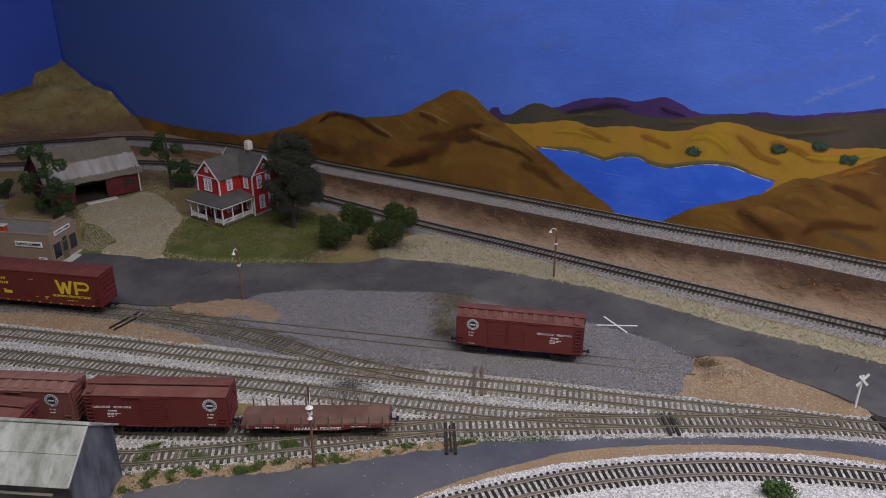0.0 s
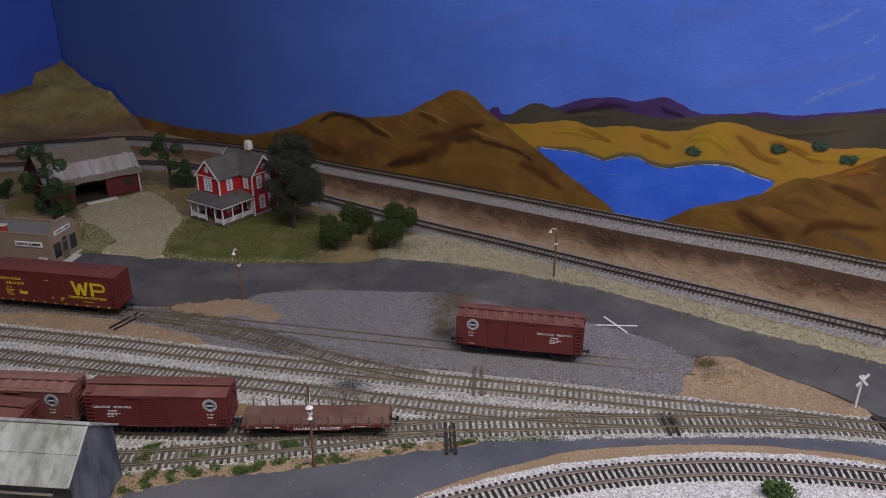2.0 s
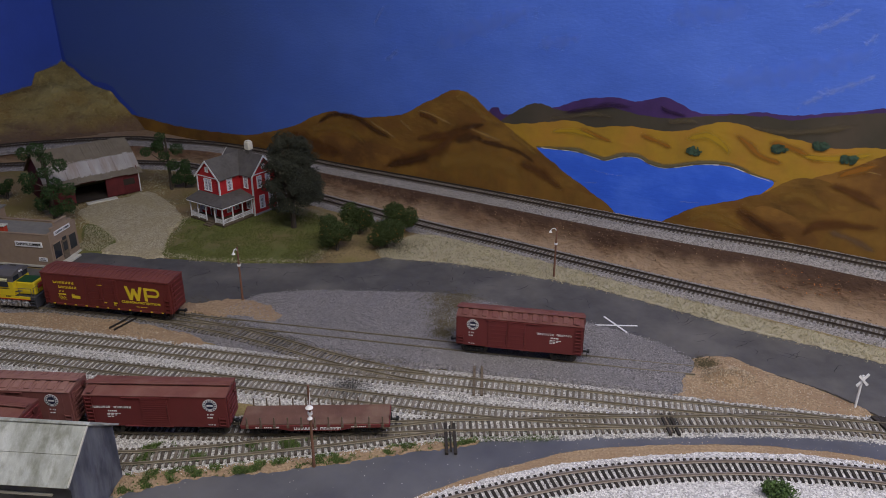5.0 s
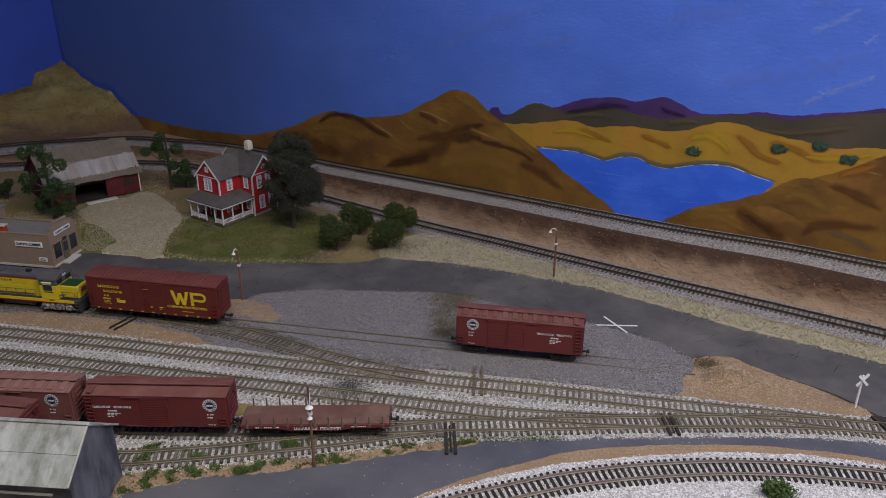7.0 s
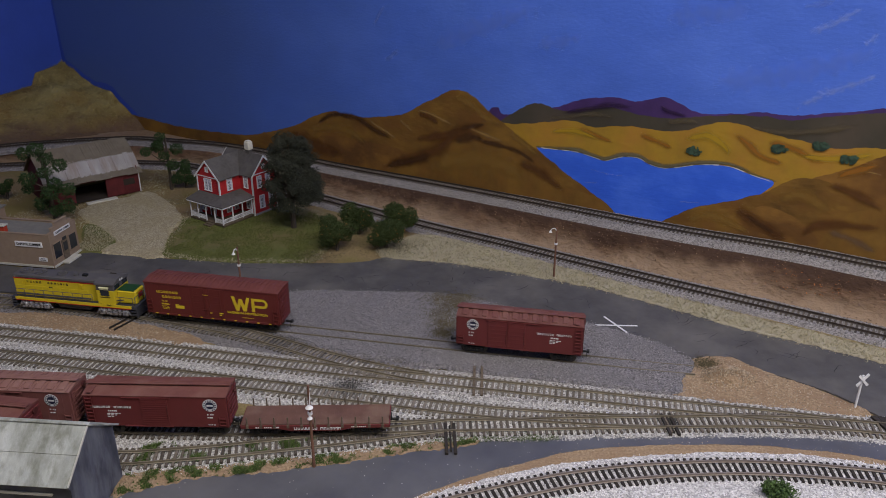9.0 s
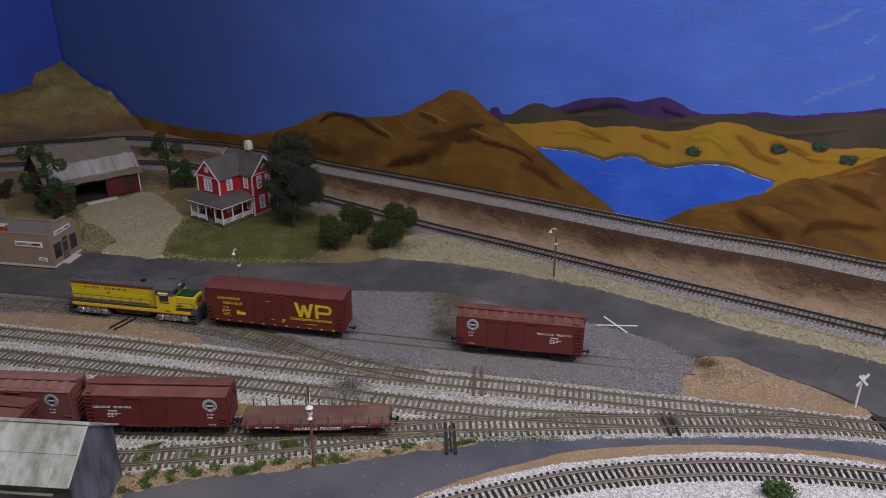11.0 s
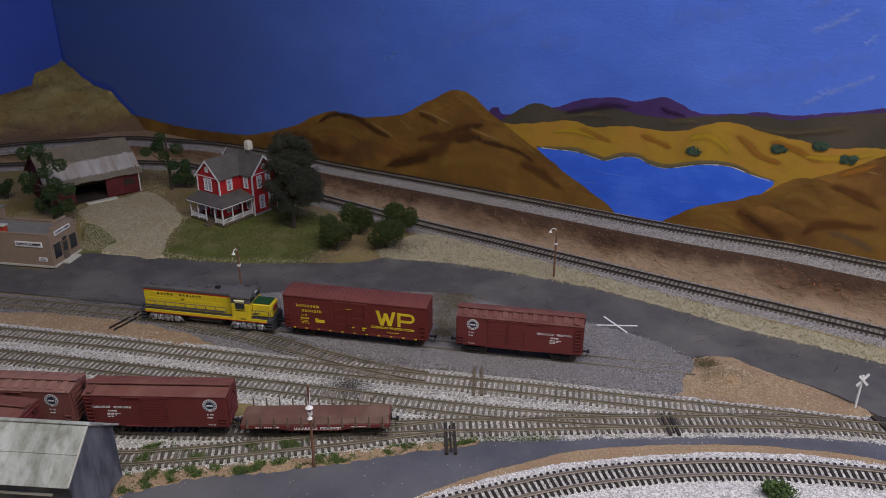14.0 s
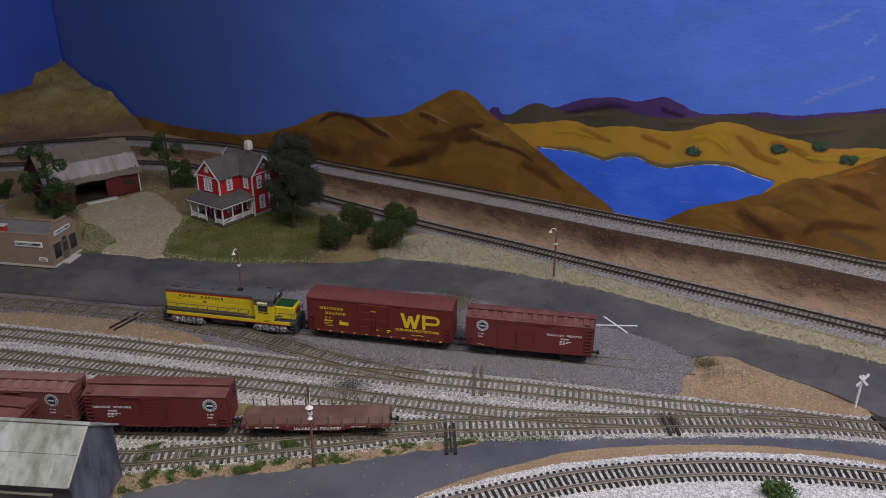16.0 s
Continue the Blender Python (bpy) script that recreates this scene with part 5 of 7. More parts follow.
def locomotive(label):
    """Four-axle hood locomotive; the low nose points to +x."""
    root = tagged(new("diesel_locomotive"), label, "locomotive")
    zf = 0.0165
    part("frame", boxes((0, 0, zf - 0.0015, 0.169, 0.0330, 0.003), bevel=0.0004), DARKGREY, root)
    part("side_stripe", boxes((0, -0.0167, zf - 0.0036, 0.158, 0.0007, 0.0009)), REDLINE, root)
    part("side_sill", boxes((0, -0.0164, zf - 0.0014, 0.158, 0.0009, 0.0035)), YELLOW, root, "yellow frame sill")
    part("hood", boxes((-0.0235, 0, zf + 0.0118, 0.116, 0.0205, 0.0237), bevel=0.0004), YELLOW, root)
    bm = boxes((-0.0235, 0, zf + 0.0262, 0.1165, 0.021, 0.0052), bevel=0.0012)
    part("hood_top", bm, LOCOGREY, root, "grey hood roof")
    part("hood_stripe", boxes((-0.0235, 0, zf + 0.0234, 0.1166, 0.0211, 0.0008)), REDLINE, root)
    pieces("hood_door", YELLOW, root, *[(-0.074 + i * 0.0125, -0.0103, zf + 0.0075, 0.0112, 0.0005, 0.0125) for i in range(8)], bevel=0.0001)
    bm = bmesh.new()
    for x, n in ((-0.07, 9), (0.008, 6)):
        for i in range(n):
            box(bm, x + i * 0.0014, -0.0105, zf + 0.0185, 0.0006, 0.0005, 0.006)
    tagged(part("louvre", bm, YELLOW, root), kind="stuff")
    for x, r in ((-0.068, 0.0078), (-0.049, 0.0078), (-0.019, 0.0062), (0.0, 0.0035)):
        bm = rod(bmesh.new(), (x, 0, zf + 0.0285), (x, 0, zf + 0.0305), r, 24)
        fan = part("roof_fan", bm, LOCOGREY, root)
        bm = rod(bmesh.new(), (x, 0, zf + 0.0304), (x, 0, zf + 0.0308), r * 0.3, 16)
        for a in range(14):
            rod(bm, (x + r * 0.25 * math.cos(a * 0.449), r * 0.25 * math.sin(a * 0.449), zf + 0.0307), (x + r * 0.86 * math.cos(a * 0.449), r * 0.86 * math.sin(a * 0.449), zf + 0.0307), 0.0003, 5)
        part("fan_grille", bm, LOCOGREY, fan)
    part("exhaust_stack", boxes((0.012, 0, zf + 0.0298, 0.006, 0.0045, 0.003), (0.012, 0, zf + 0.0312, 0.0045, 0.003, 0.0006), bevel=0.0003), BLACK, root)
    # cab
    cab = part("cab", boxes((0.0465, 0, zf + 0.0095, 0.0235, 0.0318, 0.0185), bevel=0.0004), YELLOW, root)
    part("cab_upper", boxes((0.0465, 0, zf + 0.0225, 0.0238, 0.0315, 0.0082), bevel=0.0006), LOCOGREY, cab)
    bm = bmesh.new()
    prism(bm, [(-0.0168, zf + 0.0262), (0.0168, zf + 0.0262), (0.0163, zf + 0.0282), (0.006, zf + 0.0318), (-0.006, zf + 0.0318), (-0.0163, zf + 0.0282)], 0.0262, Matrix.Translation((0.0598, 0, 0)) @ ALONGX)
    part("cab_roof", bm, LOCOGREY, cab)
    part("cab_window", boxes((0.046, -0.0161, zf + 0.0172, 0.0115, 0.001, 0.0098), (0.0587, -0.0085, zf + 0.0225, 0.0008, 0.0095, 0.0055), (0.0587, 0.0085, zf + 0.0225, 0.0008, 0.0095, 0.0055)), GLASS, cab)
    part("cab_sunshade", boxes((0.046, -0.0170, zf + 0.0232, 0.0125, 0.0026, 0.0007), (0.046, -0.0169, zf + 0.0214, 0.0112, 0.0006, 0.0022)), LITGLASS, cab, "pale sunshade over the cab window")
    part("headlight", rods(((0.0582, -0.0018, zf + 0.0285), (0.0602, -0.0018, zf + 0.0285), 0.0014), ((0.0582, 0.0018, zf + 0.0285), (0.0602, 0.0018, zf + 0.0285), 0.0014), n=12), WHITE, cab)
    part("horn", rods(((0.043, 0.006, zf + 0.0325), (0.051, 0.006, zf + 0.0325), 0.0008)), STEEL, cab)
    nose = part("nose", boxes((0.0705, 0, zf + 0.0088, 0.025, 0.0205, 0.0172), bevel=0.0014), YELLOW, root)
    part("nose_top", boxes((0.0695, 0, zf + 0.0177, 0.022, 0.0185, 0.0006)), NOSEGREEN, nose, "green anti-glare panel")
    part("nose_emblem", boxes((0.0833, 0, zf + 0.0105, 0.0006, 0.008, 0.006)), REDLINE, nose)
    bm = bmesh.new()
    for i in range(3):
        box(bm, 0.0635 + i * 0.002, -0.0165, zf + 0.007 + i * 0.0007, 0.006, 0.0004, 0.0011)
    part("wing_emblem", bm, LOCOGREY, root)
    # lettering-sized bars along the hood and a number under the cab window
    bm = bmesh.new()
    bars(bm, -0.063, -0.0106, zf + 0.0196, [0.002, 0.002, 0.0007, 0.0021, 0.002, -0.0035, 0.002, 0.0021, 0.002, 0.0007, 0.0019, 0.0007, 0.002], 0.0025, 0.0027, 0.0004)
    bars(bm, -0.033, -0.0106, zf + 0.0138, [0.001, 0.001, 0.001], 0.0016, 0.0006, 0.0004)
    bars(bm, 0.0465, -0.0171, zf - 0.0002, [0.0014, 0.0014, 0.0014], 0.0021, 0.0008)
    bars(bm, 0.0395, -0.0161, zf + 0.0098, [0.013], 0.0008, 0.0008)
    tagged(part("side_marking", bm, BLACK, root, "dark bars of lettering"), kind="stuff")
    # walkway, handrails, steps, pilots
    bm = bmesh.new()
    posts = [-0.078 + i * 0.0132 for i in range(9)]
    for x in posts:
        rod(bm, (x, -0.016, zf), (x, -0.016, zf + 0.0115), 0.0004, 6)
    rod(bm, (posts[0], -0.016, zf + 0.0115), (posts[-1], -0.016, zf + 0.0115), 0.0004, 6)
    rod(bm, (0.0655, -0.016, zf), (0.0655, -0.016, zf + 0.0115), 0.0004, 6)
    rod(bm, (0.0815, -0.016, zf), (0.0815, -0.016, zf + 0.0115), 0.0004, 6)
    rod(bm, (0.0605, -0.016, zf + 0.0115), (0.0815, -0.016, zf + 0.0115), 0.0004, 6)
    for x in (-0.0835, 0.0835):
        for yy in (-0.014, -0.005, 0.005, 0.014):
            rod(bm, (x, yy, zf), (x, yy, zf + 0.0115), 0.0004, 6)
        rod(bm, (x, -0.014, zf + 0.0115), (x, 0.014, zf + 0.0115), 0.0004, 6)
    part("handrail", bm, LOCOGREY, root, "thin grey handrails")
    part("walkway_edge", boxes((-0.026, -0.0162, zf + 0.0058, 0.104, 0.0004, 0.0022)), LOCOGREY, root)
    for s in (-1, 1):
        part("pilot", boxes((s * 0.0845, 0, 0.0088, 0.0012, 0.032, 0.0145), (s * 0.0812, -0.0155, 0.0055, 0.006, 0.004, 0.001), (s * 0.0812, -0.0155, 0.0095, 0.006, 0.004, 0.001), (s * 0.0812, -0.0155, 0.0132, 0.006, 0.004, 0.001), bevel=0.0002), DARKGREY, root)
    bm = boxes((-0.002, 0, 0.0078, 0.046, 0.026, 0.0085), bevel=0.0024)
    part("fuel_tank", bm, LOCOGREY, root, "grey fuel tank")
    part("air_tank", rods(((-0.024, -0.0145, 0.0125), (0.02, -0.0145, 0.0125), 0.0019), n=12), DARKGREY, root)
    wheels = truck(root, -0.0535, GREYTRUCK, 0.031, True)[1] + truck(root, 0.0535, GREYTRUCK, 0.031, True)[1]
    coupler(root, 0.0845, 1)
    coupler(root, -0.0845, -1)
    return root, wheels


def flatcar(label):
    L, W, zd = 0.1395, 0.0315, 0.0145
    root = car_root("flatcar", label)
    n = 34
    deck = part("deck", boxes((0, 0, zd - 0.0006, L - 0.001, W - 0.003, 0.001)), DECK, root, "worn brown plank deck")
    pieces("plank", DECK, deck, *[(-L / 2 + (i + 0.5) * L / n, 0, zd + 0.0005, L / n - 0.00006, W - 0.001, 0.0012) for i in range(n)])
    for s in (-1, 1):
        bm = bmesh.new()
        out = [(-L / 2, zd), (L / 2, zd), (L / 2, zd - 0.003), (L / 2 - 0.035, zd - 0.0035), (L / 2 - 0.047, zd - 0.0062), (-L / 2 + 0.047, zd - 0.0062), (-L / 2 + 0.035, zd - 0.0035), (-L / 2, zd - 0.003)]
        prism(bm, out, 0.0012, Matrix.Translation((0, s * (W / 2) - 0.0006, 0)))
        part("side_sill", bm, OXIDE, root)
    for s in (-1, 1):
        for i in range(11):
            x = -0.0638 + i * 0.01276
            st = boxes((x, s * (W / 2 + 0.0003), zd - 0.001, 0.0026, 0.0018, 0.0034), (x, s * (W / 2 + 0.0003), zd + 0.004, 0.0013, 0.0013, 0.0105), bevel=0.0002)
            part("stake", st, TIMBER, root)
    pieces("end_sill", OXIDE, root, (L / 2, 0, zd - 0.0016, 0.002, W, 0.0036), (-L / 2, 0, zd - 0.0016, 0.002, W, 0.0036), bevel=0.0003)
    bm = bmesh.new()
    bars(bm, -0.02, -W / 2 - 0.0008, zd - 0.0034, [0.003] + [0.0021] * 7 + [-0.0016, 0.003] + [0.0021] * 6, 0.0026, 0.0006)
    bars(bm, -0.056, -W / 2 - 0.0008, zd - 0.0018, [0.0013, 0.0013, -0.0035, 0.0013, 0.0013, 0.0013, 0.0013, -0.003, 0.003], 0.0012, 0.0006)
    bars(bm, 0.034, -W / 2 - 0.0008, zd - 0.0018, [0.0012] * 8, 0.0008, 0.0006)
    tagged(part("side_marking", bm, WHITE, root, "white bars of lettering"), kind="stuff")
    part("underframe", boxes((0, 0, zd - 0.004, L - 0.02, 0.01, 0.005)), BLACK, root)
    part("brake_wheel", rod(bmesh.new(), (L / 2 + 0.0016, -0.006, zd + 0.003), (L / 2 + 0.0026, -0.006, zd + 0.003), 0.0034, 14), BLACK, root)
    truck(root, -0.048)
    truck(root, 0.048)
    coupler(root, L / 2, 1)
    coupler(root, -L / 2, -1)
    return root


wp_car, wp_wheels = boxcar50("red fifty-foot boxcar with large yellow monogram, rolling on the siding")
sp_car, sp_wheels = boxcar40("oxide red boxcar with round white emblem, on the gravel siding")
loco, loco_wheels = locomotive("yellow and grey diesel locomotive pushing the boxcar")


def on_line(line, x, dz=0.0):
    """A pose on a track where it passes x, turned along it."""
    i = min(range(1, len(line) - 1), key=lambda k: abs(line[k].x - x))
    d = line[i + 1] - line[i - 1]
    return pose(x, line[i].y, line[i].z + dz, 0, 0, math.degrees(math.atan2(d.y, d.x)))


YARD = TRACKS["yard_lower"][0]
stand, _ = boxcar40("oxide red boxcar with white emblem standing on the yard track", True, 0.1345, 0.0458, ribs=False)
stand.matrix_basis = on_line(YARD, -0.268)
stand2, _ = boxcar40("dusty brown boxcar coupled behind another in the yard", True, 0.14, 0.0478, DUST, DUSTROOF)
stand2.matrix_basis = on_line(YARD, -0.4165)
flat = flatcar("brown flatcar with a row of wooden stakes, coupled in the yard")
flat.matrix_basis = on_line(YARD, -0.1205)
STUB = TRACKS["stub"][0]
low = copy_thing(stand, on_line(STUB, -0.441))
tagged(low, "oxide red boxcar on the stub track behind the shed")


# ---- corner mountain ----
def profile(a, knots):
    for (a0, h0), (a1, h1) in zip(knots, knots[1:]):
        if a <= a1:
            f = max(0, (a - a0)) / (a1 - a0)
            return h0 + (h1 - h0) * (0.5 * f + 0.5 * f * f * (3 - 2 * f))
    return knots[-1][1]


def mountain():
    on_wall = [(0, 0.145), (0.033, 0.132), (0.072, 0.112), (0.108, 0.1), (0.156, 0.096), (0.189, 0.071), (0.229, 0.043), (0.27, 0.008), (0.4, 0.0)]
    on_side = [(0, 0.145), (0.02, 0.138), (0.07, 0.13), (0.085, 0.104), (0.161, 0.095), (0.237, 0.084), (0.4, 0.04)]
    middle = [(0, 0.145), (0.05, 0.135), (0.11, 0.112), (0.19, 0.08), (0.27, 0.038), (0.33, 0.014), (0.4, 0.01)]
    n = 90
    verts = []
    for i in range(n + 1):
        a = 0.38 * i / n
        for j in range(n + 1):
            b = j / n
            h = (1 - b) * profile(a, on_wall) + b ** 3 * profile(a, on_side) + (b - b ** 3) * profile(a, middle)
            q = Vector((a * (1 - b), -a * b, h))
            inner = min(1, 6 * b, 6 * (1 - b)) * min(1, a * 8) * min(1, h * 20)
            w = 0.010 * noise.noise(q * 14) + 0.006 * noise.noise(q * 34) + 0.0035 * abs(noise.noise(q * 80)) + 0.0012 * noise.noise(q * 210)
            verts.append((q.x + 0.002, q.y - 0.002, h + w * (0.25 + 0.75 * inner)))
    faces = [(i * (n + 1) + j, i * (n + 1) + j + 1, (i + 1) * (n + 1) + j + 1, (i + 1) * (n + 1) + j) for i in range(n) for j in range(n)]
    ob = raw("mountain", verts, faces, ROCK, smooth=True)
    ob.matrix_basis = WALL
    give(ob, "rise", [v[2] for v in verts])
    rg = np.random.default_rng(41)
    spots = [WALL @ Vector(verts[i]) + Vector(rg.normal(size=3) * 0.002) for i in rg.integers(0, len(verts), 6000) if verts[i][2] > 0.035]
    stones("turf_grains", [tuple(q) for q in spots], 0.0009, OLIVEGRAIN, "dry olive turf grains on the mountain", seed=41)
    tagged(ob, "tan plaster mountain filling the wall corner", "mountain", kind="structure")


mountain()


# ---- farmhouse ----
def window(parent, m, w, h, sashes=2, name="window"):
    """A white framed window; m's x-z plane is the wall, -y outwards."""
    bm = bmesh.new()
    t = 0.0011
    for a in ((0, -0.0006, h / 2, w, 0.0016, t), (0, -0.0008, -h / 2, w + 0.0012, 0.0022, t), (-w / 2, -0.0006, 0, t, 0.0016, h), (w / 2, -0.0006, 0, t, 0.0016, h), (0, -0.0005, 0, w, 0.0012, 0.0007)):
        box(bm, *a, m=m)
    for i in range(1, sashes):
        box(bm, -w / 2 + w * i / sashes, -0.0005, 0, 0.0012, 0.0012, h, m=m)
    fr = part(name, bm, TRIM, parent, "white framed window")
    part("pane", box(bmesh.new(), 0, -0.0001, 0, w - t, 0.0006, h - t, m=m), GLASS, fr)
    bm = bmesh.new()
    for i in range(sashes):
        c, half = -w / 2 + w * (i + 0.5) / sashes, w / sashes / 2 - t / 2
        for e in (-1, 1):
            box(bm, c + e * half * 0.68, -0.00025, 0, half * 0.64, 0.0006, h - t, m=m)
        box(bm, c, -0.00023, h * 0.36, half * 2, 0.0006, h * 0.2, m=m)
    part("curtain", bm, CURTAIN, fr, "white curtains drawn aside")
    bm = bmesh.new()
    for i in range(sashes):
        for k in range(2):
            box(bm, -w / 2 + w * (i + 0.5) / sashes, -0.0005, -h / 4 + k * h / 2, 0.0004, 0.0006, h / 2 - t, m=m)
            box(bm, -w / 2 + w * (i + 0.5) / sashes, -0.0005, -h / 4 + k * h / 2, w / sashes - t, 0.0006, 0.0004, m=m)
    part("glazing_bar", bm, TRIM, fr)
    return fr


def gabled(parent, x0, x1, y0, y1, z0, ze, zr, ridge, over=0.003):
    """Red walls with a gable, white trim, and a two-sided roof; ridge runs along 'x' or 'y'."""
    bm = bmesh.new()
    if ridge == "y":
        w = (x1 - x0) / 2
        out = [(-w, z0), (w, z0), (w, ze), (0, zr), (-w, ze)]
        m = Matrix.Translation(((x0 + x1) / 2, y0, 0))
        prism(bm, out, y1 - y0, m)
        length, rm = y1 - y0, m
    else:
        w = (y1 - y0) / 2
        out = [(-w, z0), (w, z0), (w, ze), (0, zr), (-w, ze)]
        m = Matrix.Translation((x1, (y0 + y1) / 2, 0)) @ ALONGX
        prism(bm, out, x1 - x0, m)
        length, rm = x1 - x0, m
    part("wall", bm, HOUSERED, parent)
    # clapboard courses
    k = (zr - ze) / w
    for s in (-1, 1):
        bm = bmesh.new()
        e = w + over
        prof = [(0, zr + 0.0004), (s * e, zr - k * e + 0.0004), (s * e, zr - k * e + 0.0018), (0, zr + 0.0019)]
        prism(bm, prof, length + 2 * over, rm @ Matrix.Translation((0, -over, 0)))
        part("roof", bm, SHINGLE, parent, "dark grey shingle roof slope")
        bm = bmesh.new()
        for yy in (-over - 0.0006, length + over):
            prism(bm, [(0, zr - 0.0016), (s * (e + 0.0006), zr - k * e - 0.0018), (s * (e + 0.0006), zr - k * e + 0.002), (0, zr + 0.0021)], 0.0008, rm @ Matrix.Translation((0, yy, 0)))
        part("barge_board", bm, TRIM, parent)
    return k


def farmhouse():
    root = tagged(new("farmhouse"), "red two-storey farmhouse with white trim and wraparound porch", "house")
    root.matrix_basis = pose(-0.352, 1.139, -0.0042, 0, 0, -33.5)
    x0, x1, y0, y1 = -0.079, -0.0275, 0.022, 0.09
    ze, zr = 0.0705, 0.097
    gabled(root, x0, x1, y0, y1, 0, ze, zr, "y")
    gabled(root, -0.079, 0.0015, 0.066, 0.118, 0, ze, zr + 0.001, "x")
    part("foundation", boxes((-0.0385, 0.092, 0.001, 0.082, 0.0535, 0.0055), bevel=0.0004), STONEBASE, root)
    pieces("corner_board", TRIM, root, (x0, y0, ze / 2, 0.0022, 0.0022, ze), (x1, y0, ze / 2, 0.0022, 0.0022, ze), (0.0015, 0.066, ze / 2, 0.0022, 0.0022, ze), (0.0015, 0.118, ze / 2, 0.0022, 0.0022, ze))
    pieces("trim_board", TRIM, root, ((x0 + x1) / 2, y0 - 0.0004, ze, x1 - x0, 0.001, 0.0014), (0.0019, 0.092, ze, 0.001, 0.052, 0.0014))
    bm = bmesh.new()
    for i in range(22):
        z = 0.004 + i * 0.003
        box(bm, (x0 + x1) / 2, y0 - 0.0001, z, x1 - x0, 0.0004, 0.0005)
        box(bm, x1 + 0.0001, (y0 + 0.066) / 2, z, 0.0004, 0.066 - y0, 0.0005)
        box(bm, 0.0016, 0.092, z, 0.0004, 0.052, 0.0005)
    tagged(part("clapboard", bm, HOUSERED, root), kind="stuff")
    front = pose((x0 + x1) / 2, y0, 0)
    window(root, front @ pose(-0.0005, 0, 0.0575), 0.0165, 0.02, 2)
    window(root, front @ pose(0.0, 0, 0.083), 0.0058, 0.0075, 1)
    right = pose(x1, 0, 0, 0, 0, 90)
    window(root, right @ pose(0.043, 0, 0.0575), 0.0105, 0.02, 1)
    side = pose(0.0015, 0, 0, 0, 0, 90)
    window(root, side @ pose(0.081, 0, 0.0565), 0.0095, 0.02, 1)
    window(root, side @ pose(0.1, 0, 0.0565), 0.0095, 0.02, 1)
    window(root, side @ pose(0.084, 0, 0.0215), 0.0105, 0.0215, 1)
    window(root, side @ pose(0.105, 0, 0.0215), 0.0105, 0.0215, 1)
    window(root, side @ pose(0.0915, 0, 0.082), 0.0058, 0.0075, 1)
    inner = pose(-0.013, 0.066, 0)
    window(root, inner @ pose(0.0, 0, 0.0575), 0.009, 0.02, 1)
    window(root, inner @ pose(0.002, 0, 0.0215), 0.0085, 0.02, 1)
    window(root, front @ pose(-0.016, 0, 0.0215), 0.0105, 0.0205, 1)
    window(root, right @ pose(0.037, 0, 0.0215), 0.0085, 0.0205, 1)
    window(root, right @ pose(0.053, 0, 0.0215), 0.0085, 0.0205, 1)
    d = part("door", boxes(((x0 + x1) / 2 + 0.006, y0 - 0.0006, 0.0175, 0.0105, 0.0014, 0.024), bevel=0.0002), WOODDARK, root, "dark red front door")
    part("door_frame", boxes(((x0 + x1) / 2 + 0.0001, y0 - 0.0009, 0.0175, 0.0012, 0.0018, 0.026), ((x0 + x1) / 2 + 0.0119, y0 - 0.0009, 0.0175, 0.0012, 0.0018, 0.026), ((x0 + x1) / 2 + 0.006, y0 - 0.0009, 0.0302, 0.013, 0.0018, 0.0014)), TRIM, d)
    # porch: L-shaped deck, roof, posts and balustrade
    part("porch_deck", boxes((-0.039, 0.011, 0.0035, 0.0795, 0.0225, 0.003), (-0.0135, 0.044, 0.0035, 0.0285, 0.0445, 0.003), bevel=0.0003), TIMBER, root, "grey-brown plank porch deck")
    part("porch_base", boxes((-0.039, 0.0015, 0.001, 0.077, 0.0015, 0.003), (-0.0015, 0.033, 0.001, 0.0015, 0.064, 0.003)), TIMBER, root)
    zp, zw = 0.0355, 0.0435
    bm = bmesh.new()
    o = 0.0035
    A = [(-0.0785 - o, -o, zp), (o, -o, zp), (o, 0.066, zp), (x1, 0.066, zw), (x1, y0, zw), (x0, y0, zw), (-0.0785 - o, y0, zp)]
    t = [bm.verts.new(q) for q in A]
    b = [bm.verts.new((q[0], q[1], q[2] - 0.0016)) for q in A]
    for f in ((0, 1, 4, 5), (1, 2, 3, 4), (0, 5, 6)):
        bm.faces.new([t[i] for i in f])
        bm.faces.new([b[i] for i in reversed(f)])
    for i, j in ((0, 1), (1, 2), (2, 3), (5, 6), (6, 0)):
        bm.faces.new((t[i], b[i], b[j], t[j]))
    part("porch_roof", bm, SHINGLE, root, "dark grey shingle porch roof")
    pieces("porch_fascia", TRIM, root, (-0.0393, -o + 0.0002, zp - 0.0024, 0.084, 0.0012, 0.0014), (o - 0.0002, 0.0315, zp - 0.0024, 0.0012, 0.069, 0.0014), (-0.0393, 0.0005, zp - 0.0042, 0.077, 0.0012, 0.0022), (-0.0008, 0.033, zp - 0.0042, 0.0012, 0.065, 0.0022))
    posts = [(-0.0775, 0.0005), (-0.0595, 0.0005), (-0.0405, 0.0005), (-0.0195, 0.0005), (-0.001, 0.0005), (-0.001, 0.0215), (-0.001, 0.0425), (-0.001, 0.0635), (-0.0775, 0.021)]
    pieces("porch_post", TRIM, root, *[(x, y, (zp + 0.001) / 2 + 0.001, 0.0017, 0.0017, zp - 0.005) for x, y in posts], bevel=0.0002)
    rails = [(posts[0], posts[1]), (posts[1], posts[2]), (posts[3], posts[4]), (posts[4], posts[5]), (posts[5], posts[6]), (posts[6], posts[7]), (posts[0], posts[8])]
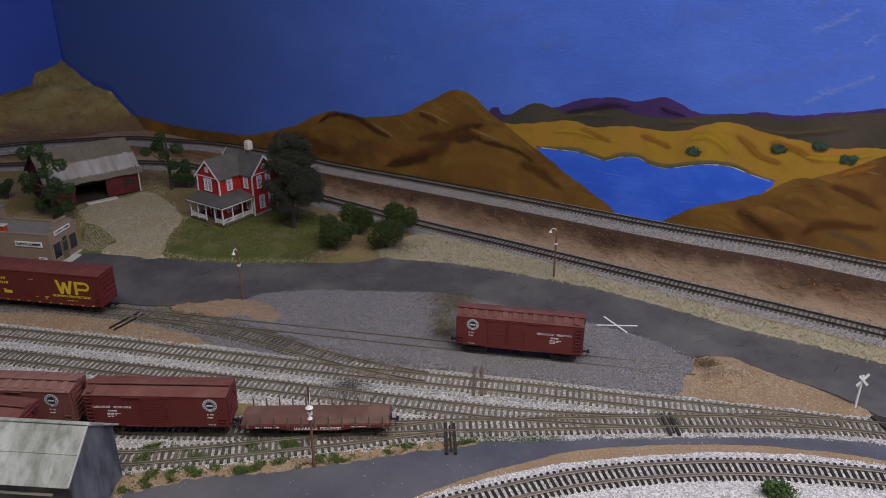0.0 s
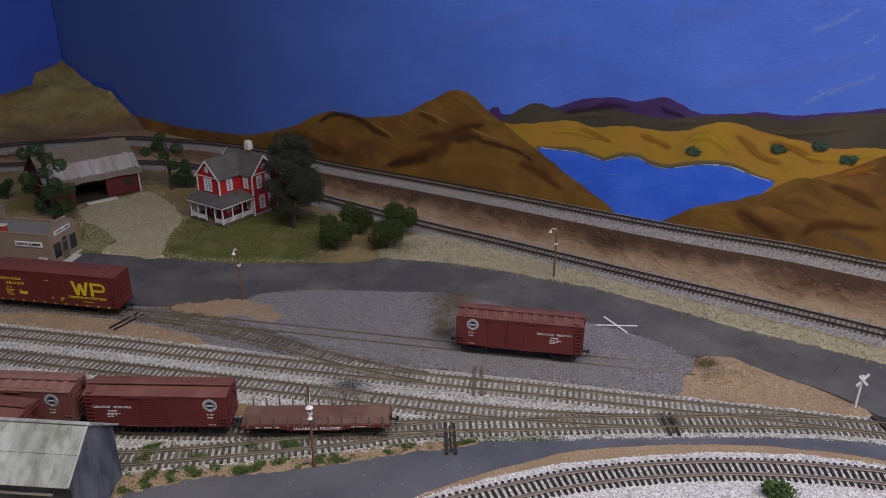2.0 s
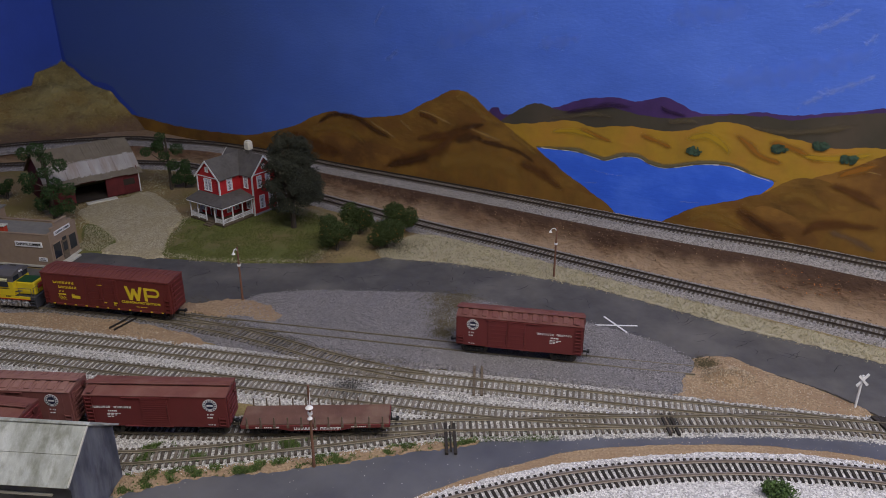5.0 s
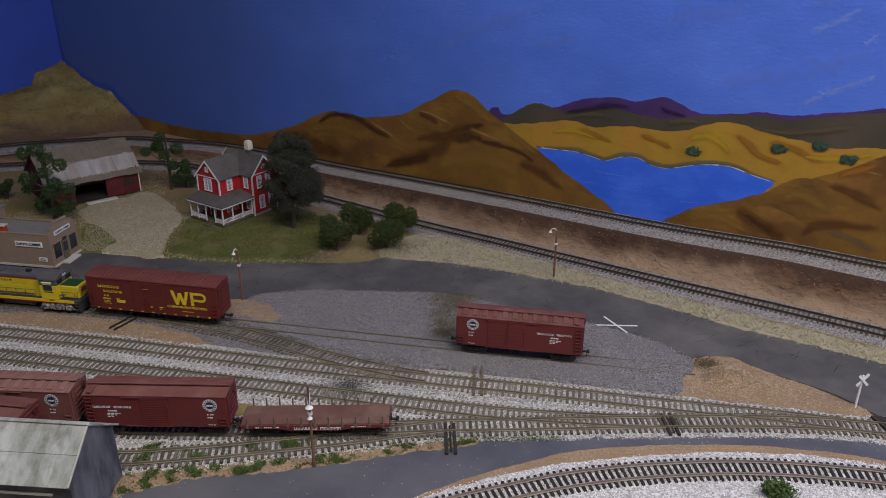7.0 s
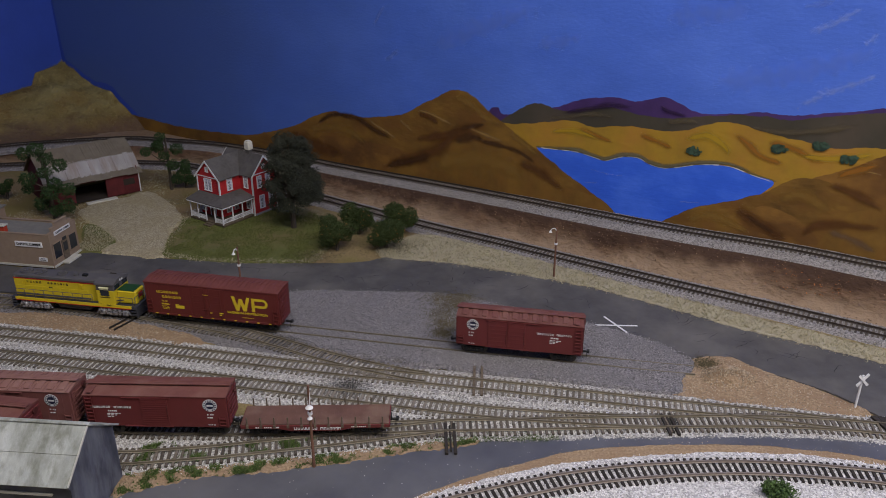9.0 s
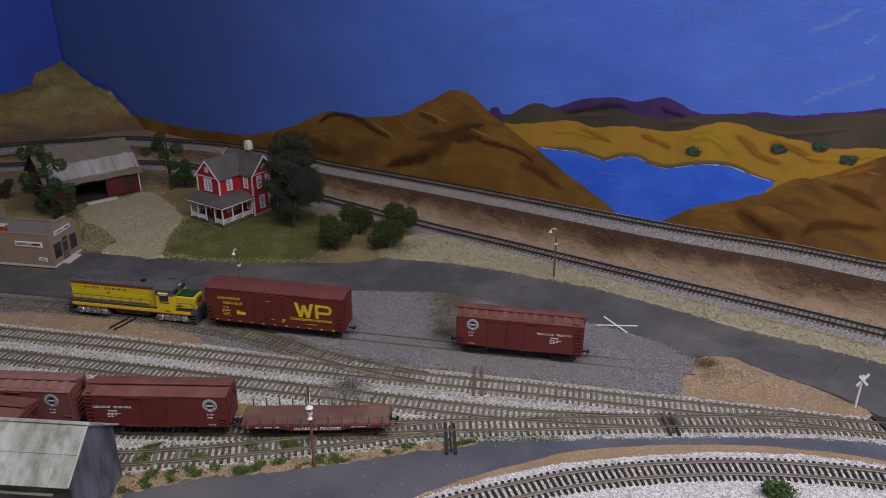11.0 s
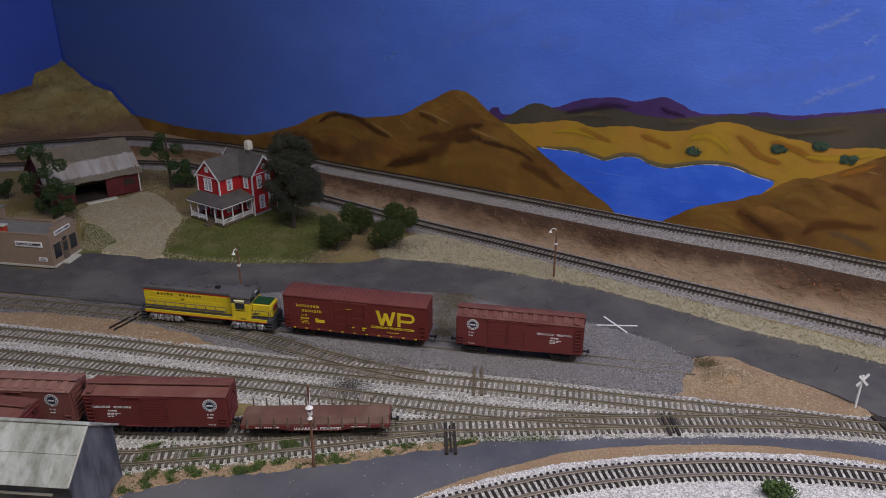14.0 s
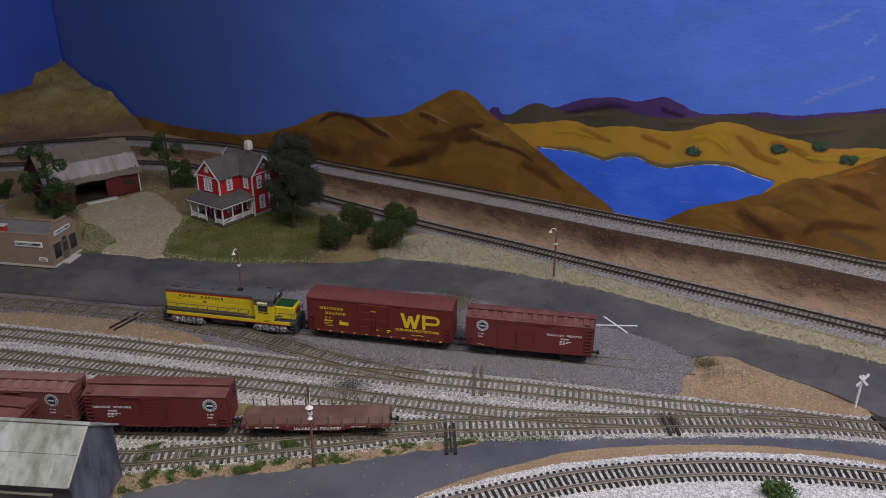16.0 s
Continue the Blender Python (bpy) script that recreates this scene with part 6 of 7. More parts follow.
    for a, b in rails:
        bm = bmesh.new()
        va, vb = Vector((*a, 0)), Vector((*b, 0))
        for z in (0.0068, 0.0128):
            m = (va + vb) / 2
            box(bm, m.x, m.y, z, abs(vb.x - va.x) + 0.0008, abs(vb.y - va.y) + 0.0008, 0.0009)
        n = 9
        for i in range(1, n):
            q = va.lerp(vb, i / n)
            box(bm, q.x, q.y, 0.0098, 0.0008, 0.0008, 0.0055)
        part("balustrade", bm, TRIM, root, "white spindled balustrade")
    pieces("porch_step", TIMBER, root, (-0.03, -0.003, 0.0022, 0.016, 0.005, 0.0018), (-0.03, -0.0075, 0.0009, 0.016, 0.005, 0.0018))
    c = part("chimney", boxes((-0.03, 0.094, zr + 0.001, 0.0085, 0.0085, 0.012), bevel=0.0004), SHINGLE, root, "dark chimney base")
    part("chimney_cap", boxes((-0.03, 0.094, zr + 0.0135, 0.0108, 0.0108, 0.0138), (-0.03, 0.094, zr + 0.0212, 0.0085, 0.0085, 0.002), bevel=0.0012), CREAM, c, "cream painted chimney cap")


farmhouse()


# ---- barn ----
def barn():
    root = tagged(new("barn"), "old red barn with rusty pale tin roof and open door", "barn")
    root.matrix_basis = pose(-0.5523, 1.3209, -0.0045, 0, 0, 41.5)   # x back along the front wall, y behind it
    L, D, h, zr = 0.152, 0.12, 0.04, 0.084
    x0 = -L
    # front wall in two boards fields beside the door opening
    pieces("wall", BARNRED, root, (-0.030, 0.001, h / 2, 0.058, 0.002, h), (-0.132, 0.001, h / 2, 0.04, 0.002, h), (-0.0855, 0.001, h - 0.003, 0.053, 0.002, 0.006), (-L / 2, D, h / 2, L, 0.002, h))
    bm = bmesh.new()
    for i in range(39):
        x = -0.002 - i * 0.0039
        if not -0.112 < x < -0.06:
            box(bm, x, -0.0002, h / 2, 0.0034, 0.0006, h)
    tagged(part("board", bm, BARNRED, root), kind="stuff")
    for x in (-0.0005, x0 + 0.0005):
        bm = bmesh.new()
        prism(bm, [(0, 0), (D, 0), (D, h), (D * 0.78, h + 0.022), (D / 2, zr), (D * 0.22, h + 0.022), (0, h)], 0.002, Matrix.Translation((x + 0.001, 0, 0)) @ ALONGX)
        part("gable_wall", bm, BARNRED, root)
    # near-black sheet: the shade behind the open door put into colour
    part("interior_shade", boxes((-L / 2, 0.045, 0.001, L - 0.006, 0.085, 0.001)), SHADOWBROWN, root)
    part("door", boxes((-0.044, -0.0016, 0.0185, 0.03, 0.0014, 0.035), bevel=0.0003), BARNRED, root, "red sliding barn door pushed open")
    part("door_rail", boxes((-0.075, -0.0022, h - 0.0028, 0.085, 0.0012, 0.0014)), TRIM, root, "white door rail")
    part("corner_board", boxes((-0.0004, -0.001, h / 2, 0.0016, 0.0016, h)), TRIM, root)
    # gambrel roof: steep lower and flatter upper slopes of tin sheets
    def slope(a, b, name, mat, label, sheets):
        d = Vector((0, b[0] - a[0], b[1] - a[1]))
        ang = math.degrees(math.atan2(d.z, d.y))
        for i in range(sheets):
            w = (L + 0.012) / sheets
            x = 0.006 - (i + 0.5) * w
            bm = bmesh.new()
            m = Matrix.Translation((x, a[0], a[1])) @ pose(0, 0, 0, ang, 0, 0)
            j = 0.0012 * random.Random(i * 7 + int(ang)).uniform(-1, 1)
            box(bm, 0, d.length / 2 + j, 0.0004 + 0.0003 * (i % 2), w - 0.0003, d.length, 0.0007, m=m)
            for k in range(3):
                box(bm, -w / 2 + (k + 0.5) * w / 3, d.length / 2 + j, 0.0011 + 0.0003 * (i % 2), w * 0.12, d.length, 0.0006, m=m)
            part(name, bm, mat, root, label if i == 0 else "")
    slope((-0.006, h - 0.004), (D * 0.06, h + 0.004), "eave_sheet", ROOFTAN, "tan brown eave board", 6)
    slope((D * 0.05, h + 0.0035), (D * 0.24, h + 0.0265), "tin_sheet", TIN, "pale rust-streaked tin sheet", 16)
    slope((D * 0.23, h + 0.0255), (D * 0.52, zr + 0.003), "roof_sheet", ROOFTAN, "tan weathered roof board", 12)
    slope((D * 1.05, h), (D * 0.5, zr + 0.003), "roof_sheet", ROOFTAN, "", 12)
    part("ramp", boxes((-0.074, -0.014, 0.0015, 0.052, 0.011, 0.003), bevel=0.0006), CONCRETE, root, "pale ramp slab before the barn door")
    part("patch_board", boxes((-0.025, -0.0012, 0.022, 0.032, 0.0006, 0.011)), SHADOWBROWN, root)


barn()


# ---- lumber store ----
def store():
    root = tagged(new("lumber_store"), "brown stucco lumber store with stepped front parapet", "store")
    root.matrix_basis = pose(-0.5545, 0.985, -0.0045, 0, 0, -9.0)
    L, D, h = 0.135, 0.062, 0.0495
    pieces("wall", STUCCO, root, (-L / 2, 0.0012, h / 2, L, 0.0024, h), (-L / 2, D - 0.0012, h / 2 - 0.002, L, 0.0024, h - 0.004), (-L + 0.0012, D / 2, h / 2, 0.0024, D - 0.0048, h))
    bm = bmesh.new()
    prism(bm, [(0, 0), (D, 0), (D, h + 0.001), (D * 0.86, h + 0.001), (D * 0.86, h + 0.0065), (D * 0.72, h + 0.0065), (D * 0.72, h + 0.0125), (D * 0.28, h + 0.0125), (D * 0.28, h + 0.0065), (D * 0.14, h + 0.0065), (D * 0.14, h + 0.001), (0, h + 0.001)], 0.003, Matrix.Translation((0.0026, 0, 0)) @ ALONGX)
    part("front_wall", bm, STUCCO, root)
    caps = [(0.001, D * 0.07, h + 0.0015, 0.0046, D * 0.14, 0.0012), (0.001, D * 0.21, h + 0.007, 0.0046, D * 0.14, 0.0012), (0.001, D * 0.5, h + 0.013, 0.0046, D * 0.45, 0.0012), (0.001, D * 0.79, h + 0.007, 0.0046, D * 0.14, 0.0012), (0.001, D * 0.93, h + 0.0015, 0.0046, D * 0.14, 0.0012), (-L / 2, 0.0012, h + 0.0006, L, 0.0036, 0.0012), (-L / 2, D - 0.0012, h - 0.0034, L, 0.0036, 0.0012)]
    pieces("coping", STUCCO, root, *caps, bevel=0.0002)
    part("roof", boxes((-L / 2, D / 2, h - 0.007, L - 0.004, D - 0.004, 0.002)), FLATROOF, root, "flat grey tar roof")
    part("foundation", boxes((-L / 2, -0.0005, 0.0015, L + 0.002, 0.001, 0.003), (0.0035, D / 2, 0.0015, 0.0014, D, 0.003)), CONCRETE, root)
    ch = part("chimney", boxes((-0.076, 0.012, h - 0.001, 0.0085, 0.008, 0.0135), bevel=0.0003), BRICKRED, root, "orange-red brick chimney")
    part("chimney_cap", boxes((-0.076, 0.012, h + 0.0062, 0.0105, 0.01, 0.0016), (-0.076, 0.012, h + 0.0073, 0.004, 0.004, 0.001)), CONCRETE, ch)
    sg = part("sign", boxes((-0.0305, -0.0006, h - 0.0148, 0.0415, 0.0012, 0.0075)), TRIM, root, "white sign with black lettering")
    lettering("sign_words", "CAPITOL LUMBER", 0.0048, BLACK, sg, pose(-0.0305, -0.00135, h - 0.0148) @ SIDE, 0.038)
    sg = part("sign", boxes((-0.0125, -0.0006, 0.0125, 0.0125, 0.0012, 0.0055)), TRIM, root, "small white notice")
    part("sign_bar", boxes((-0.0125, -0.0013, 0.0138, 0.006, 0.0002, 0.001), (-0.0125, -0.0013, 0.0118, 0.009, 0.0002, 0.001)), BLACK, sg)
    F = pose(0.0032, 0, 0, 0, 0, 90)
    sg = part("sign", box(bmesh.new(), D * 0.47, -0.0005, h - 0.0015, 0.036, 0.001, 0.0062, m=F), TRIM, root, "white sign with black lettering over the entrance")
    lettering("sign_words", "CAPITOL LUMBER", 0.004, BLACK, sg, F @ pose(D * 0.47, -0.0011, h - 0.0015) @ SIDE, 0.031)
    for cx, w in ((D * 0.2, 0.0175), (D * 0.78, 0.0175)):
        wn_ = part("window", box(box(box(box(bmesh.new(), cx, -0.0004, 0.011, w + 0.0024, 0.001, 0.0016, m=F), cx, -0.0004, 0.0345, w + 0.0024, 0.001, 0.0016, m=F), cx - w / 2, -0.0004, 0.0228, 0.0016, 0.001, 0.025, m=F), cx + w / 2, -0.0004, 0.0228, 0.0016, 0.001, 0.025, m=F), STUCCO, root, "large dark shop window")
        part("pane", box(bmesh.new(), cx, -0.0002, 0.0228, w, 0.0006, 0.023, m=F), GLASS, wn_)
    d = part("door", box(bmesh.new(), D * 0.48, -0.0004, 0.018, 0.0125, 0.001, 0.029, m=F), TIMBER, root, "brown glazed shop door")
    part("door_pane", box(box(bmesh.new(), D * 0.48, -0.001, 0.0225, 0.0085, 0.0004, 0.013, m=F), D * 0.48, -0.001, 0.0345, 0.0085, 0.0004, 0.0045, m=F), GLASS, d)
    part("step", box(bmesh.new(), D * 0.5, -0.006, 0.0015, 0.03, 0.011, 0.003, 0.0005, m=F), CONCRETE, root, "pale entrance step")


store()


def shack():
    root = tagged(new("shack"), "small brown flat-roofed shack behind the store", "shack")
    root.matrix_basis = pose(-0.735, 1.131, -0.0045, 0, 0, -9)
    part("wall", boxes((0, 0, 0.0165, 0.06, 0.04, 0.033), bevel=0.0004), STUCCO, root)
    part("roof", boxes((0, 0, 0.0345, 0.064, 0.044, 0.003), bevel=0.0005), FLATROOF, root)


shack()


# ---- foreground shed ----
def shed():
    root = tagged(new("trackside_shed"), "dark slate shed with pale weathered panel roof", "shed")
    root.matrix_basis = pose(-0.2855, 0.5453, -0.007, 0, 0, -4.6)   # rear corner; x back along the ridge, y towards the tracks
    L, D, h, zr = 0.26, 0.072, 0.058, 0.084
    bm = bmesh.new()
    prism(bm, [(-D, 0), (0, 0), (0, h), (-D / 2, zr), (-D, h)], L, Matrix() @ ALONGX)
    part("wall", bm, SHEDWALL, root)
    k = math.degrees(math.atan2(zr - h, D / 2))
    ln = math.hypot(zr - h, D / 2) + 0.006
    n = 2
    for i in range(n):
        w = (L + 0.003) / n
        for row in range(2):
            bm = bmesh.new()
            m = Matrix.Translation((0.0015 - (i + 0.5) * w, -D / 2, zr + 0.0008)) @ pose(0, 0, 0, k, 0, 0)
            box(bm, 0, -ln / 4 - row * ln / 2 + (0.0006 if row == 0 else 0), -0.0006 * row + 0.0002 * (i % 2), w - 0.0001, ln / 2 + 0.0012, 0.0012, 0.0002, m=m)
            part("roof_panel", bm, SHEDROOF, root)
    bm = bmesh.new()
    box(bm, -L / 2 + 0.0015, ln / 2, 0, L + 0.003, ln, 0.0014, m=Matrix.Translation((0, -D / 2, zr + 0.0008)) @ pose(0, 0, 0, -k, 0, 0))
    part("rear_roof", bm, SHEDROOF, root)
    part("ridge_cap", boxes((-L / 2 + 0.0015, -D / 2, zr + 0.0018, L + 0.003, 0.004, 0.0012), bevel=0.0003), SHEDROOF, root)
    bm = bmesh.new()
    box(bm, 0.0020, -ln / 2, 0.0003, 0.0008, ln, 0.0018, m=Matrix.Translation((0, -D / 2, zr + 0.0008)) @ pose(0, 0, 0, k, 0, 0))
    part("rake_trim", bm, CONCRETE, root, "pale metal edge of the roof")
    part("eave_board", boxes((-L / 2, -D - 0.001, h - 0.006, L, 0.0016, 0.004)), SHEDWALL, root)
    part("wall_batten", boxes((-0.06, -D - 0.0012, h - 0.014, 0.09, 0.0018, 0.0016)), CONCRETE, root)


shed()


# ---- poles and signs ----
def lamp_pole(x, y, z, h, label, turn=0.0, discs=False):
    root = tagged(new("lamp_pole"), label, "pole", "trackside poles")
    root.matrix_basis = pose(x, y, z, 0, 0, turn)
    part("pole", rod(bmesh.new(), (0, 0, -0.002), (0, 0, h), 0.0015, 10, 0.0011), POLE, root)
    part("collar", rods(((0, 0, h * 0.66), (0, 0, h * 0.69), 0.0022), n=10), TRIM, root)
    if discs:
        part("pole_base", rods(((0, 0, -0.001), (0, 0, 0.0008), 0.0032), n=12), TRIM, root)
        bm = bmesh.new()
        for z0, r in ((h * 0.76, 0.0036), (h * 0.63, 0.0024)):
            rod(bm, (0, -0.0014, z0 - 0.001), (0, -0.0014, z0 + 0.0016), r, 16, r * 0.35)
        part("lamp_shade", bm, TRIM, root, "white disc lamp shade")
        part("wire", rods(((0, -0.0022, h * 0.76), (0.0015, -0.002, h * 0.93), 0.0004)), TRIM, root)
        return root
    bm = bmesh.new()
    pts = [(0.0, 0, h * 0.93), (-0.003, 0, h * 0.985), (-0.007, 0, h * 0.99), (-0.0095, 0, h * 0.95)]
    for a, b in zip(pts, pts[1:]):
        rod(bm, a, b, 0.0006, 6)
    part("lamp_arm", bm, TRIM, root)
    part("lamp_shade", rod(bmesh.new(), (-0.0096, 0, h * 0.92), (-0.0096, 0, h * 0.952), 0.0024, 14, 0.0009), TRIM, root, "small white lamp shade")
    return root


(ax, ay), (bx, by) = [(-0.26, 0.8837), (0.155, 0.964)]
lamp_pole(ax, ay, -0.0042, 0.0775, "brown lamp pole at the road's edge", 75)
lamp_pole(bx, by, -0.0042, 0.0745, "brown lamp pole beside the far track", 20)
((ax, ay),) = [(-0.1165, 0.5596)]
lamp_pole(ax, ay, -0.0055, 0.0885, "brown pole with white disc lamps near the flatcar", 0, True)


def crossbuck():
    root = tagged(new("crossing_sign"), "white crossbuck sign beside the road crossing", "sign")
    ((x, y),) = [(0.4238, 0.6551)]
    root.matrix_basis = pose(x, y, -0.0045, 0, 0, 12)
    part("post", boxes((0, 0, 0.0195, 0.0021, 0.0017, 0.041), bevel=0.0003), TRIM, root)
    for s in (-1, 1):
        bm = bmesh.new()
        box(bm, 0, -0.0014 - 0.0005 * s, 0, 0.0172, 0.001, 0.0027, m=Matrix.Translation((0, 0, 0.0345)) @ pose(0, 0, 0, 0, s * 47, 0))
        part("blade", bm, TRIM, root)


crossbuck()

a, b, c, d = [(0.1873, 0.8272), (0.24, 0.8256), (0.2033, 0.8484), (0.2245, 0.8059)]
root = tagged(new("road_marking"), "white painted cross on the asphalt road", "road marking")
for p0, p1 in ((a, b), (c, d)):
    v = Vector((p1[0] - p0[0], p1[1] - p0[1], 0))
    o = part("stripe", boxes((0, 0, 0, v.length, 0.0024, 0.0004)), TRIM, root)
    o.matrix_basis = pose((p0[0] + p1[0]) / 2, (p0[1] + p1[1]) / 2, -0.0044 + (0.0003 if p0 is c else 0), 0, 0, math.degrees(math.atan2(v.y, v.x)))


# ---- turnout timbers and crossing planks ----
def headblock(x, y, ang, length, label):
    root = tagged(new("switch_timber"), label, "switch timber", "turnout head timbers")
    root.matrix_basis = pose(x, y, -0.0028, 0, 0, ang)
    pieces("timber", TIMBER if length > 0.05 else DARKTIE, root, (-0.0042, 0, 0, 0.003 if ang > -20 else 0.0018, length, 0.0026), (0.0042, 0, 0, 0.003 if ang > -20 else 0.0018, length, 0.0026), bevel=0.0003)
    if ang != 2:
        return
    part("throw_bar", boxes((0, 0, 0.0004, 0.0016, length * 0.85, 0.0012)), DARKTIE, root)


for (x, y), ang, ln, lab in zip([(0.0385, 0.6997), (0.008, 0.5996), (0.2252, 0.6239), (-0.3894, 0.8276)], (-3, 2, 2, -28), (0.056, 0.046, 0.034, 0.046), ("old timbers under a turnout beside the gravel lot", "old timbers under a turnout at the road", "dark timbers under a turnout", "dark timbers under the siding turnout")):
    headblock(x, y, ang, ln, lab)
root = tagged(new("grade_crossing"), "dark timber grade crossing over the yard track", "crossing")
for i, (x, y) in enumerate([(0.4376, 0.6132), (0.4432, 0.6122), (0.4488, 0.6112), (0.4544, 0.61), (0.46, 0.609)]):
    o = part("plank", boxes((0, 0, 0, 0.0052, 0.05, 0.0026), bevel=0.0003), DARKTIE, root)
    o.matrix_basis = pose(x, y, -0.0019, 0, 0, 12)


# ---- trees ----
def foliage(name, clumps, n, leaf, mat, parent, seed, label="", squash=0.85):
    """A crown of many small leaves gathered in clumps (x, y, z, r)."""
    rng = np.random.default_rng(seed)
    verts, faces = [], []
    for cx, cy, cz, r in clumps:
        m = int(n * (r / 0.02) ** 2) + 12
        d = rng.normal(size=(m, 3))
        d /= np.linalg.norm(d, axis=1)[:, None]
        lump = 1 + 0.22 * np.sin(d[:, 0] * 5 + cx * 900) * np.cos(d[:, 1] * 4 + cz * 700) + 0.12 * np.sin(d[:, 2] * 9 + cy * 500)
        rad = r * lump * rng.uniform(0.55, 1.05, m) ** 0.5
        p = d * rad[:, None] * np.array([1, 1, squash]) + np.array([cx, cy, cz])
        u = rng.normal(size=(m, 3))
        u /= np.linalg.norm(u, axis=1)[:, None]
        w = np.cross(u, d + 0.6 * rng.normal(size=(m, 3)))
        w /= np.linalg.norm(w, axis=1)[:, None] + 1e-9
        s = leaf * rng.uniform(0.6, 1.4, (m, 1))
        q = np.stack([p - u * s, p + w * s * 0.6, p + u * s, p - w * s * 0.6], 1).reshape(-1, 3)
        k = len(verts)
        verts += q.tolist()
        faces += [(k + 4 * i, k + 4 * i + 1, k + 4 * i + 2, k + 4 * i + 3) for i in range(m)]
    ob = raw(name, verts, faces, mat, parent)
    if label:
        tagged(ob, label)
    return ob


def tree(x, y, z, clumps, trunk, label, mat, n=330, leaf=0.0019, r0=0.0035, seed=1, fruit=0):
    root = tagged(new("tree"), label, "tree", "model trees")
    root.matrix_basis = pose(x, y, z)
    bm = bmesh.new()
    rod(bm, (0, 0, -0.002), (0.0006, 0, trunk * 0.5), r0, 9, r0 * 0.8)
    rod(bm, (0.0006, 0, trunk * 0.48), (0, 0.001, trunk), r0 * 0.8, 9, r0 * 0.55)
    for k, (cx, cy, cz, r) in enumerate(clumps):
        if k % 2 == 0:
            rod(bm, (0, 0, min(trunk * 0.95, max(cz * 0.55, trunk * 0.45))), (cx * 0.8, cy * 0.8, cz - r * 0.3), r0 * 0.42, 6, r0 * 0.2)
    part("trunk", bm, BARK, root)
    foliage("crown", clumps, n, leaf, mat, root, seed)
    if fruit:
        rng = random.Random(seed)
        bm = bmesh.new()
        for _ in range(fruit):
            cx, cy, cz, r = rng.choice(clumps)
            v = Vector((rng.gauss(0, 1), rng.gauss(0, 1) - 0.5, rng.gauss(0, 1))).normalized() * r * 1.05
            bmesh.ops.create_icosphere(bm, subdivisions=1, radius=0.00072, matrix=Matrix.Translation((cx + v.x, cy + v.y, cz + v.z * 0.85)))
        tagged(part("fruit", bm, FRUIT, root, "tiny orange fruit"), kind="stuff")
    return root


rng = random.Random(5)
big = []
for i in range(110):
    zz = 0.042 + 0.104 * rng.uniform(0, 1)
    wid = 0.045 * math.sqrt(max(0.0, 1 - ((zz - 0.055) / 0.098) ** 2)) + 0.003
    a = rng.uniform(0, 6.28)
    rr = wid * rng.uniform(0.45, 1)
    big.append((rr * math.cos(a) + 0.004, rr * math.sin(a) * 0.85, zz, rng.uniform(0.007, 0.014)))
((x, y),) = [(-0.2408, 1.143)]
tree(x, y, -0.0042, big, 0.11, "large dark grey-green tree beside the farmhouse", LEAFDARK, 2300, 0.00095, 0.0045, 11)


def layered_clumps(offsets, scale, squash=1.0):
    """Clumps from (right, up, radius) offsets in thousandths, each with some depth."""
    r = random.Random(len(offsets))
    return [(a / 1000 * scale, r.uniform(-0.012, 0.012), b / 1000 * scale, c / 1000 * scale * 0.9) for a, b, c in offsets]


((x, y),) = [(-0.6461, 1.185)]
tree(x, y, -0.0045, layered_clumps([(-5, 118, 14), (-32, 108, 13), (2, 100, 13), (20, 88, 13), (-28, 68, 15), (2, 80, 13), (35, 52, 14), (6, 46, 16), (-20, 22, 14), (30, 24, 15), (-35, 48, 10), (15, 62, 12), (8, 14, 12)], 1.0), 0.105, "dark green layered tree before the barn", LEAF, 2400, 0.0012, 0.003, 21)
((x, y),) = [(-0.5008, 1.335)]
tree(x, y, -0.0045, layered_clumps([(-6, 100, 10), (-20, 76, 14), (-34, 72, 11), (16, 74, 13), (12, 48, 13), (-4, 64, 11), (26, 44, 10), (-12, 84, 10)], 1.0), 0.095, "dark green layered tree near the farmhouse", LEAF, 2400, 0.0012, 0.003, 22)
((x, y),) = [(-0.4769, 1.345)]
tree(x, y, -0.0045, layered_clumps([(0, 24, 17), (-12, 18, 12), (12, 14, 12), (4, 36, 11)], 1.0), 0.02, "dark green bushy tree behind the farmhouse", LEAF, 2400, 0.0012, 0.0025, 23)
((x, y),) = [(-0.773, 1.278)]
tree(x, y, -0.0045, layered_clumps([(2, 22, 12), (-12, 14, 12), (10, 30, 9)], 1.0), 0.02, "small dark green tree near the store", LEAF, 2400, 0.0012, 0.0025, 24)
for i, ((x, y), s) in enumerate(zip([(-0.1598, 1.059), (-0.0865, 1.062), (-0.1348, 1.123), (-0.0684, 1.124)], (1.05, 1.1, 1.0, 1.0))):
    r = random.Random(i + 60)
    cl = [(r.uniform(-0.017, 0.017) * s, r.uniform(-0.015, 0.015) * s, (0.026 + r.uniform(-0.011, 0.013)) * s, r.uniform(0.008, 0.014) * s) for _ in range(16)]
    tree(x, y, -0.0045, cl, 0.022, "round green orange tree with tiny fruit", LEAFBUSH, 3000, 0.0010, 0.0026, 30 + i, 60)
((x, y),) = [(0.2929, 0.5252)]
root = tagged(new("bush"), "small green bush on the ballast", "bush")
root.matrix_basis = pose(x, y, -0.004)
r = random.Random(9)
foliage("leaves", [(r.uniform(-0.011, 0.011), r.uniform(-0.006, 0.006), 0.004 + r.uniform(0, 0.006), r.uniform(0.005, 0.008)) for _ in range(12)], 1600, 0.0011, SHRUB, root, 77)

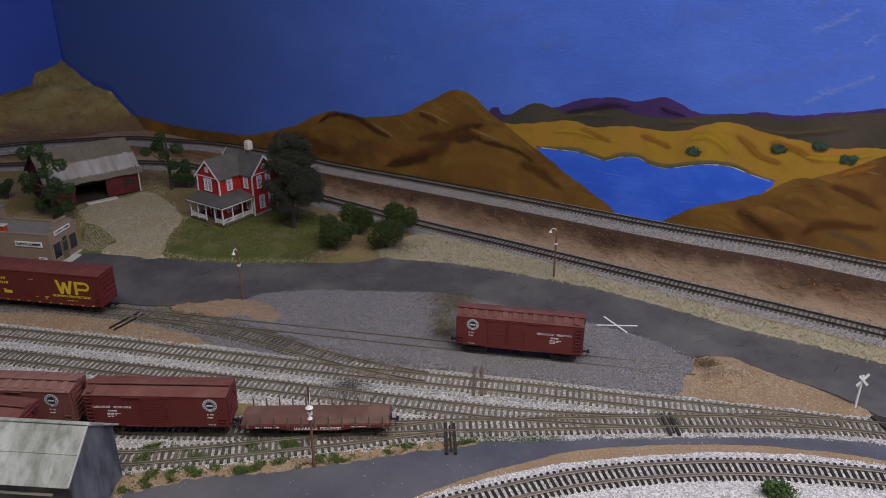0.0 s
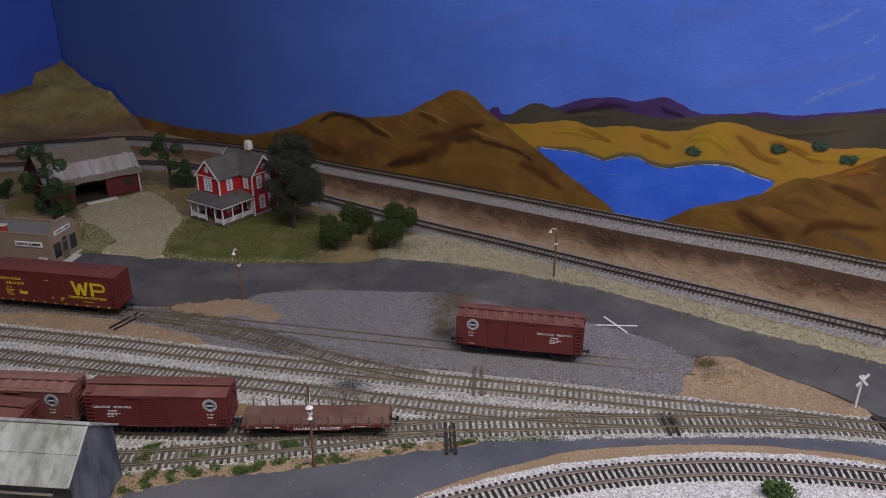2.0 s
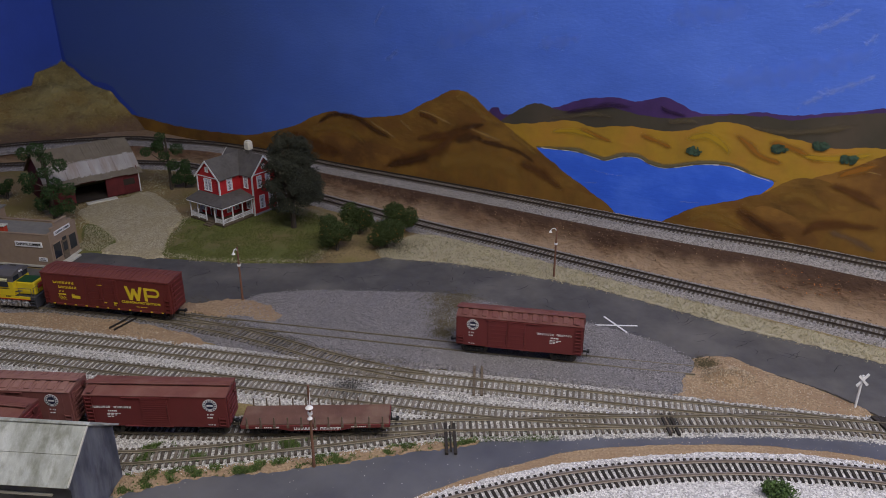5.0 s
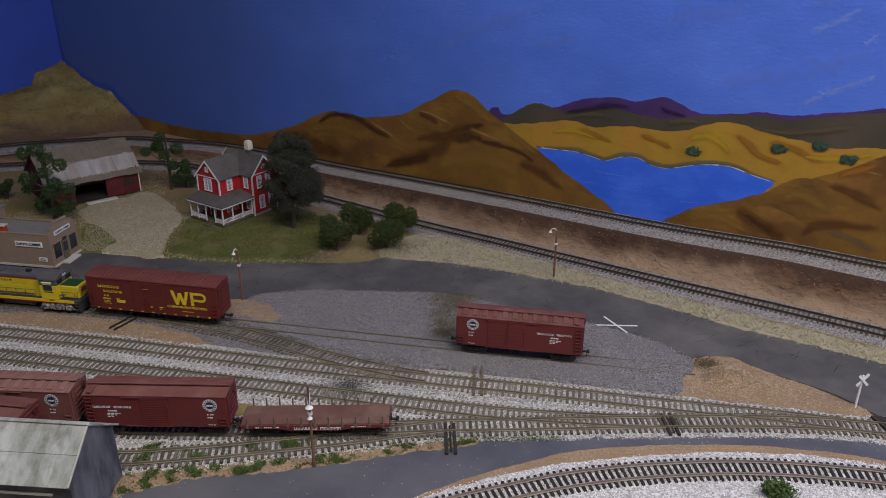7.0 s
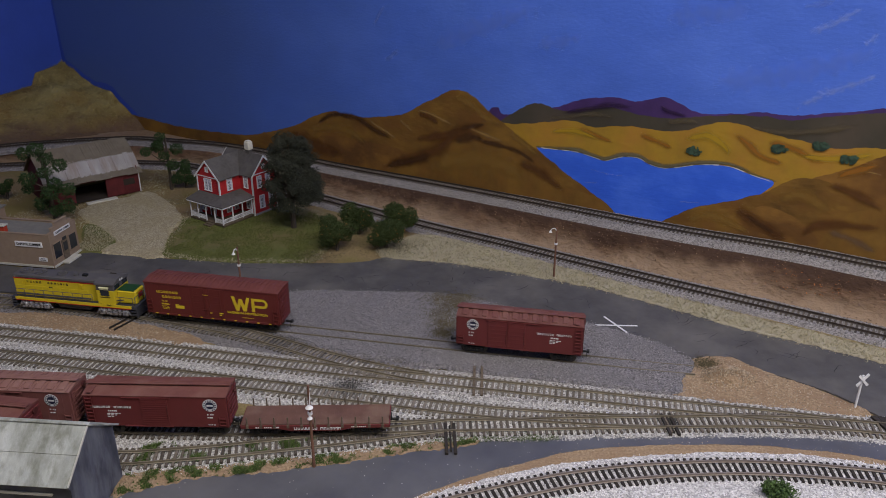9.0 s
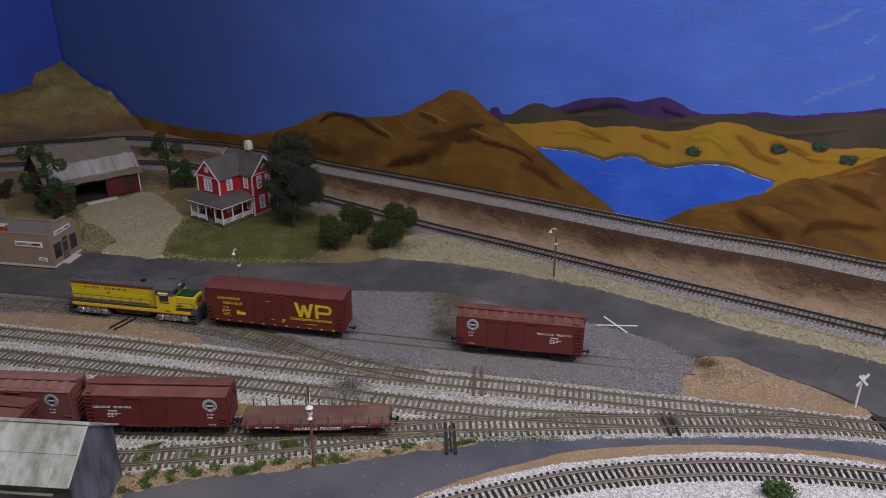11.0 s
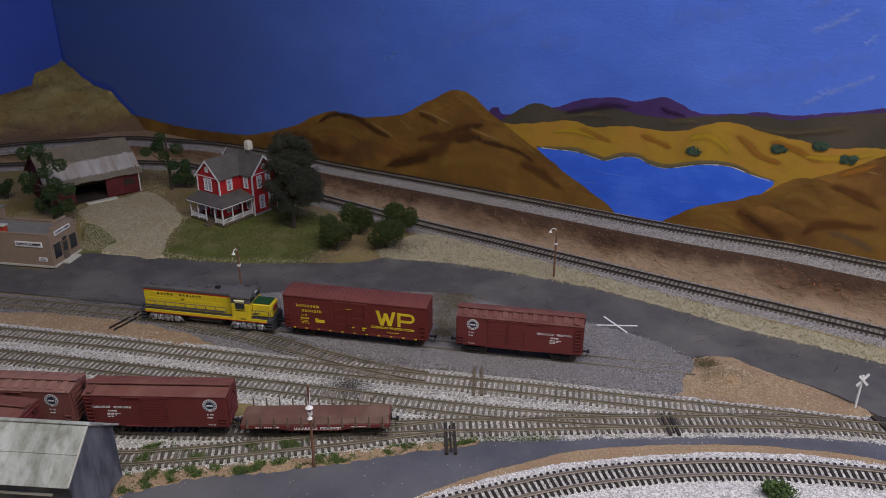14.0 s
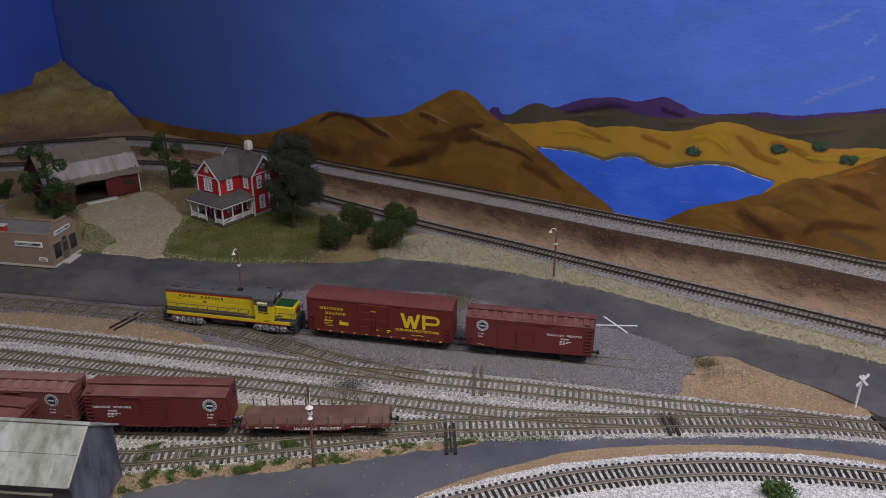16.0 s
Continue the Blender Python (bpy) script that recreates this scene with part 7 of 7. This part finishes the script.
# ---- tar cracks on the road ----
r = random.Random(12)
road_poly = ROADTOP + ROADLOW
road_cracks = tagged(new("road_cracks"), "black wandering tar cracks on the asphalt", "cracks")
made = 0
while made < 80:
    x, y = r.uniform(-0.6, 0.55), r.uniform(0.64, 1.06)
    if not inside(x, y, road_poly) or inside(x, y, GRAVELED):
        continue
    a = r.choice((-0.35, -0.35, 0.6, 1.2)) + r.gauss(0, 0.35)
    q, line = Vector((x, y, -0.0046)), []
    for k in range(r.randint(7, 18)):
        line.append(q.copy())
        a += r.gauss(0, 0.35)
        q = q + Vector((math.cos(a), math.sin(a), 0)) * 0.0022
    if not all(inside(v.x, v.y, road_poly) and not inside(v.x, v.y, GRAVELED) for v in line):
        continue
    s = across(line)
    vv = []
    for k, (v, u) in enumerate(zip(line, s)):
        w = 0.0006 * r.uniform(0.3, 1.0) * math.sin(3.14 * (k + 0.4) / len(line))
        vv += [v + u * w, v - u * w]
    raw("crack", vv, [(2 * k, 2 * k + 1, 2 * k + 3, 2 * k + 2) for k in range(len(line) - 1)], CRACK, road_cracks)
    made += 1


# ---- loose stones, weeds and turf ----
def along(key, n, half, z, seed, span=None, bias=None):
    line, (t0, t1) = TRACKS[key]
    t0, t1 = span or (t0, t1)
    s = across(line)
    rg = np.random.default_rng(seed)
    res = []
    for _ in range(n):
        i = int(rg.uniform(t0, t1) * (len(line) - 1))
        o = rg.uniform(-half, half) if bias is None else bias + rg.normal() * half
        zz = z if abs(o) < 0.021 else z - 0.42 * (abs(o) - 0.021)
        q = line[i] + s[i] * o
        res.append((q.x + rg.normal() * 0.001, q.y + rg.normal() * 0.001, q.z + zz))
    return res


stones("ballast_stones", along("yard_upper", 8500, 0.023, -0.0034, 1, (0.36, 1.0)) + along("yard_middle", 2500, 0.011, -0.0035, 40, (0.3, 0.8)), 0.00085, DUSTSTONE, "dusty grey-brown stone of the upper yard track", seed=17)
yard = along("yard_upper", 5500, 0.027, -0.0034, 38, (0.0, 0.38)) + along("yard_upper", 6500, 0.005, -0.0042, 39, bias=-0.026) + along("yard_middle", 14000, 0.028, -0.0036, 2) + along("yard_lower", 16000, 0.028, -0.0038, 3) + along("stub", 11000, 0.027, -0.0042, 4)
stones("ballast_stones", yard, 0.00085, STONE, "pale crushed stone between the yard rails", seed=5)
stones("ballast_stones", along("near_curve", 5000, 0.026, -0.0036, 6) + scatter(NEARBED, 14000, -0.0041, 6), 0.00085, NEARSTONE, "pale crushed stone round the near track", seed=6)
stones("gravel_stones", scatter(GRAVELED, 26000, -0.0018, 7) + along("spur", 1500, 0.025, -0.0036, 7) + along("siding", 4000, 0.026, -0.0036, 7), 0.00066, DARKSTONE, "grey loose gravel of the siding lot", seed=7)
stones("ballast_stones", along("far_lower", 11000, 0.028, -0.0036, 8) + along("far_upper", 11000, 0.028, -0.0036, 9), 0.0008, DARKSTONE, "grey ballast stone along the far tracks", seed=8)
(mx_, my_), = [(0.3115, 0.7092)]
vv, ff = [], []
for i in range(13):
    for j in range(29):
        a = 6.2832 * j / 28
        f = i / 12
        w = Vector((mx_ + 0.03 * f * math.cos(a), my_ + 0.022 * f * math.sin(a), 0))
        vv.append((w.x, w.y, -0.0036 + 0.0115 * (1 - f * f) ** 1.3 * (1 + 0.6 * noise.noise(w * 70)) + 0.0008 * noise.noise(w * 300)))
for i in range(12):
    for j in range(28):
        ff.append((i * 29 + j, i * 29 + j + 1, (i + 1) * 29 + j + 1, (i + 1) * 29 + j))
tagged(raw("dirt_mound", vv, ff, SAND), "low mound of sandy dirt and rubble", "mound")
sand_spots = scatter([(0.2409, 0.6762), (0.2856, 0.7462), (0.3215, 0.7539), (0.379, 0.7054), (0.4327, 0.6479), (0.3572, 0.6531), (0.27, 0.6703)], 900, -0.003, 11) + scatter([(-0.5972, 0.8439), (-0.462, 0.8425), (-0.3465, 0.815), (-0.2911, 0.7909), (-0.3638, 0.7875), (-0.5441, 0.8241)], 700, -0.0034, 12)
stones("pebbles", sand_spots + [(mx_ + 0.03 * f * math.cos(a), my_ + 0.022 * f * math.sin(a), -0.0030 + 0.0115 * (1 - f * f) ** 1.3) for f, a in zip(np.random.default_rng(3).uniform(0, 1, 900) ** 0.6, np.random.default_rng(4).uniform(0, 6.28, 900))], 0.0009, PEBBLE, "tan pebbles on the sandy patches", seed=9)
tufts("weeds", scatter(NEARSHOULDER, 1500, -0.0041, 15, patchy=0.68, size=75) + scatter(NEARSHOULDER, 160, -0.0041, 35), 0.0018, BLADE, "low green weeds along the stub track", blades=6, lean=0.9)
tufts("weeds", scatter([(-0.2988, 0.5772), (-0.2597, 0.5943), (-0.2394, 0.581), (-0.1886, 0.5898), (-0.1209, 0.6024), (-0.1185, 0.587), (-0.199, 0.5683), (-0.2688, 0.5598), (-0.2913, 0.558)], 1500, -0.0034, 16, patchy=0.68, size=60) + along("yard_lower", 500, 0.003, -0.0046, 17, (0.5, 0.62), -0.021), 0.002, BLADE, "low green weeds between the stub rails", seed=4, blades=5, lean=0.9)
tufts("turf", scatter(LAWN, 9000, -0.0042, 18, patchy=0.3, size=30), 0.0019, LAWNBLADE, "short green turf of the farmhouse lawn", seed=5, blades=4)
tufts("turf", scatter([(-0.5546, 1.045), (-0.5549, 1.089), (-0.5804, 1.148), (-0.542, 1.143), (-0.5071, 1.09), (-0.5092, 1.046)], 1200, -0.0044, 33), 0.0018, STRAWBLADE, "thin dry grass beside the store", seed=21, blades=4)
tufts("straw", scatter(VERGE, 5200, -0.0036, 19), 0.0022, STRAWBLADE, "pale straw tufts on the road verge", seed=6, blades=4)
bank_pts = []
rb = np.random.default_rng(20)
for _ in range(2600):
    k, i = rb.integers(1, 12), rb.integers(0, 259)
    q = steps[k][i]
    bank_pts.append((q.x + rb.normal() * 0.003, q.y + rb.normal() * 0.003, q.z + 0.0005))
stones("bank_rubble", bank_pts, 0.001, BANKSTONE, "loose rubble on the earth embankment", seed=10)


rl = np.random.default_rng(42)
litter = []
for _ in range(200):
    q = steps[rl.integers(5, 10)][rl.integers(22, 36)]
    litter.append((q.x + rl.normal() * 0.004, q.y + rl.normal() * 0.004, q.z + 0.0008))
stones("leaf_litter", litter, 0.0009, RUSTLEAF, "rusty leaf litter on the embankment", seed=43)


def cloud_of(centres, n, z, seed):
    """Places thickest round some centres (x, y, spread) and thinning outwards."""
    rg = np.random.default_rng(seed)
    res = []
    for x, y, sp in centres:
        for _ in range(n):
            res.append((x + rg.normal() * sp, y + rg.normal() * sp * 0.8, z))
    return res


def rim_of(poly, n, spread, z, seed):
    """Places strewn to both sides of an outline."""
    rg = np.random.default_rng(seed)
    line = smooth_line(list(poly) + [poly[0]], 0.004)
    return [(line[i].x + rg.normal() * spread, line[i].y + rg.normal() * spread, z) for i in rg.integers(0, len(line), n)]


soot = [(x, y, sp) for (x, y), sp in zip([(-0.1091, 0.6812), (-0.0979, 0.6877), (-0.1923, 0.7841), (-0.4591, 0.8684), (0.2266, 0.6299)], (0.016, 0.012, 0.014, 0.02, 0.006))]
stones("soot_grains", cloud_of(soot, 2200, -0.0027, 21), 0.00034, SOOT, "black soot grains on the ballast", seed=11)
stones("gravel_stones", rim_of(GRAVELED, 5200, 0.0035, -0.0035, 22), 0.0007, DARKSTONE, "grey gravel strewn over the lot's edge", seed=12)
stones("pebbles", rim_of(VERGE, 2200, 0.004, -0.0042, 23) + rim_of(LOWROAD[12:], 2600, 0.004, -0.0048, 24), 0.0006, PEBBLE, "tan grit along the road edges", seed=13)
tufts("turf", rim_of(LAWN, 1500, 0.005, -0.0043, 25) + rim_of(VERGE, 1500, 0.005, -0.0045, 26), 0.002, STRAWBLADE, "straggling straw tufts round the lawn and verge", seed=8, blades=4, lean=0.8)
stones("ballast_stones", scatter(LOWROAD, 110, -0.0042, 27), 0.0006, STONE, "stray white grains on the road", seed=14)
patchy_green = scatter([(-0.6395, 0.9724), (-0.8199, 1.339), (-0.7311, 1.445), (-0.5207, 1.487), (-0.2266, 1.287), (-0.169, 1.151), (-0.185, 1.017), (-0.4021, 1.024), (-0.5498, 1.344), (-0.5791, 1.145)], 5200, -0.0066, 28, patchy=0.55, size=14)
tufts("scrub", patchy_green, 0.0022, STRAWBLADE, "dry scrub over the farmyard", seed=9, blades=3, lean=0.8)
stones("moss_grains", cloud_of([(0.0, 0.893, 0.012), (0.012, 0.87, 0.011), (0.0, 0.848, 0.012), (0.004, 0.822, 0.01), (0.0, 0.8, 0.008), (0.026, 0.89, 0.012)], 1100, -0.0016, 31), 0.0006, MOSS, "olive moss grains on the gravel behind the boxcar", seed=15)
stones("moss_grains", cloud_of([(x, y, sp) for (x, y), sp in zip([(-0.0059, 0.8448), (0.2967, 0.7367), (-0.3186, 0.8592), (-0.0717, 1.058), (-0.1861, 1.025)], (0.014, 0.008, 0.02, 0.02, 0.02))], 900, -0.0026, 32), 0.0006, MOSS, "olive moss grains scattered beside the road", seed=16)


# ---- what moves ----
def on_siding(x, half=0.055):
    """A car's pose on the siding, its trucks on the rails."""
    a, b = Vector((x - half, siding_y(x - half), 0)), Vector((x + half, siding_y(x + half), 0))
    m = (a + b) / 2
    return pose(m.x, m.y, 0, 0, 0, math.degrees(math.atan2(b.y - a.y, b.x - a.x)))


TIMES = [0, 0.5, 1, 1.5, 2, 2.5, 3, 3.5, 4, 6.5, 7, 7.5, 8, 8.5, 9, 11.5, 12, 12.5, 13, 13.5, 14, 14.5, 15, 15.5, 16]
BOXCAR_X = [-0.5009, -0.4987, -0.4941, -0.4881, -0.4798, -0.4708, -0.4603, -0.4491, -0.4357, -0.3666, -0.3492, -0.3305, -0.3105, -0.2917, -0.2727, -0.1759, -0.1564, -0.1378, -0.1219, -0.1094, -0.0989, -0.0885, -0.0807, -0.0735, -0.0705]


def eased(t, ts, xs):
    """A smooth curve through the values, with no overshoot."""
    n = len(ts)
    h = [ts[i + 1] - ts[i] for i in range(n - 1)]
    d = [(xs[i + 1] - xs[i]) / h[i] for i in range(n - 1)]
    s = [d[0]] + [2 * d[i - 1] * d[i] / (d[i - 1] + d[i]) if d[i - 1] * d[i] > 0 else 0.0 for i in range(1, n - 1)] + [d[-1]]
    i = max(0, min(n - 2, sum(1 for q in ts if q <= t) - 1))
    u = (t - ts[i]) / h[i]
    return ((1 + 2 * u) * (1 - u) ** 2 * xs[i] + u * (1 - u) ** 2 * h[i] * s[i] + u * u * (3 - 2 * u) * xs[i + 1] + u * u * (u - 1) * h[i] * s[i + 1])


def motions():
    ticks = [i / 15 for i in range(241)]
    xs = [eased(t, TIMES, BOXCAR_X) for t in ticks]
    for thing, gap, rest, wheels in ((wp_car, 0.0, -9, wp_wheels), (loco, -0.1835, -9, loco_wheels), (sp_car, 0.1685, 0.0873, sp_wheels)):
        way = [max(x + gap, rest) for x in xs]
        walk(thing, [(t, on_siding(x)) for t, x in zip(ticks, way)])
        for w in wheels:
            home = w.matrix_basis.copy()
            walk(w, [(t, home @ pose(0, 0, 0, 0, math.degrees((x - way[0]) * 1.02 / 0.0052), 0)) for t, x in zip(ticks, way)])


motions()
